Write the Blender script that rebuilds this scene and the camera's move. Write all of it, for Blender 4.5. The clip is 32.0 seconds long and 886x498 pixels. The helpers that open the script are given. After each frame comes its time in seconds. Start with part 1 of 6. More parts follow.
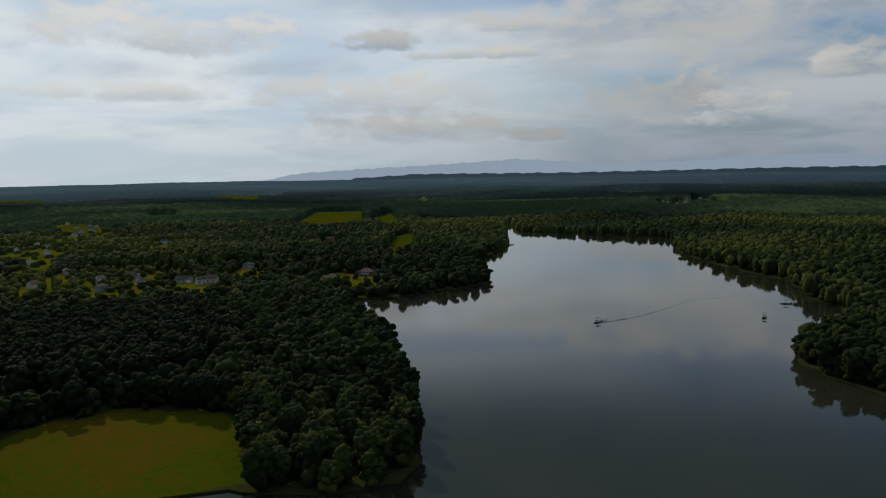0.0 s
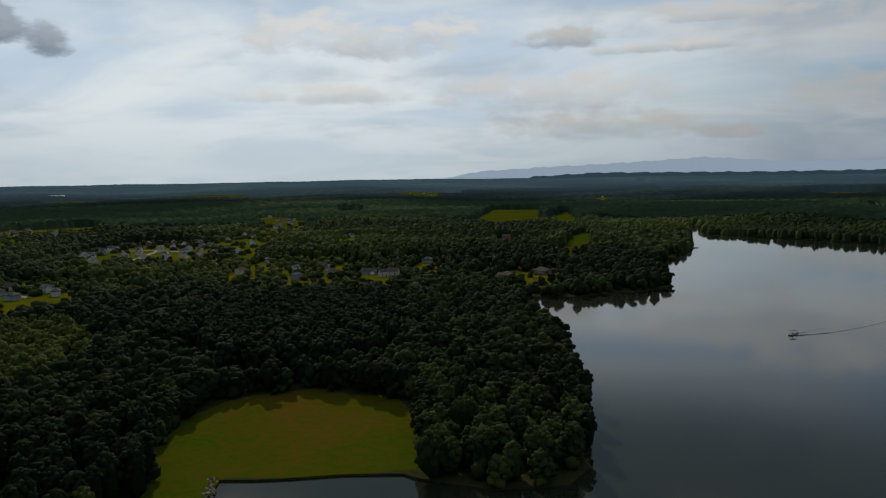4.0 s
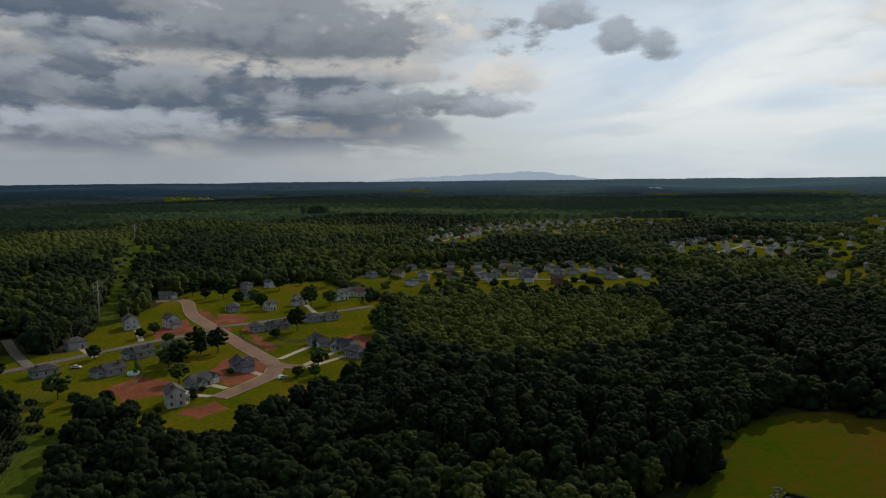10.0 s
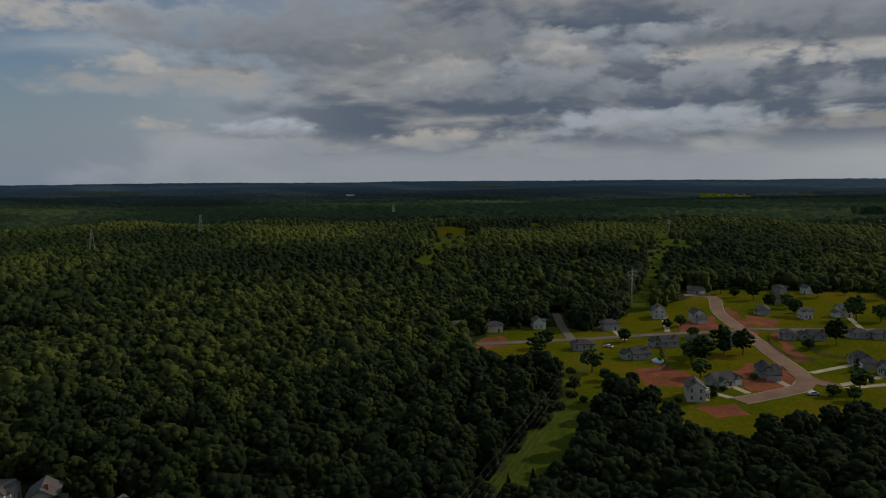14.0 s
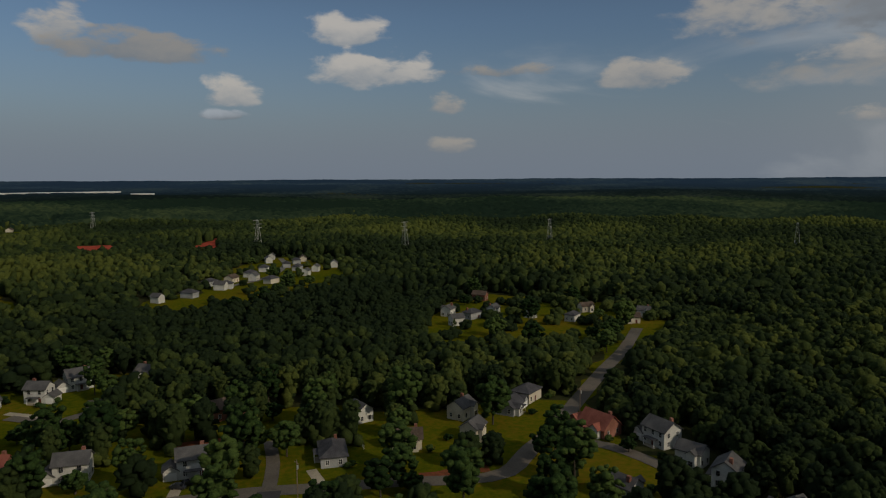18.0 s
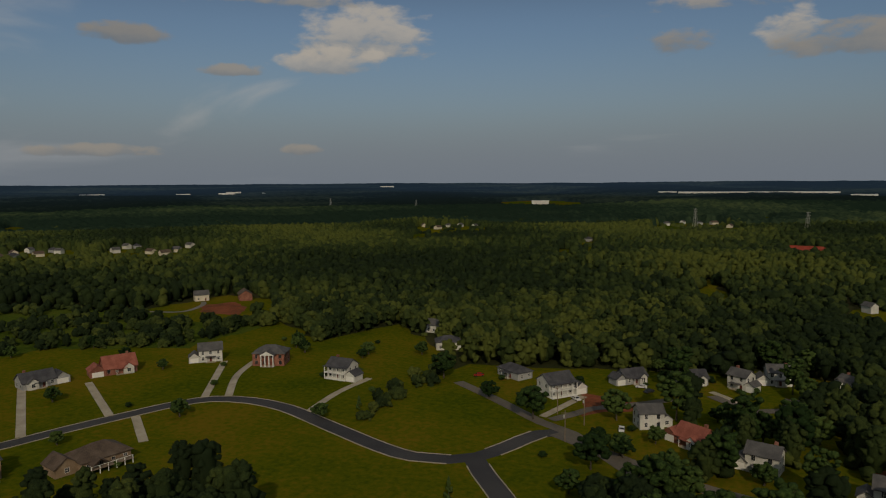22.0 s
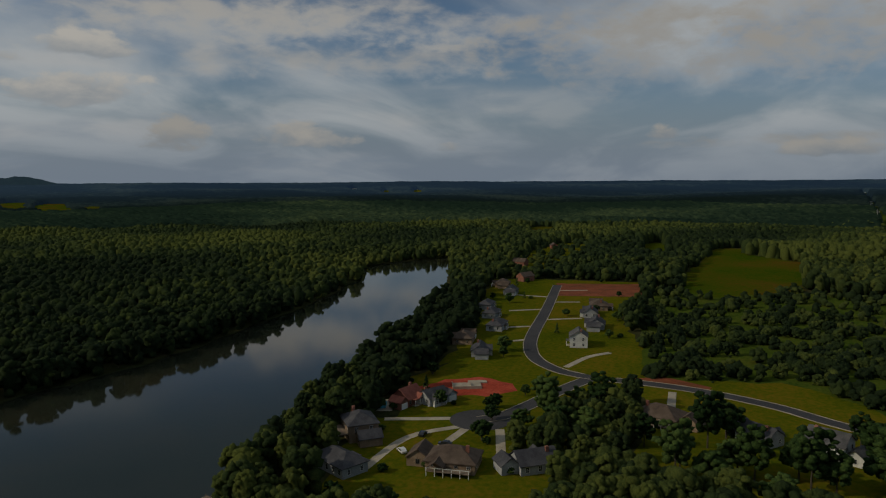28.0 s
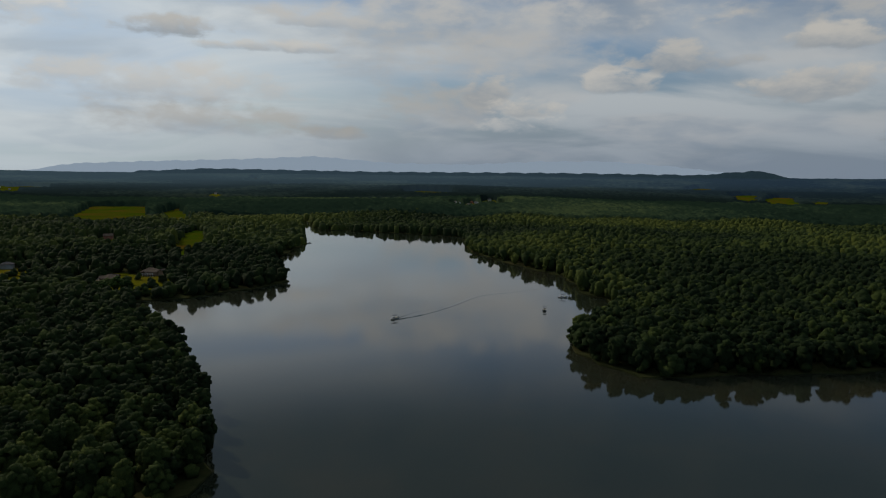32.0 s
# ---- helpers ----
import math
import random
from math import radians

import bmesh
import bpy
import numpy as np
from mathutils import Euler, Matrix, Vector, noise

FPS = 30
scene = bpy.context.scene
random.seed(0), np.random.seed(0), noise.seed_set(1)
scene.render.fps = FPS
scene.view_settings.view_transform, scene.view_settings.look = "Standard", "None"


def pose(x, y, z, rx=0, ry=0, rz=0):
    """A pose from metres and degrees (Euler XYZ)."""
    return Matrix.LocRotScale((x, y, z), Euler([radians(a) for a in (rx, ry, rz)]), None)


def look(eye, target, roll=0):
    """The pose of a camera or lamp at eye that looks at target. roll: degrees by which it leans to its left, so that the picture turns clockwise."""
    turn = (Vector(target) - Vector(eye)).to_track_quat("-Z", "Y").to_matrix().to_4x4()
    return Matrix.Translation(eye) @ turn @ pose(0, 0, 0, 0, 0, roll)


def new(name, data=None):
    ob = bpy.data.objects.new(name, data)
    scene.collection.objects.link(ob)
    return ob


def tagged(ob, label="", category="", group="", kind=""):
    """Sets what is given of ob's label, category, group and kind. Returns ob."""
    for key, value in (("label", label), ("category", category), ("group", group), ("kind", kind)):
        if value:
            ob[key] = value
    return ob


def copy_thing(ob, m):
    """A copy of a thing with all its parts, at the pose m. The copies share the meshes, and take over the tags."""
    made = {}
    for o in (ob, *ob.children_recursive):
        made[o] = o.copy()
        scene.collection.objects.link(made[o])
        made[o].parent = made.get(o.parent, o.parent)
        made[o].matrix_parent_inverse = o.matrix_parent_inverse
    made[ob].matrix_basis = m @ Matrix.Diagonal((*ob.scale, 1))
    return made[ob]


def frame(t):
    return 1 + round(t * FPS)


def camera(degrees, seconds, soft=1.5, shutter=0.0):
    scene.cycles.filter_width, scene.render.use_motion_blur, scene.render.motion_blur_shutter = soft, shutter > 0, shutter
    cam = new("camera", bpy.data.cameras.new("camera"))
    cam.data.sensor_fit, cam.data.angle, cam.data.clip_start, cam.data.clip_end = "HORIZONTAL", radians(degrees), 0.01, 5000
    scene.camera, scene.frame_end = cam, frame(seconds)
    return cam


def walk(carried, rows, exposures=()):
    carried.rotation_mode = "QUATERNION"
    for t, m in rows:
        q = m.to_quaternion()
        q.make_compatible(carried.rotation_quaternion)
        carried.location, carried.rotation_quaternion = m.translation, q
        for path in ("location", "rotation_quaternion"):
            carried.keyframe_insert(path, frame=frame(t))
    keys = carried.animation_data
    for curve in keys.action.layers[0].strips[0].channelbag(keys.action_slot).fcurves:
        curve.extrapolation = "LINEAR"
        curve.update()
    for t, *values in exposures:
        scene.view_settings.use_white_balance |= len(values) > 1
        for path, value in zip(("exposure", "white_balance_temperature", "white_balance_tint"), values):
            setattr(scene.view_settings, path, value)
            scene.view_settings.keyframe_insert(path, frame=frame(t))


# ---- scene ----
cam = camera(64.2, 32.0, soft=1.15)
EYE = (0.0, 0.0, 85.0)
# seconds, pitch, lean and heading of the drone, which hovers and turns on the spot
TURNS = [
    (0.0, -5.85, 1.10, 0.00),
    (0.5, -5.84, 1.13, 0.30),
    (1.0, -5.82, 1.03, 1.31),
    (1.5, -5.79, 1.09, 2.82),
    (2.0, -5.74, 1.07, 4.63),
    (2.5, -5.77, 1.00, 6.95),
    (3.0, -5.69, 0.93, 9.36),
    (3.5, -5.70, 0.87, 11.78),
    (5.5, -5.69, 0.74, 22.43),
    (6.0, -5.61, 0.71, 25.54),
    (6.5, -5.67, 0.72, 29.35),
    (7.0, -5.67, 0.65, 33.56),
    (7.5, -5.65, 0.65, 37.86),
    (8.0, -5.71, 0.54, 42.17),
    (8.5, -5.64, 0.49, 46.47),
    (9.0, -5.65, 0.53, 50.86),
    (9.5, -5.65, 0.43, 55.15),
    (10.0, -5.73, 0.40, 59.54),
    (10.5, -5.68, 0.44, 64.02),
    (11.0, -5.71, 0.45, 68.70),
    (11.5, -5.81, 0.42, 73.48),
    (12.0, -5.80, 0.35, 78.46),
    (12.5, -5.86, 0.34, 83.64),
    (13.0, -5.89, 0.37, 89.11),
    (13.5, -5.82, 0.34, 94.79),
    (15.5, -5.84, 0.45, 121.03),
    (16.0, -5.95, 0.36, 127.63),
    (16.5, -5.92, 0.41, 134.35),
    (17.0, -5.96, 0.33, 140.96),
    (17.5, -5.98, 0.32, 147.48),
    (18.0, -5.95, 0.36, 154.21),
    (18.5, -5.91, 0.28, 160.84),
    (19.0, -5.75, 0.40, 167.49),
    (19.5, -5.77, 0.40, 174.22),
    (20.0, -5.67, 0.41, 180.96),
    (20.5, -5.65, 0.44, 187.69),
    (21.0, -5.60, 0.39, 194.41),
    (21.5, -5.54, 0.47, 201.24),
    (22.0, -5.54, 0.50, 207.95),
    (22.5, -5.41, 0.47, 214.75),
    (23.0, -5.44, 0.50, 221.54),
    (23.5, -5.42, 0.50, 228.32),
    (24.0, -5.35, 0.47, 235.19),
    (24.5, -5.31, 0.52, 241.96),
    (25.0, -5.29, 0.45, 248.72),
    (25.5, -5.30, 0.46, 255.58),
    (27.5, -5.38, 0.34, 282.83),
    (28.0, -5.48, 0.34, 289.30),
    (28.5, -5.48, 0.34, 296.19),
    (29.0, -5.52, 0.40, 303.07),
    (29.5, -5.61, 0.33, 309.98),
    (30.0, -5.63, 0.31, 316.89),
    (30.5, -5.70, 0.15, 323.84),
    (31.0, -5.78, -0.42, 330.81),
    (31.5, -5.93, -0.49, 337.68),
    (32.0, -6.04, -0.65, 343.81),
]
EXPOSURES = [(0.0, -0.05, 6350, 8), (3.0, -0.05, 6350, 8), (9.0, 0.12, 6500, 9), (13.0, -0.06, 6700, 10), (16.0, -0.38, 6600, 10), (20.0, -0.48, 6900, 10), (23.0, -0.58, 7150, 11), (25.5, -0.62, 6850, 9), (28.0, -0.48, 6550, 8), (32.0, -0.20, 6400, 8)]
walk(cam, [(t, pose(*EYE, 90 + p, r, y)) for t, p, r, y in TURNS], EXPOSURES)

# ---- sky and sun ----
SUN_YAW, SUN_ELEVATION = 31.0, 31.0


def bearing(yaw, elevation=0.0):
    a, e = radians(yaw), radians(elevation)
    return Vector((-math.sin(a) * math.cos(e), math.cos(a) * math.cos(e), math.sin(e)))


SUN_WAY = bearing(SUN_YAW, SUN_ELEVATION)
sun = new("sun", bpy.data.lights.new("sun", "SUN"))
sun.data.energy, sun.data.angle, sun.data.color = 2.1, radians(1.5), (1.0, 0.87, 0.67)
sun.matrix_world = look(SUN_WAY * 100, (0, 0, 0))

world = bpy.data.worlds.new("sky")
scene.world = world
world.use_nodes = True
wt = world.node_tree
wt.nodes.clear()


def nd(tree, kind, **props):
    n = tree.nodes.new(kind)
    for k, v in props.items():
        setattr(n, k, v)
    return n


def put(tree, socket, value):
    if isinstance(value, bpy.types.NodeSocket):
        tree.links.new(value, socket)
    elif value is not None:
        socket.default_value = value


def calc(tree, op, a, b=None, c=None, clamp=False):
    n = nd(tree, "ShaderNodeMath", operation=op, use_clamp=clamp)
    for i, v in enumerate((a, b, c)):
        put(tree, n.inputs[i], v)
    return n.outputs[0]


def vcalc(tree, op, a, b=None, out=0):
    n = nd(tree, "ShaderNodeVectorMath", operation=op)
    put(tree, n.inputs[0], a)
    if b is not None:
        put(tree, n.inputs[1], b)
    return n.outputs[out]


def smooth(tree, v, lo, hi, to0=0.0, to1=1.0):
    n = nd(tree, "ShaderNodeMapRange", interpolation_type="SMOOTHSTEP")
    for i, x in enumerate((v, lo, hi, to0, to1)):
        put(tree, n.inputs[i], x)
    return n.outputs[0]


def mixc(tree, f, a, b, blend="MIX"):
    n = nd(tree, "ShaderNodeMix", data_type="RGBA", blend_type=blend)
    put(tree, n.inputs[0], f)
    put(tree, n.inputs[6], (*a, 1) if isinstance(a, tuple) and len(a) == 3 else a)
    put(tree, n.inputs[7], (*b, 1) if isinstance(b, tuple) and len(b) == 3 else b)
    return n.outputs[2]


def noisy(tree, vec, scale, detail=4, rough=0.55, warp=0.0):
    n = nd(tree, "ShaderNodeTexNoise")
    put(tree, n.inputs["Vector"], vec)
    n.inputs["Scale"].default_value, n.inputs["Detail"].default_value = scale, detail
    n.inputs["Roughness"].default_value, n.inputs["Distortion"].default_value = rough, warp
    return n.outputs["Fac"]


way = vcalc(wt, "NORMALIZE", nd(wt, "ShaderNodeTexCoord").outputs["Generated"])
sep = nd(wt, "ShaderNodeSeparateXYZ")
put(wt, sep.inputs[0], way)
up = sep.outputs[2]
sky = nd(wt, "ShaderNodeTexSky", sky_type="NISHITA", sun_disc=False)
sky.sun_elevation, sky.sun_rotation = radians(SUN_ELEVATION), radians(-SUN_YAW)
sky.air_density, sky.dust_density, sky.ozone_density = 1.0, 1.6, 1.6
sunward = vcalc(wt, "DOT_PRODUCT", way, tuple(SUN_WAY), out=1)


def toward(yaw, lo, hi):
    """1 where the sky lies towards that heading, 0 away from it."""
    return smooth(wt, vcalc(wt, "DOT_PRODUCT", way, tuple(bearing(yaw)), out=1), lo, hi)


# sky vectors as seen on a flat layer overhead: clouds crowd and flatten towards the horizon
layer_h = calc(wt, "ADD", up, 0.20)
comb = nd(wt, "ShaderNodeCombineXYZ")
put(wt, comb.inputs[0], calc(wt, "DIVIDE", sep.outputs[0], layer_h))
put(wt, comb.inputs[1], calc(wt, "DIVIDE", sep.outputs[1], layer_h))
flat = comb.outputs[0]
tall = vcalc(wt, "MULTIPLY", way, (1.0, 1.0, 2.2))

air = vcalc(wt, "MINIMUM", mixc(wt, 1.0, sky.outputs[0], (0.058, 0.066, 0.075), "MULTIPLY"), (0.50, 0.60, 0.72))
glow = smooth(wt, sunward, 0.55, 1.0)
# pale haze that thickens towards the horizon
haze_c = mixc(wt, glow, (0.222, 0.270, 0.340), (0.60, 0.67, 0.71))
haze = smooth(wt, up, 0.20, 0.0, 0.0, 0.72)
base = mixc(wt, haze, air, haze_c)

# thin high veil with streaks, and brighter heaps in it towards the sun
veil_n = noisy(wt, vcalc(wt, "MULTIPLY", flat, (0.8, 1.25, 1.0)), 0.85, 6, 0.50, 0.7)
veil_cover = calc(wt, "ADD", calc(wt, "MULTIPLY", toward(15, -0.1, 0.95), 0.08), calc(wt, "MULTIPLY", toward(305, 0.2, 1.0), 0.015))
veil_cover = calc(wt, "SUBTRACT", veil_cover, calc(wt, "MULTIPLY", toward(185, 0.3, 0.95), 0.15))
veil = smooth(wt, calc(wt, "ADD", veil_n, veil_cover), 0.46, 0.70, 0.0, 0.88)
veil_c = mixc(wt, glow, (0.49, 0.515, 0.535), (0.80, 0.83, 0.83))
base = mixc(wt, veil, base, veil_c)
bank_n = noisy(wt, vcalc(wt, "ADD", flat, (3.1, 1.7, 0.0)), 1.35, 5, 0.46, 0.5)
bank_m = smooth(wt, calc(wt, "ADD", bank_n, calc(wt, "MULTIPLY", toward(345, 0.3, 1.0), 0.06)), 0.49, 0.72, 0.0, 0.72)
bank_c = mixc(wt, smooth(wt, noisy(wt, flat, 2.6, 5, 0.5, 0.3), 0.38, 0.64), mixc(wt, glow, (0.31, 0.35, 0.40), (0.46, 0.52, 0.58)), mixc(wt, glow, (0.50, 0.50, 0.50), (0.76, 0.80, 0.81)))
base = mixc(wt, calc(wt, "MULTIPLY", bank_m, toward(0, -0.35, 0.6)), base, bank_c)
# low down all of it sinks into the haze
base = mixc(wt, smooth(wt, up, 0.11, 0.005, 0.0, 0.7), base, haze_c)
# overhead, mostly unseen: added sky tone, dim for lake reflections, brighter zenith as fill
overhead = mixc(wt, smooth(wt, up, 0.42, 0.85), (0.080, 0.120, 0.158), (0.33, 0.36, 0.39))
base = mixc(wt, smooth(wt, up, 0.20, 0.36, 0.0, 0.92), base, overhead)

# heavy grey deck
base = mixc(wt, calc(wt, "MULTIPLY", toward(88, 0.70, 0.97), 0.75), base, mixc(wt, glow, (0.30, 0.33, 0.36), (0.58, 0.60, 0.59)))
deck_n = noisy(wt, flat, 1.25, 7, 0.52, 0.25)
deck_amount = toward(87, 0.80, 0.955)
deck = smooth(wt, calc(wt, "ADD", deck_n, calc(wt, "MULTIPLY", deck_amount, 0.25)), 0.60, 0.70)
deck = calc(wt, "MULTIPLY", deck, calc(wt, "MULTIPLY", deck_amount, smooth(wt, up, 0.015, 0.07)))
deck_l = noisy(wt, vcalc(wt, "ADD", flat, (0.05, 0.07, 0.13)), 1.7, 6, 0.52, 0.3)
deck_c = mixc(wt, smooth(wt, deck_l, 0.45, 0.72), (0.080, 0.108, 0.158), (0.42, 0.42, 0.40))
base = mixc(wt, calc(wt, "MULTIPLY", deck, 0.92), base, deck_c)

# single heaped clouds: heading, height, half width, half height (degrees), brightness of the lit side, softness
puff_n = noisy(wt, tall, 21.0, 5, 0.57, 0.2)
puff_b = noisy(wt, tall, 9.0, 3, 0.55)
PUFFS_A = [
    (70.6, 3.7, 7.3, 0.8, 0.30, 0.5),
    (54.6, 7.5, 3.2, 2.1, 0.62, 0.4),
    (62.5, 8.3, 4.1, 1.4, 0.50, 0.3),
    (84.7, 3.9, 10.0, 1.6, 0.22, 0.4),
    (114.6, 3.7, 5.0, 1.0, 0.24, 0.3),
    (78.2, 8.7, 6.8, 1.6, 0.52, 0.3),
    (91.9, 9.8, 3.2, 1.4, 0.50, 0.3),
    (69.0, 8.5, 7.8, 1.0, 0.50, 0.4),
    (101.8, 3.0, 4.1, 1.0, 0.42, 0.2),
    (20.9, 10.8, 10.5, 2.0, 0.70, 0.5),
    (22.7, 6.5, 7.8, 0.8, 0.64, 0.8),
    (6.3, 6.5, 9.6, 1.9, 0.60, 0.7),
    (-3.1, 9.5, 5.9, 0.6, 0.60, 0.4),
    (2.8, 3.6, 7.8, 1.6, 0.42, 0.9),
    (-16.2, 5.0, 5.5, 1.8, 0.42, 0.8),
    (-7.1, 3.1, 2.7, 0.7, 0.38, 0.6),
    (-7.6, 11.5, 5.0, 0.6, 0.60, 0.6),
    (-58.3, 12.1, 17.4, 2.1, 0.47, 0.9),
    (-86.7, 10.1, 7.8, 2.7, 0.42, 0.9),
    (-98.2, 10.1, 7.3, 3.7, 0.40, 0.9),
    (-63.4, 8.9, 11.9, 1.8, 0.44, 1.0),
    (-20.1, 9.2, 11.9, 2.7, 0.48, 0.9),
]
PUFFS_B = [
    (-54.9, 11.4, 12.8, 2.1, 0.45, 0.9),
    (-19.0, 12.2, 13.7, 1.8, 0.55, 0.8),
    (-84.9, 9.5, 9.1, 3.7, 0.34, 0.9),
    (-97.5, 9.0, 7.8, 2.3, 0.36, 0.8),
    (-108.5, 11.7, 9.1, 1.2, 0.34, 0.8),
    (-103.9, 2.8, 14.6, 0.6, 0.32, 0.9),
    (119.0, 10.9, 13.7, 2.7, 0.20, 0.5),
    (118.9, 6.9, 11.4, 1.4, 0.36, 0.8),
    (131.3, 11.2, 5.5, 1.8, 0.42, 0.5),
    (122.3, 4.0, 2.7, 0.7, 0.42, 0.2),
    (71.4, 11.2, 15.1, 3.4, 0.13, 0.0),
    (66.4, 6.0, 12.3, 1.4, 0.15, 0.0),
    (81.1, 6.7, 5.5, 1.8, 0.16, 0.0),
    (109.7, 10.5, 16.0, 2.8, 0.13, 0.0),
    (96.4, 7.2, 10.5, 1.9, 0.16, 0.0),
    (69.9, 10.9, 15.1, 2.3, 0.14, 0.0),
    (65.8, 5.9, 10.5, 1.4, 0.16, 0.0),
    (85.2, 10.6, 7.3, 1.0, 0.18, 0.0),
    (-22.8, 4.2, 3.2, 1.3, 0.62, 0.0),
    (-19.8, 6.5, 1.8, 1.4, 0.50, 0.0),
    (4.0, 10.5, 4.1, 1.1, 0.50, 0.0),
    (-30.4, 7.2, 2.7, 1.4, 0.55, 0.0),
]
PUFFS_C = [
    (45.9, 10.3, 1.8, 1.7, 0.18, 0.0),
    (43.3, 9.7, 1.6, 1.3, 0.18, 0.0),
    (49.7, 12.4, 2.3, 1.4, 0.20, 0.0),
    (55.5, 5.5, 3.7, 1.0, 0.22, 0.0),
    (161.6, 11.0, 2.8, 1.4, 0.60, 0.0),
    (159.6, 8.1, 5.0, 1.6, 0.60, 0.0),
    (170.6, 6.1, 1.8, 1.3, 0.58, 0.0),
    (153.9, 5.4, 1.6, 1.0, 0.42, 0.0),
    (153.6, 2.3, 1.9, 0.8, 0.40, 0.0),
    (138.5, 7.4, 3.4, 1.4, 0.45, 0.0),
    (-177.7, 10.1, 1.8, 1.8, 0.50, 0.0),
    (177.4, 9.2, 5.9, 1.3, 0.33, 0.0),
    (-169.9, 10.1, 2.7, 1.4, 0.33, 0.0),
    (-173.2, 12.7, 5.9, 0.9, 0.40, 0.0),
    (149.8, 8.1, 4.1, 0.6, 0.35, 0.0),
    (171.2, 4.7, 1.7, 0.5, 0.25, 0.0),
    (-146.0, 10.7, 5.5, 2.3, 0.52, 0.0),
    (-144.0, 9.2, 3.9, 1.4, 0.52, 0.0),
    (-118.3, 2.3, 1.8, 0.5, 0.50, 0.0),
    (-128.6, 10.6, 2.7, 0.8, 0.30, 0.0),
    (-135.9, 8.4, 2.1, 0.5, 0.35, 0.0),
    (-138.4, 13.8, 5.5, 0.8, 0.40, 0.0),
]
PUFFS_D = [
    (-125.8, 2.3, 4.1, 0.5, 0.35, 0.0),
    (-107.9, 2.3, 2.7, 0.5, 0.40, 0.0),
    (-141.0, 2.5, 1.4, 0.5, 0.35, 0.0),
    (-44.7, 9.7, 3.2, 1.1, 0.50, 0.0),
    (-42.8, 6.5, 4.6, 1.5, 0.50, 0.0),
    (-59.8, 3.7, 3.4, 1.3, 0.42, 0.0),
    (-50.5, 3.3, 2.7, 1.6, 0.38, 0.0),
    (-71.2, 2.7, 1.3, 0.6, 0.42, 0.0),
    (-87.9, 3.6, 1.2, 0.7, 0.40, 0.0),
    (-99.6, 2.2, 3.7, 0.7, 0.38, 0.0),
    (-34.9, 8.7, 5.0, 1.4, 0.50, 0.0),
    (-43.9, 6.8, 4.1, 1.4, 0.52, 0.0),
    (-23.0, 5.1, 2.7, 1.1, 0.55, 0.0),
    (-44.8, 9.8, 2.7, 1.0, 0.52, 0.0),
    (-61.3, 3.5, 2.7, 1.1, 0.42, 0.0),
    (-50.6, 3.7, 2.3, 1.4, 0.38, 0.0),
    (58.9, 10.8, 2.7, 2.5, 0.66, 0.0),
    (124.9, 8.4, 2.7, 1.2, 0.46, 0.0),
]
PUFFS = PUFFS_A + PUFFS_B + PUFFS_C + PUFFS_D
rough_edge = calc(wt, "ADD", calc(wt, "MULTIPLY_ADD", puff_n, 2.5, -1.25), calc(wt, "MULTIPLY_ADD", puff_b, 2.2, -0.3))
grain = calc(wt, "MULTIPLY_ADD", puff_n, 2.4, -1.2)
for number, (yaw, el, hw, hh, lit, soft_edge) in enumerate(PUFFS):
    soft_edge = max(soft_edge, 0.28)
    if number % 8 == 0:
        # a vanishing share of the sky so far, so that the layers are worked out one after another
        link = nd(wt, "ShaderNodeVectorMath", operation="MULTIPLY_ADD")
        put(wt, link.inputs[0], base)
        link.inputs[1].default_value = (1e-7, 1e-7, 1e-7)
        put(wt, link.inputs[2], way)
        seen_way = link.outputs[0]
    c = bearing(yaw, el)
    turn = Matrix((bearing(yaw - 90), bearing(yaw, el + 90), -c)).transposed()
    near_c = nd(wt, "ShaderNodeMapping", vector_type="TEXTURE")
    put(wt, near_c.inputs[0], seen_way)
    near_c.inputs[1].default_value, near_c.inputs[2].default_value = c, turn.to_euler("XYZ")
    near_c.inputs[3].default_value = (hw / 57.3, hh / 57.3, 0.4)
    local = near_c.outputs[0]
    d2 = vcalc(wt, "DOT_PRODUCT", local, local, out=1)
    body = calc(wt, "MULTIPLY_ADD", d2, -0.62, rough_edge)
    high = nd(wt, "ShaderNodeSeparateXYZ")
    put(wt, high.inputs[0], local)
    # the underside is flatter than the top
    body = calc(wt, "ADD", body, calc(wt, "MULTIPLY", calc(wt, "MINIMUM", calc(wt, "ADD", high.outputs[1], 0.35), 0.0), 1.1))
    m = smooth(wt, body, 0.05 - 0.25 * soft_edge, 0.55 + 0.6 * soft_edge, 0.0, 0.92 - 0.25 * soft_edge)
    shade = smooth(wt, calc(wt, "ADD", high.outputs[1], grain), -1.0, 0.9)
    thin = max(0.0, soft_edge - 0.3) * 0.22
    low = (0.40 * lit + 0.08 + thin, 0.43 * lit + 0.10 + thin, 0.45 * lit + 0.13 + thin)
    warm = (1.05, 1.00, 0.93) if lit > 0.25 else (1.75, 1.95, 2.2)
    base = mixc(wt, m, base, mixc(wt, shade, low, tuple(lit * q for q in warm)))

background = nd(wt, "ShaderNodeBackground")
put(wt, background.inputs[0], base)
background.inputs[1].default_value = 1.0
put(wt, nd(wt, "ShaderNodeOutputWorld").inputs[0], background.outputs[0])


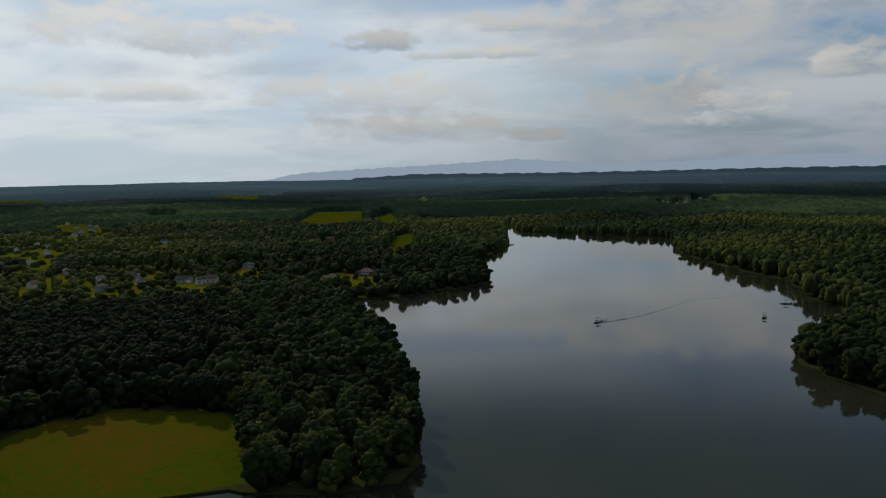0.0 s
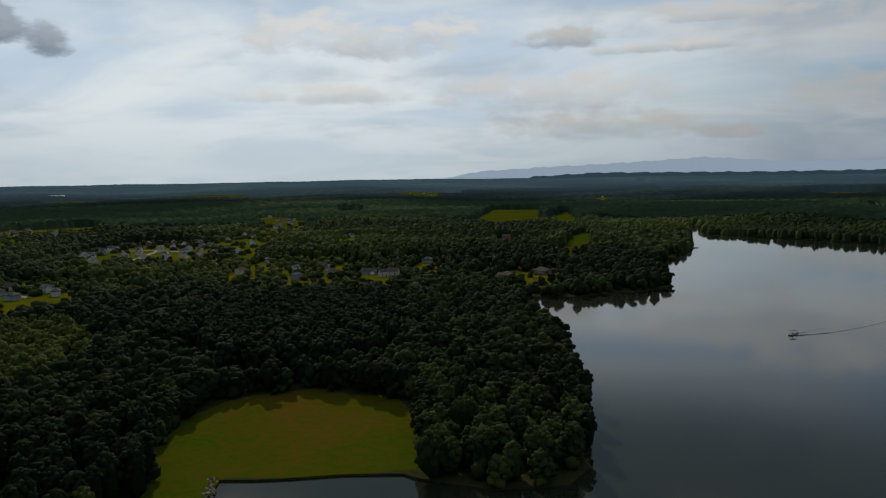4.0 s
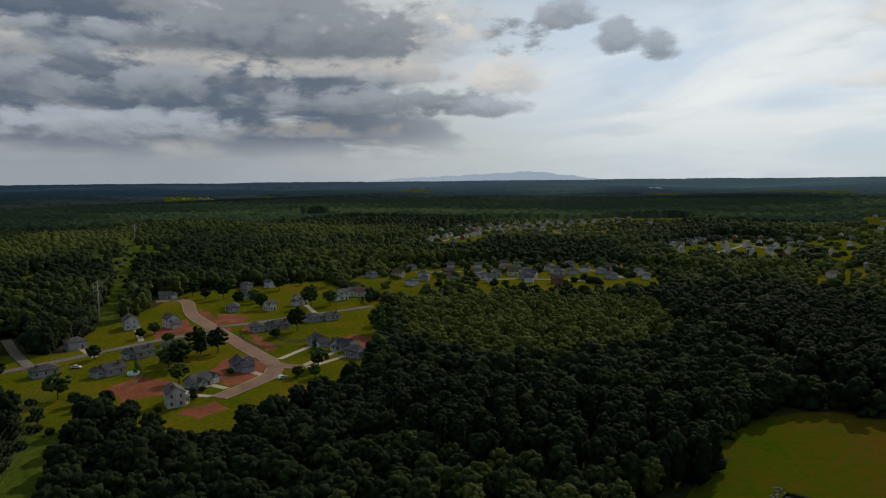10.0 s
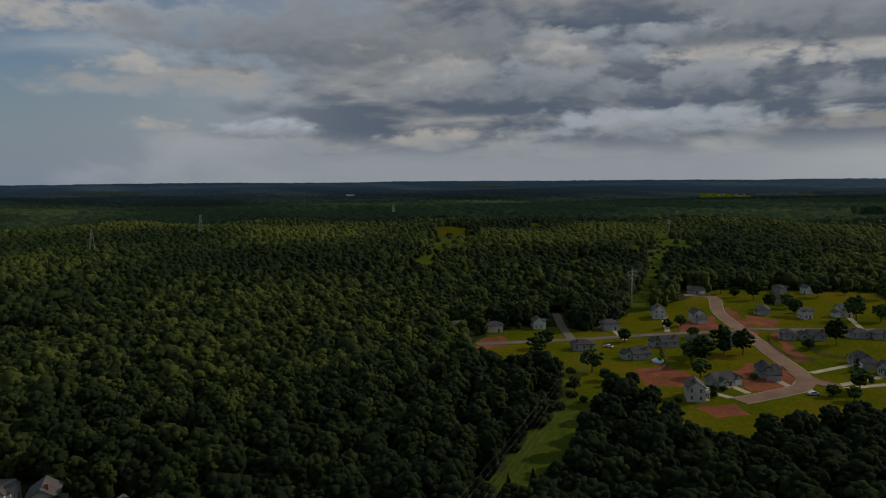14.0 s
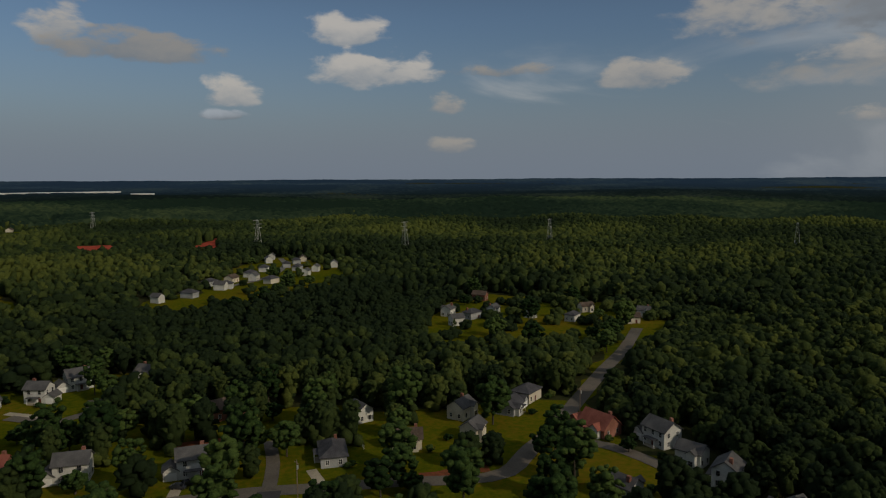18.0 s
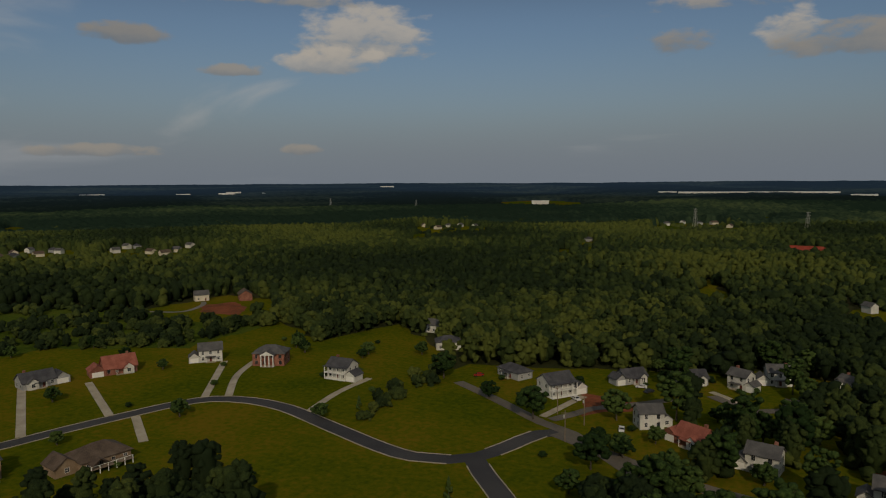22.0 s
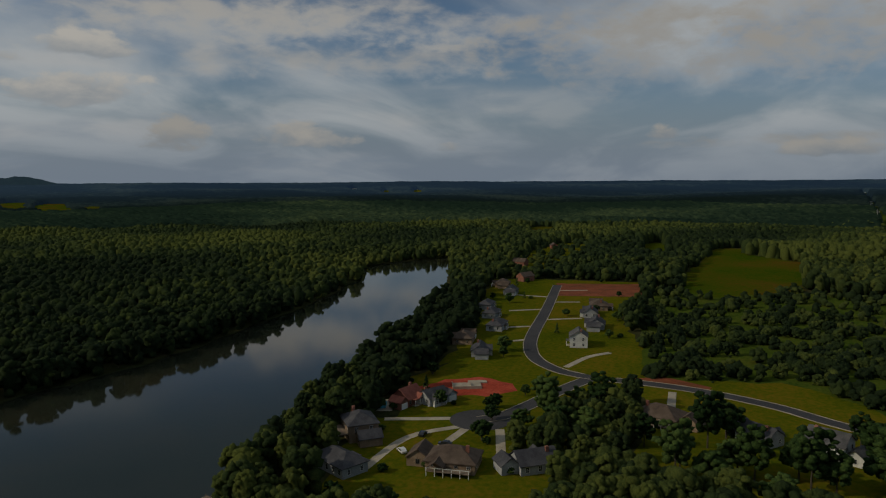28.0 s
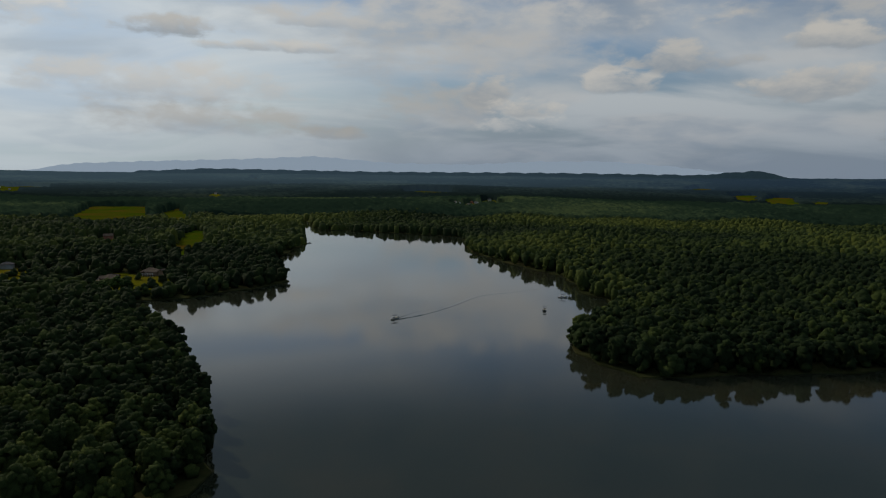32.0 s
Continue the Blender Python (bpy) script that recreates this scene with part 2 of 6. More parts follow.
# ---- materials ----
def material(name, colors, scales=(0.3, 4.0), rough=0.85, bump=0.0, bump_scale=8.0, metal=0.0, spec=0.3, piece=0.0, tint="", fine=0.4):
    """A surface whose colours mix at two scales. piece: how much single pieces differ; tint: a stored value that picks the colour."""
    m = bpy.data.materials.new(name)
    m.use_nodes = True
    t = m.node_tree
    b = t.nodes["Principled BSDF"]
    pos = nd(t, "ShaderNodeTexCoord").outputs["Object"]
    f = calc(t, "ADD", calc(t, "MULTIPLY", noisy(t, pos, scales[0], 5, 0.6), 1 - fine), calc(t, "MULTIPLY", noisy(t, pos, scales[1], 4, 0.65), fine))
    if tint:
        a = nd(t, "ShaderNodeAttribute", attribute_name=tint)
        f = calc(t, "ADD", calc(t, "MULTIPLY", f, 0.55), calc(t, "SUBTRACT", calc(t, "MULTIPLY", a.outputs["Fac"], 0.6), 0.08))
    if piece:
        info = nd(t, "ShaderNodeObjectInfo")
        f = calc(t, "ADD", f, calc(t, "MULTIPLY", calc(t, "SUBTRACT", info.outputs["Random"], 0.5), piece))
    r = nd(t, "ShaderNodeValToRGB")
    e = r.color_ramp.elements
    while len(e) < len(colors):
        e.new(0.5)
    for i, c in enumerate(colors):
        e[i].position = 0.38 + 0.24 * i / max(1, len(colors) - 1)
        e[i].color = (*c, 1)
    put(t, r.inputs[0], f)
    put(t, b.inputs["Base Color"], r.outputs[0])
    put(t, b.inputs["Roughness"], smooth(t, f, 0.2, 0.8, max(0.03, rough - 0.06), min(1.0, rough + 0.06 if rough > 0.1 else rough + 0.02)))
    b.inputs["Metallic"].default_value, b.inputs["Specular IOR Level"].default_value = metal, spec
    if bump:
        n = nd(t, "ShaderNodeBump")
        n.inputs["Strength"].default_value, n.inputs["Distance"].default_value = bump, 0.3
        put(t, n.inputs["Height"], noisy(t, pos, bump_scale, 5, 0.65))
        put(t, b.inputs["Normal"], n.outputs[0])
    return m


LEAF = material("foliage", [(0.0135, 0.0230, 0.0095), (0.024, 0.038, 0.0125), (0.039, 0.055, 0.0155), (0.072, 0.087, 0.020)], (0.06, 2.4), 0.92, 1.0, 3.4, spec=0.04, tint="tint", fine=0.6)
# bluer than near foliage: some distance haze is mixed into these leaf colours
LEAF_FAR = material("hazed_far_foliage", [(0.015, 0.029, 0.019), (0.030, 0.050, 0.028), (0.057, 0.080, 0.036)], (0.004, 0.06), 0.95, spec=0.0, tint="tint")
LEAF_TREE = material("tree_foliage", [(0.012, 0.026, 0.008), (0.028, 0.052, 0.014), (0.055, 0.085, 0.022)], (0.3, 2.2), 0.9, 1.0, 3.0, spec=0.04, piece=0.35, fine=0.6)
BARK = material("bark", [(0.05, 0.04, 0.03), (0.10, 0.085, 0.065)], (1.0, 9.0), 0.95, 0.6, 10)
FLOOR = material("forest_floor", [(0.018, 0.022, 0.010), (0.035, 0.04, 0.016), (0.05, 0.045, 0.022)], (0.02, 0.4), 0.95, 0.4, 1.0, spec=0.0)
GRASS = material("mown_grass", [(0.044, 0.066, 0.004), (0.084, 0.090, 0.005), (0.138, 0.098, 0.010)], (0.02, 0.45), 0.95, 0.3, 3.0, spec=0.0, fine=0.5)
ROUGH = material("rough_grass", [(0.029, 0.054, 0.008), (0.054, 0.080, 0.011), (0.085, 0.094, 0.015)], (0.03, 0.5), 0.95, 0.5, 1.6, spec=0.0, fine=0.55)
MEADOW = material("dry_meadow", [(0.026, 0.062, 0.003), (0.055, 0.066, 0.004), (0.098, 0.056, 0.010)], (0.011, 0.3), 0.95, 0.35, 2.0, spec=0.0)
CLAY = material("fresh_red_clay", [(0.22, 0.035, 0.018), (0.34, 0.052, 0.028), (0.42, 0.085, 0.05)], (0.1, 0.8), 0.95, 0.5, 2.0, spec=0.1)
SOIL = material("red_clay", [(0.10, 0.042, 0.018), (0.18, 0.055, 0.026), (0.25, 0.080, 0.040)], (0.08, 0.7), 0.95, 0.5, 2.0, spec=0.1)
ASPHALT = material("new_asphalt", [(0.030, 0.030, 0.034), (0.045, 0.044, 0.048), (0.06, 0.058, 0.06)], (0.05, 3.0), 0.9, 0.2, 12)
ASPHALT_OLD = material("worn_asphalt", [(0.085, 0.075, 0.062), (0.12, 0.105, 0.088), (0.16, 0.135, 0.112)], (0.06, 2.0), 0.92, 0.2, 9)
ASPHALT_PALE = material("pale_asphalt", [(0.11, 0.105, 0.095), (0.15, 0.142, 0.13), (0.20, 0.19, 0.175)], (0.06, 2.0), 0.92, 0.2, 9)
ASPHALT_DUST = material("dusty_asphalt", [(0.13, 0.075, 0.050), (0.185, 0.11, 0.075), (0.24, 0.145, 0.10)], (0.06, 2.0), 0.92, 0.2, 9)
CONCRETE = material("concrete", [(0.26, 0.225, 0.17), (0.35, 0.305, 0.235), (0.43, 0.38, 0.30)], (0.15, 2.5), 0.88, 0.2, 8)
RIPRAP = material("riprap_stone", [(0.07, 0.06, 0.05), (0.14, 0.115, 0.09), (0.22, 0.18, 0.14)], (0.2, 2.0), 0.9, 0.4, 5, piece=0.5)
WHITE = material("white_siding", [(0.44, 0.44, 0.42), (0.55, 0.55, 0.52), (0.63, 0.63, 0.60)], (0.2, 3.0), 0.6, 0.1, 6)
CREAM = material("cream_siding", [(0.48, 0.43, 0.34), (0.58, 0.53, 0.43), (0.64, 0.59, 0.50)], (0.2, 3.0), 0.7, 0.1, 6)
GREY = material("grey_siding", [(0.24, 0.25, 0.26), (0.32, 0.33, 0.34), (0.40, 0.41, 0.42)], (0.2, 3.0), 0.7, 0.1, 6)
BRICK = material("red_brick", [(0.16, 0.065, 0.045), (0.24, 0.10, 0.07), (0.32, 0.15, 0.11)], (0.3, 6.0), 0.9, 0.3, 12)
BRICK_TAN = material("tan_brick", [(0.17, 0.115, 0.075), (0.24, 0.17, 0.115), (0.31, 0.235, 0.165)], (0.3, 6.0), 0.9, 0.3, 12)
ROOF_DARK = material("charcoal_shingle", [(0.035, 0.035, 0.042), (0.06, 0.06, 0.068), (0.09, 0.09, 0.095)], (0.3, 5.0), 0.92, 0.4, 7)
ROOF_GREY = material("grey_shingle", [(0.055, 0.055, 0.058), (0.085, 0.083, 0.085), (0.12, 0.118, 0.116)], (0.3, 5.0), 0.92, 0.4, 7)
ROOF_BROWN = material("brown_shingle", [(0.055, 0.038, 0.029), (0.092, 0.066, 0.050), (0.13, 0.098, 0.075)], (0.3, 5.0), 0.92, 0.4, 7)
ROOF_RED = material("red_shingle", [(0.18, 0.05, 0.035), (0.26, 0.085, 0.06), (0.33, 0.12, 0.085)], (0.3, 5.0), 0.92, 0.4, 7)
TRIM = material("white_trim", [(0.70, 0.70, 0.68), (0.80, 0.80, 0.78)], (0.5, 5.0), 0.5)
DOOR = material("painted_door", [(0.10, 0.03, 0.025), (0.16, 0.05, 0.04)], (0.5, 5.0), 0.5)
GLASS = material("window_glass", [(0.02, 0.025, 0.03), (0.035, 0.04, 0.05)], (0.5, 5.0), 0.08, spec=0.6)
STEEL = material("galvanised_steel", [(0.38, 0.38, 0.37), (0.50, 0.50, 0.48)], (0.5, 5.0), 0.55, metal=0.3)
CABLE = material("dull_aluminium_cable", [(0.07, 0.07, 0.07), (0.11, 0.11, 0.11)], (0.5, 5.0), 0.7, metal=0.2)
WOOD = material("weathered_wood", [(0.16, 0.12, 0.085), (0.26, 0.20, 0.15)], (0.5, 8.0), 0.9, 0.3, 10)
RUBBER = material("tyre_rubber", [(0.015, 0.015, 0.015), (0.03, 0.03, 0.03)], (1, 8), 0.9)
CAR_WHITE = material("white_car_paint", [(0.62, 0.62, 0.62), (0.72, 0.72, 0.72)], (0.5, 3.0), 0.25, spec=0.5)
CAR_DARK = material("dark_car_paint", [(0.02, 0.022, 0.028), (0.035, 0.038, 0.045)], (0.5, 3.0), 0.25, spec=0.5)
CAR_RED = material("red_car_paint", [(0.25, 0.02, 0.015), (0.34, 0.03, 0.02)], (0.5, 3.0), 0.25, spec=0.5)
POOL_WATER = material("pool_water", [(0.05, 0.30, 0.42), (0.09, 0.42, 0.55)], (0.3, 2.0), 0.08, spec=0.5)
BLUE = material("blue_canvas", [(0.05, 0.12, 0.30), (0.08, 0.18, 0.40)], (0.5, 3.0), 0.7)

WATER = material("lake_water", [(0.014, 0.019, 0.013), (0.021, 0.025, 0.017), (0.031, 0.030, 0.018)], (0.004, 0.03), 0.05, spec=0.5)
t = WATER.node_tree
wave_pos = nd(t, "ShaderNodeTexCoord").outputs["Object"]
wave = nd(t, "ShaderNodeBump")
wave.inputs["Strength"].default_value, wave.inputs["Distance"].default_value = 0.10, 0.05
put(t, wave.inputs["Height"], calc(t, "ADD", noisy(t, wave_pos, 0.9, 4, 0.6), calc(t, "MULTIPLY", noisy(t, wave_pos, 0.02, 2, 0.5), 1.0)))
put(t, t.nodes["Principled BSDF"].inputs["Normal"], wave.outputs[0])

# the haze over the ridges is put into the mountain surface as blue emission
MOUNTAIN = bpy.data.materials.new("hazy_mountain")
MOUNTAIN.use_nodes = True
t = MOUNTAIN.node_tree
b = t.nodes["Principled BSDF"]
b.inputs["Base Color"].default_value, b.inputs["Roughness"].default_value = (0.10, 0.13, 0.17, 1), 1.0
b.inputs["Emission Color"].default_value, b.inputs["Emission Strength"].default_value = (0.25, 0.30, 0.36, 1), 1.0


# the last kilometre of the plain stands for all the distance behind it, and its surface emits the haze in blue, palest
# below the sun
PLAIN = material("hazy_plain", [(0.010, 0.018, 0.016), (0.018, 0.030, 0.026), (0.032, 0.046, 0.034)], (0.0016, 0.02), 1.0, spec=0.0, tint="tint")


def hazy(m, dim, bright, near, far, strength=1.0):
    """Puts the air light of a far backdrop into its surface as emission."""
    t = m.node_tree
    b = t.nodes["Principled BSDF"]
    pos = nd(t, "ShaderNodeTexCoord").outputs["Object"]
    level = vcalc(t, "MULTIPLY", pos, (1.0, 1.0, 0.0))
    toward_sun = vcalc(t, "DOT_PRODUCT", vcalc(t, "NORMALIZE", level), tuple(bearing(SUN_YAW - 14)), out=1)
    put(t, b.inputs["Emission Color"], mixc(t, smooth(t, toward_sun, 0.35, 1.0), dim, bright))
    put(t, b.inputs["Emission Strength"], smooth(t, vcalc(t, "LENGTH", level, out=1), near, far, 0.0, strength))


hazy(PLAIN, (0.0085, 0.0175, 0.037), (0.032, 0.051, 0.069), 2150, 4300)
# the hills' haze is likewise an emission put into their surface
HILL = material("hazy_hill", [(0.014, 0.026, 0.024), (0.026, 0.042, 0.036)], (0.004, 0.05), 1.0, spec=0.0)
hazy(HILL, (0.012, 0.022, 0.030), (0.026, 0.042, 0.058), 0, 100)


# ---- building helpers ----
def finish(name, bm, mat, parent=None, label="", flat_faces=True):
    me = bpy.data.meshes.new(name)
    bm.to_mesh(me)
    bm.free()
    for m in (mat if isinstance(mat, (list, tuple)) else [mat]):
        me.materials.append(m)
    if not flat_faces:
        for p in me.polygons:
            p.use_smooth = True
    ob = new(name, me)
    ob.parent = parent
    if label:
        ob["label"] = label
    return ob


def part(name, bm, mat, parent, label=""):
    return finish(name, bm, mat, parent, label)


SHARED = {}


def shared_part(key, name, maker, mat, parent, where, label=""):
    """A part on a mesh that alike parts share."""
    k = (key, mat.name)
    if k not in SHARED:
        ob = finish(name, maker(), mat, parent, label)
        SHARED[k] = ob.data
    else:
        ob = new(name, SHARED[k])
        ob.parent = parent
        if label:
            ob["label"] = label
    ob.matrix_basis = where
    return ob


def anchor(name, x, y, z=0.0, yaw=0.0):
    e = new(name)
    e.empty_display_size = 0.5
    e.matrix_basis = pose(x, y, z, 0, 0, yaw)
    return e


def box(bm, x0, x1, y0, y1, z0, z1):
    v = [bm.verts.new(p) for p in ((x0, y0, z0), (x1, y0, z0), (x1, y1, z0), (x0, y1, z0), (x0, y0, z1), (x1, y0, z1), (x1, y1, z1), (x0, y1, z1))]
    for f in ((3, 2, 1, 0), (4, 5, 6, 7), (0, 1, 5, 4), (1, 2, 6, 5), (2, 3, 7, 6), (3, 0, 4, 7)):
        bm.faces.new([v[i] for i in f])
    return bm


def boxed(*a):
    return box(bmesh.new(), *a)


def tube(bm, a, b, r0, r1, n=6):
    a, b = Vector(a), Vector(b)
    d = (b - a).normalized()
    s = d.orthogonal().normalized()
    q = d.cross(s)
    rings = []
    for p, r in ((a, r0), (b, r1)):
        rings.append([bm.verts.new(p + (s * math.cos(k * math.tau / n) + q * math.sin(k * math.tau / n)) * r) for k in range(n)])
    for k in range(n):
        bm.faces.new((rings[0][k], rings[0][(k + 1) % n], rings[1][(k + 1) % n], rings[1][k]))
    bm.faces.new(rings[0][::-1])
    bm.faces.new(rings[1])
    return bm


def prism(bm, outline, z0, z1):
    lo = [bm.verts.new((x, y, z0)) for x, y in outline]
    hi = [bm.verts.new((x, y, z1)) for x, y in outline]
    n = len(outline)
    bm.faces.new(hi)
    bm.faces.new(lo[::-1])
    for i in range(n):
        bm.faces.new((lo[i], lo[(i + 1) % n], hi[(i + 1) % n], hi[i]))
    return bm


def from_arrays(name, verts, faces, mat, tint=None, smooth_faces=False):
    me = bpy.data.meshes.new(name)
    me.vertices.add(len(verts))
    me.vertices.foreach_set("co", np.ascontiguousarray(verts, dtype=np.float32).ravel())
    n = faces.shape[1]
    me.loops.add(faces.size)
    me.loops.foreach_set("vertex_index", np.ascontiguousarray(faces, dtype=np.int32).ravel())
    me.polygons.add(len(faces))
    me.polygons.foreach_set("loop_start", np.arange(0, faces.size, n, dtype=np.int32))
    if tint is not None:
        me.attributes.new("tint", "FLOAT", "POINT").data.foreach_set("value", np.ascontiguousarray(tint, dtype=np.float32))
    me.materials.append(mat)
    me.update(calc_edges=True)
    me.polygons.foreach_set("use_smooth", np.full(len(faces), smooth_faces))
    return new(name, me)


def inside(poly, x, y):
    poly = np.asarray(poly, dtype=float)
    hit = np.zeros(np.shape(x), bool)
    x0, y0 = poly[-1]
    for x1, y1 in poly:
        if y0 != y1:
            hit ^= ((y1 > y) != (y0 > y)) & (x < (x0 - x1) * (y - y1) / (y0 - y1) + x1)
        x0, y0 = x1, y1
    return hit


def curve(points, step=6.0):
    """A smooth line through the points."""
    p = [Vector(q) for q in points]
    p = [2 * p[0] - p[1]] + p + [2 * p[-1] - p[-2]]
    out = []
    for i in range(1, len(p) - 2):
        n = max(1, int((p[i + 1] - p[i]).length / step))
        for k in range(n):
            s = k / n
            out.append(0.5 * ((2 * p[i]) + (p[i + 1] - p[i - 1]) * s + (2 * p[i - 1] - 5 * p[i] + 4 * p[i + 1] - p[i + 2]) * s * s + (3 * p[i] - p[i - 1] - 3 * p[i + 1] + p[i + 2]) * s ** 3))
    out.append(p[-2])
    return out


def ragged(points, amount=3.0, step=9.0):
    """A closed outline with an uneven edge."""
    rnd = random.Random(len(points) * 7 + int(points[0][0]))
    out = []
    n = len(points)
    for i in range(n):
        a, b = Vector(points[i]), Vector(points[(i + 1) % n])
        k = max(1, int((b - a).length / step))
        side = (b - a).orthogonal().normalized() if (b - a).length > 0 else Vector((0, 0))
        for j in range(k):
            o = rnd.uniform(-1, 1) * min(amount, (b - a).length * 0.08)
            out.append(tuple(a.lerp(b, j / k) + side * o))
    return out


def rise(r):
    """The land climbs gently towards the horizon."""
    s = np.clip((np.asarray(r, dtype=float) - 1400) / 3500, 0, 1.02)
    return 52 * s * s


# ---- plan: lake, fields, roads ----
LAKE_WEST = [(112, 1367), (101, 1170), (78, 862), (51, 771), (27, 702), (39, 563), (5, 530), (-36, 502), (-79, 498), (-61, 452), (-39, 384), (-21, 318), (-14, 268), (-10, 236), (-9, 204), (-14, 191), (-20, 188), (-35, 184), (-57, 186), (-61, 188), (-78, 184), (-93, 179), (-112, 172), (-104, 154)]
LAKE_EAST = [(139, 109), (155, 119), (164, 121), (207, 130), (254, 136), (299, 144), (368, 151), (440, 164), (525, 179), (750, 255)]
LAKE_NORTH = [(718, 274), (646, 310), (549, 271), (466, 255), (387, 247), (323, 243), (272, 241), (205, 252), (165, 258), (156, 281), (159, 314), (169, 336), (219, 379), (244, 412), (243, 467), (256, 501), (264, 545), (253, 634), (250, 754), (266, 812), (298, 918), (213, 1003), (120, 1079), (119, 1265)]
FIELD_COVE = [(-146, 190), (-152, 213), (-150, 238), (-124, 260), (-83, 253), (-72, 242), (-57, 192), (-66, 189), (-79, 182), (-94, 179), (-109, 174), (-112, 173), (-101, 149), (-89, 119), (-128, 122), (-121, 145), (-131, 169)]
LAWN_SOUTHEAST = [(166, -55), (311, -99), (305, -114), (263, -139), (358, -186), (347, -223), (286, -254), (287, -331), (233, -297), (218, -354), (182, -322), (143, -278), (141, -291), (80, -302), (61, -308), (45, -287), (46, -236), (70, -224), (46, -208), (38, -165), (102, -84)]
LAWN_EAST_ROAD = [(283, 65), (319, 24), (309, 2), (321, -38), (303, -58), (267, -83), (251, -141), (113, -64), (118, -51), (150, -59), (184, -41), (193, 16), (281, 14), (257, 30), (230, 48)]
CORRIDOR_EAST = [(266, -82), (371, -105), (596, -150), (1012, -236), (2107, -456), (3690, -733), (3683, -749), (1931, -435), (1005, -250), (589, -164), (422, -154), (330, -133), (252, -134)]
LAWN_EAST = [(587, 161), (599, 134), (606, 37), (465, 25), (450, 39), (343, 17), (269, 21), (240, 40), (215, 48), (210, 67), (215, 95), (277, 114), (311, 105), (287, 107), (398, 116), (391, 122), (511, 145)]
LAWN_EAST_SHORE = [(162, 96), (223, 110), (238, 78), (250, 62), (274, 47), (187, 31), (167, 33), (160, 42), (152, 66), (149, 88)]
FIELD_FAR_EAST = [(627, 8), (829, -18), (861, -66), (799, -109), (598, -84), (541, -24), (561, 3)]
GREEN_FAR_EAST = [(653, 166), (890, 185), (1021, 138), (814, 107), (666, 119), (613, 150)]
LAWN_WEST = [(-299, -50), (-380, -51), (-401, -22), (-392, 11), (-451, 31), (-451, 42), (-535, 84), (-557, 106), (-557, 210), (-401, 204), (-326, 154), (-293, 133), (-258, 113), (-252, 83), (-226, 59), (-219, 49), (-220, 35), (-245, 33), (-286, 14), (-267, 1), (-295, -11)]
CORRIDOR_WEST = [(-172, -26), (-255, -10), (-352, -2), (-377, 19), (-451, 29), (-561, 46), (-765, 74), (-1136, 117), (-1198, 147), (-712, 84), (-505, 53), (-423, 41), (-339, 23), (-275, 14), (-168, -7)]
GREEN_FAR_WEST = [(-901, 60), (-1072, 172), (-756, 133), (-738, 50)]
GREEN_WEST_LANE = [(-937, -213), (-1104, -155), (-812, -114), (-690, -136), (-579, -123), (-597, -155), (-846, -187)]
LAWN_SOUTH = [(110, -297), (85, -307), (54, -316), (19, -336), (-12, -329), (-6, -277), (8, -266), (-38, -256), (-72, -252), (-94, -228), (-136, -224), (-157, -212), (-224, -276), (-256, -302), (-234, -273), (-194, -238), (-160, -209), (-155, -192), (-139, -164), (-156, -153), (-118, -125), (-18, -128), (65, -167)]
LAWN_SOUTH_FAR = [(-15, -417), (-52, -514), (-81, -570), (-96, -639), (-150, -745), (-173, -555), (-141, -494), (-116, -459), (-64, -425), (-25, -409)]
LAWN_SOUTH_LANE = [(-138, -293), (-195, -393), (-241, -444), (-282, -400), (-297, -367), (-250, -271), (-221, -261), (-214, -270), (-182, -273), (-140, -287)]
FIELD_SOUTH = [(78, -524), (80, -631), (40, -483), (39, -468), (64, -473)]
FIELD_LAKE_A = [(-289, 1369), (-329, 1825), (-210, 1811), (-144, 1288), (-178, 1201), (-222, 1230)]
FIELD_LAKE_B = [(-156, 1444), (-132, 1731), (-73, 1300), (-70, 1183), (-101, 1193)]
FIELD_LAKE_C = [(-69, 747), (-71, 1030), (-50, 1110), (-33, 821), (-53, 756)]
LAWN_LAKE_HOUSE = [(-95, 516), (-107, 612), (-97, 640), (-62, 606), (-64, 573), (-77, 509)]
SOIL_WEST = [(-344, 131), (-354, 152), (-339, 155), (-306, 136), (-314, 132)]
SOIL_WEST_B = [(-267, 42), (-274, 59), (-261, 61), (-256, 49)]
SOIL_WEST_C = [(-316, 63), (-335, 75), (-339, 88), (-315, 94), (-297, 84), (-291, 68)]
SOIL_EAST = [(266, 106), (281, 98), (290, 85), (284, 68), (274, 64), (264, 75), (260, 90)]
SOIL_EAST_B = [(579, 104), (594, 34), (530, 31), (517, 90)]
SOIL_STRIP = [(309, 24), (312, 8), (304, -10), (297, -8), (300, 19)]
SOIL_SOUTH = [(35, -988), (-13, -983), (-8, -856), (26, -858)]
SOIL_SOUTH_B = [(-92, -889), (-147, -1035), (-119, -830), (-88, -823)]
SOIL_SOUTHWEST = [(81, -271), (57, -266), (47, -265), (54, -258), (66, -250), (73, -241)]
ROAD_MAIN = [(71, -225), (80, -218), (85, -203), (90, -191), (97, -185), (108, -182), (121, -184), (149, -193), (174, -201), (193, -202), (208, -197), (216, -186), (221, -172), (228, -148), (234, -124), (245, -102), (252, -86), (268, -53), (284, -33), (296, -8), (301, 14), (303, 35), (308, 51), (324, 66), (347, 75), (381, 81), (455, 88), (570, 101)]
ROAD_SPUR = [(91, -190), (83, -180), (72, -168), (57, -149)]
ROAD_COURT = [(304, 38), (280, 48), (255, 57), (241, 63), (236, 69)]
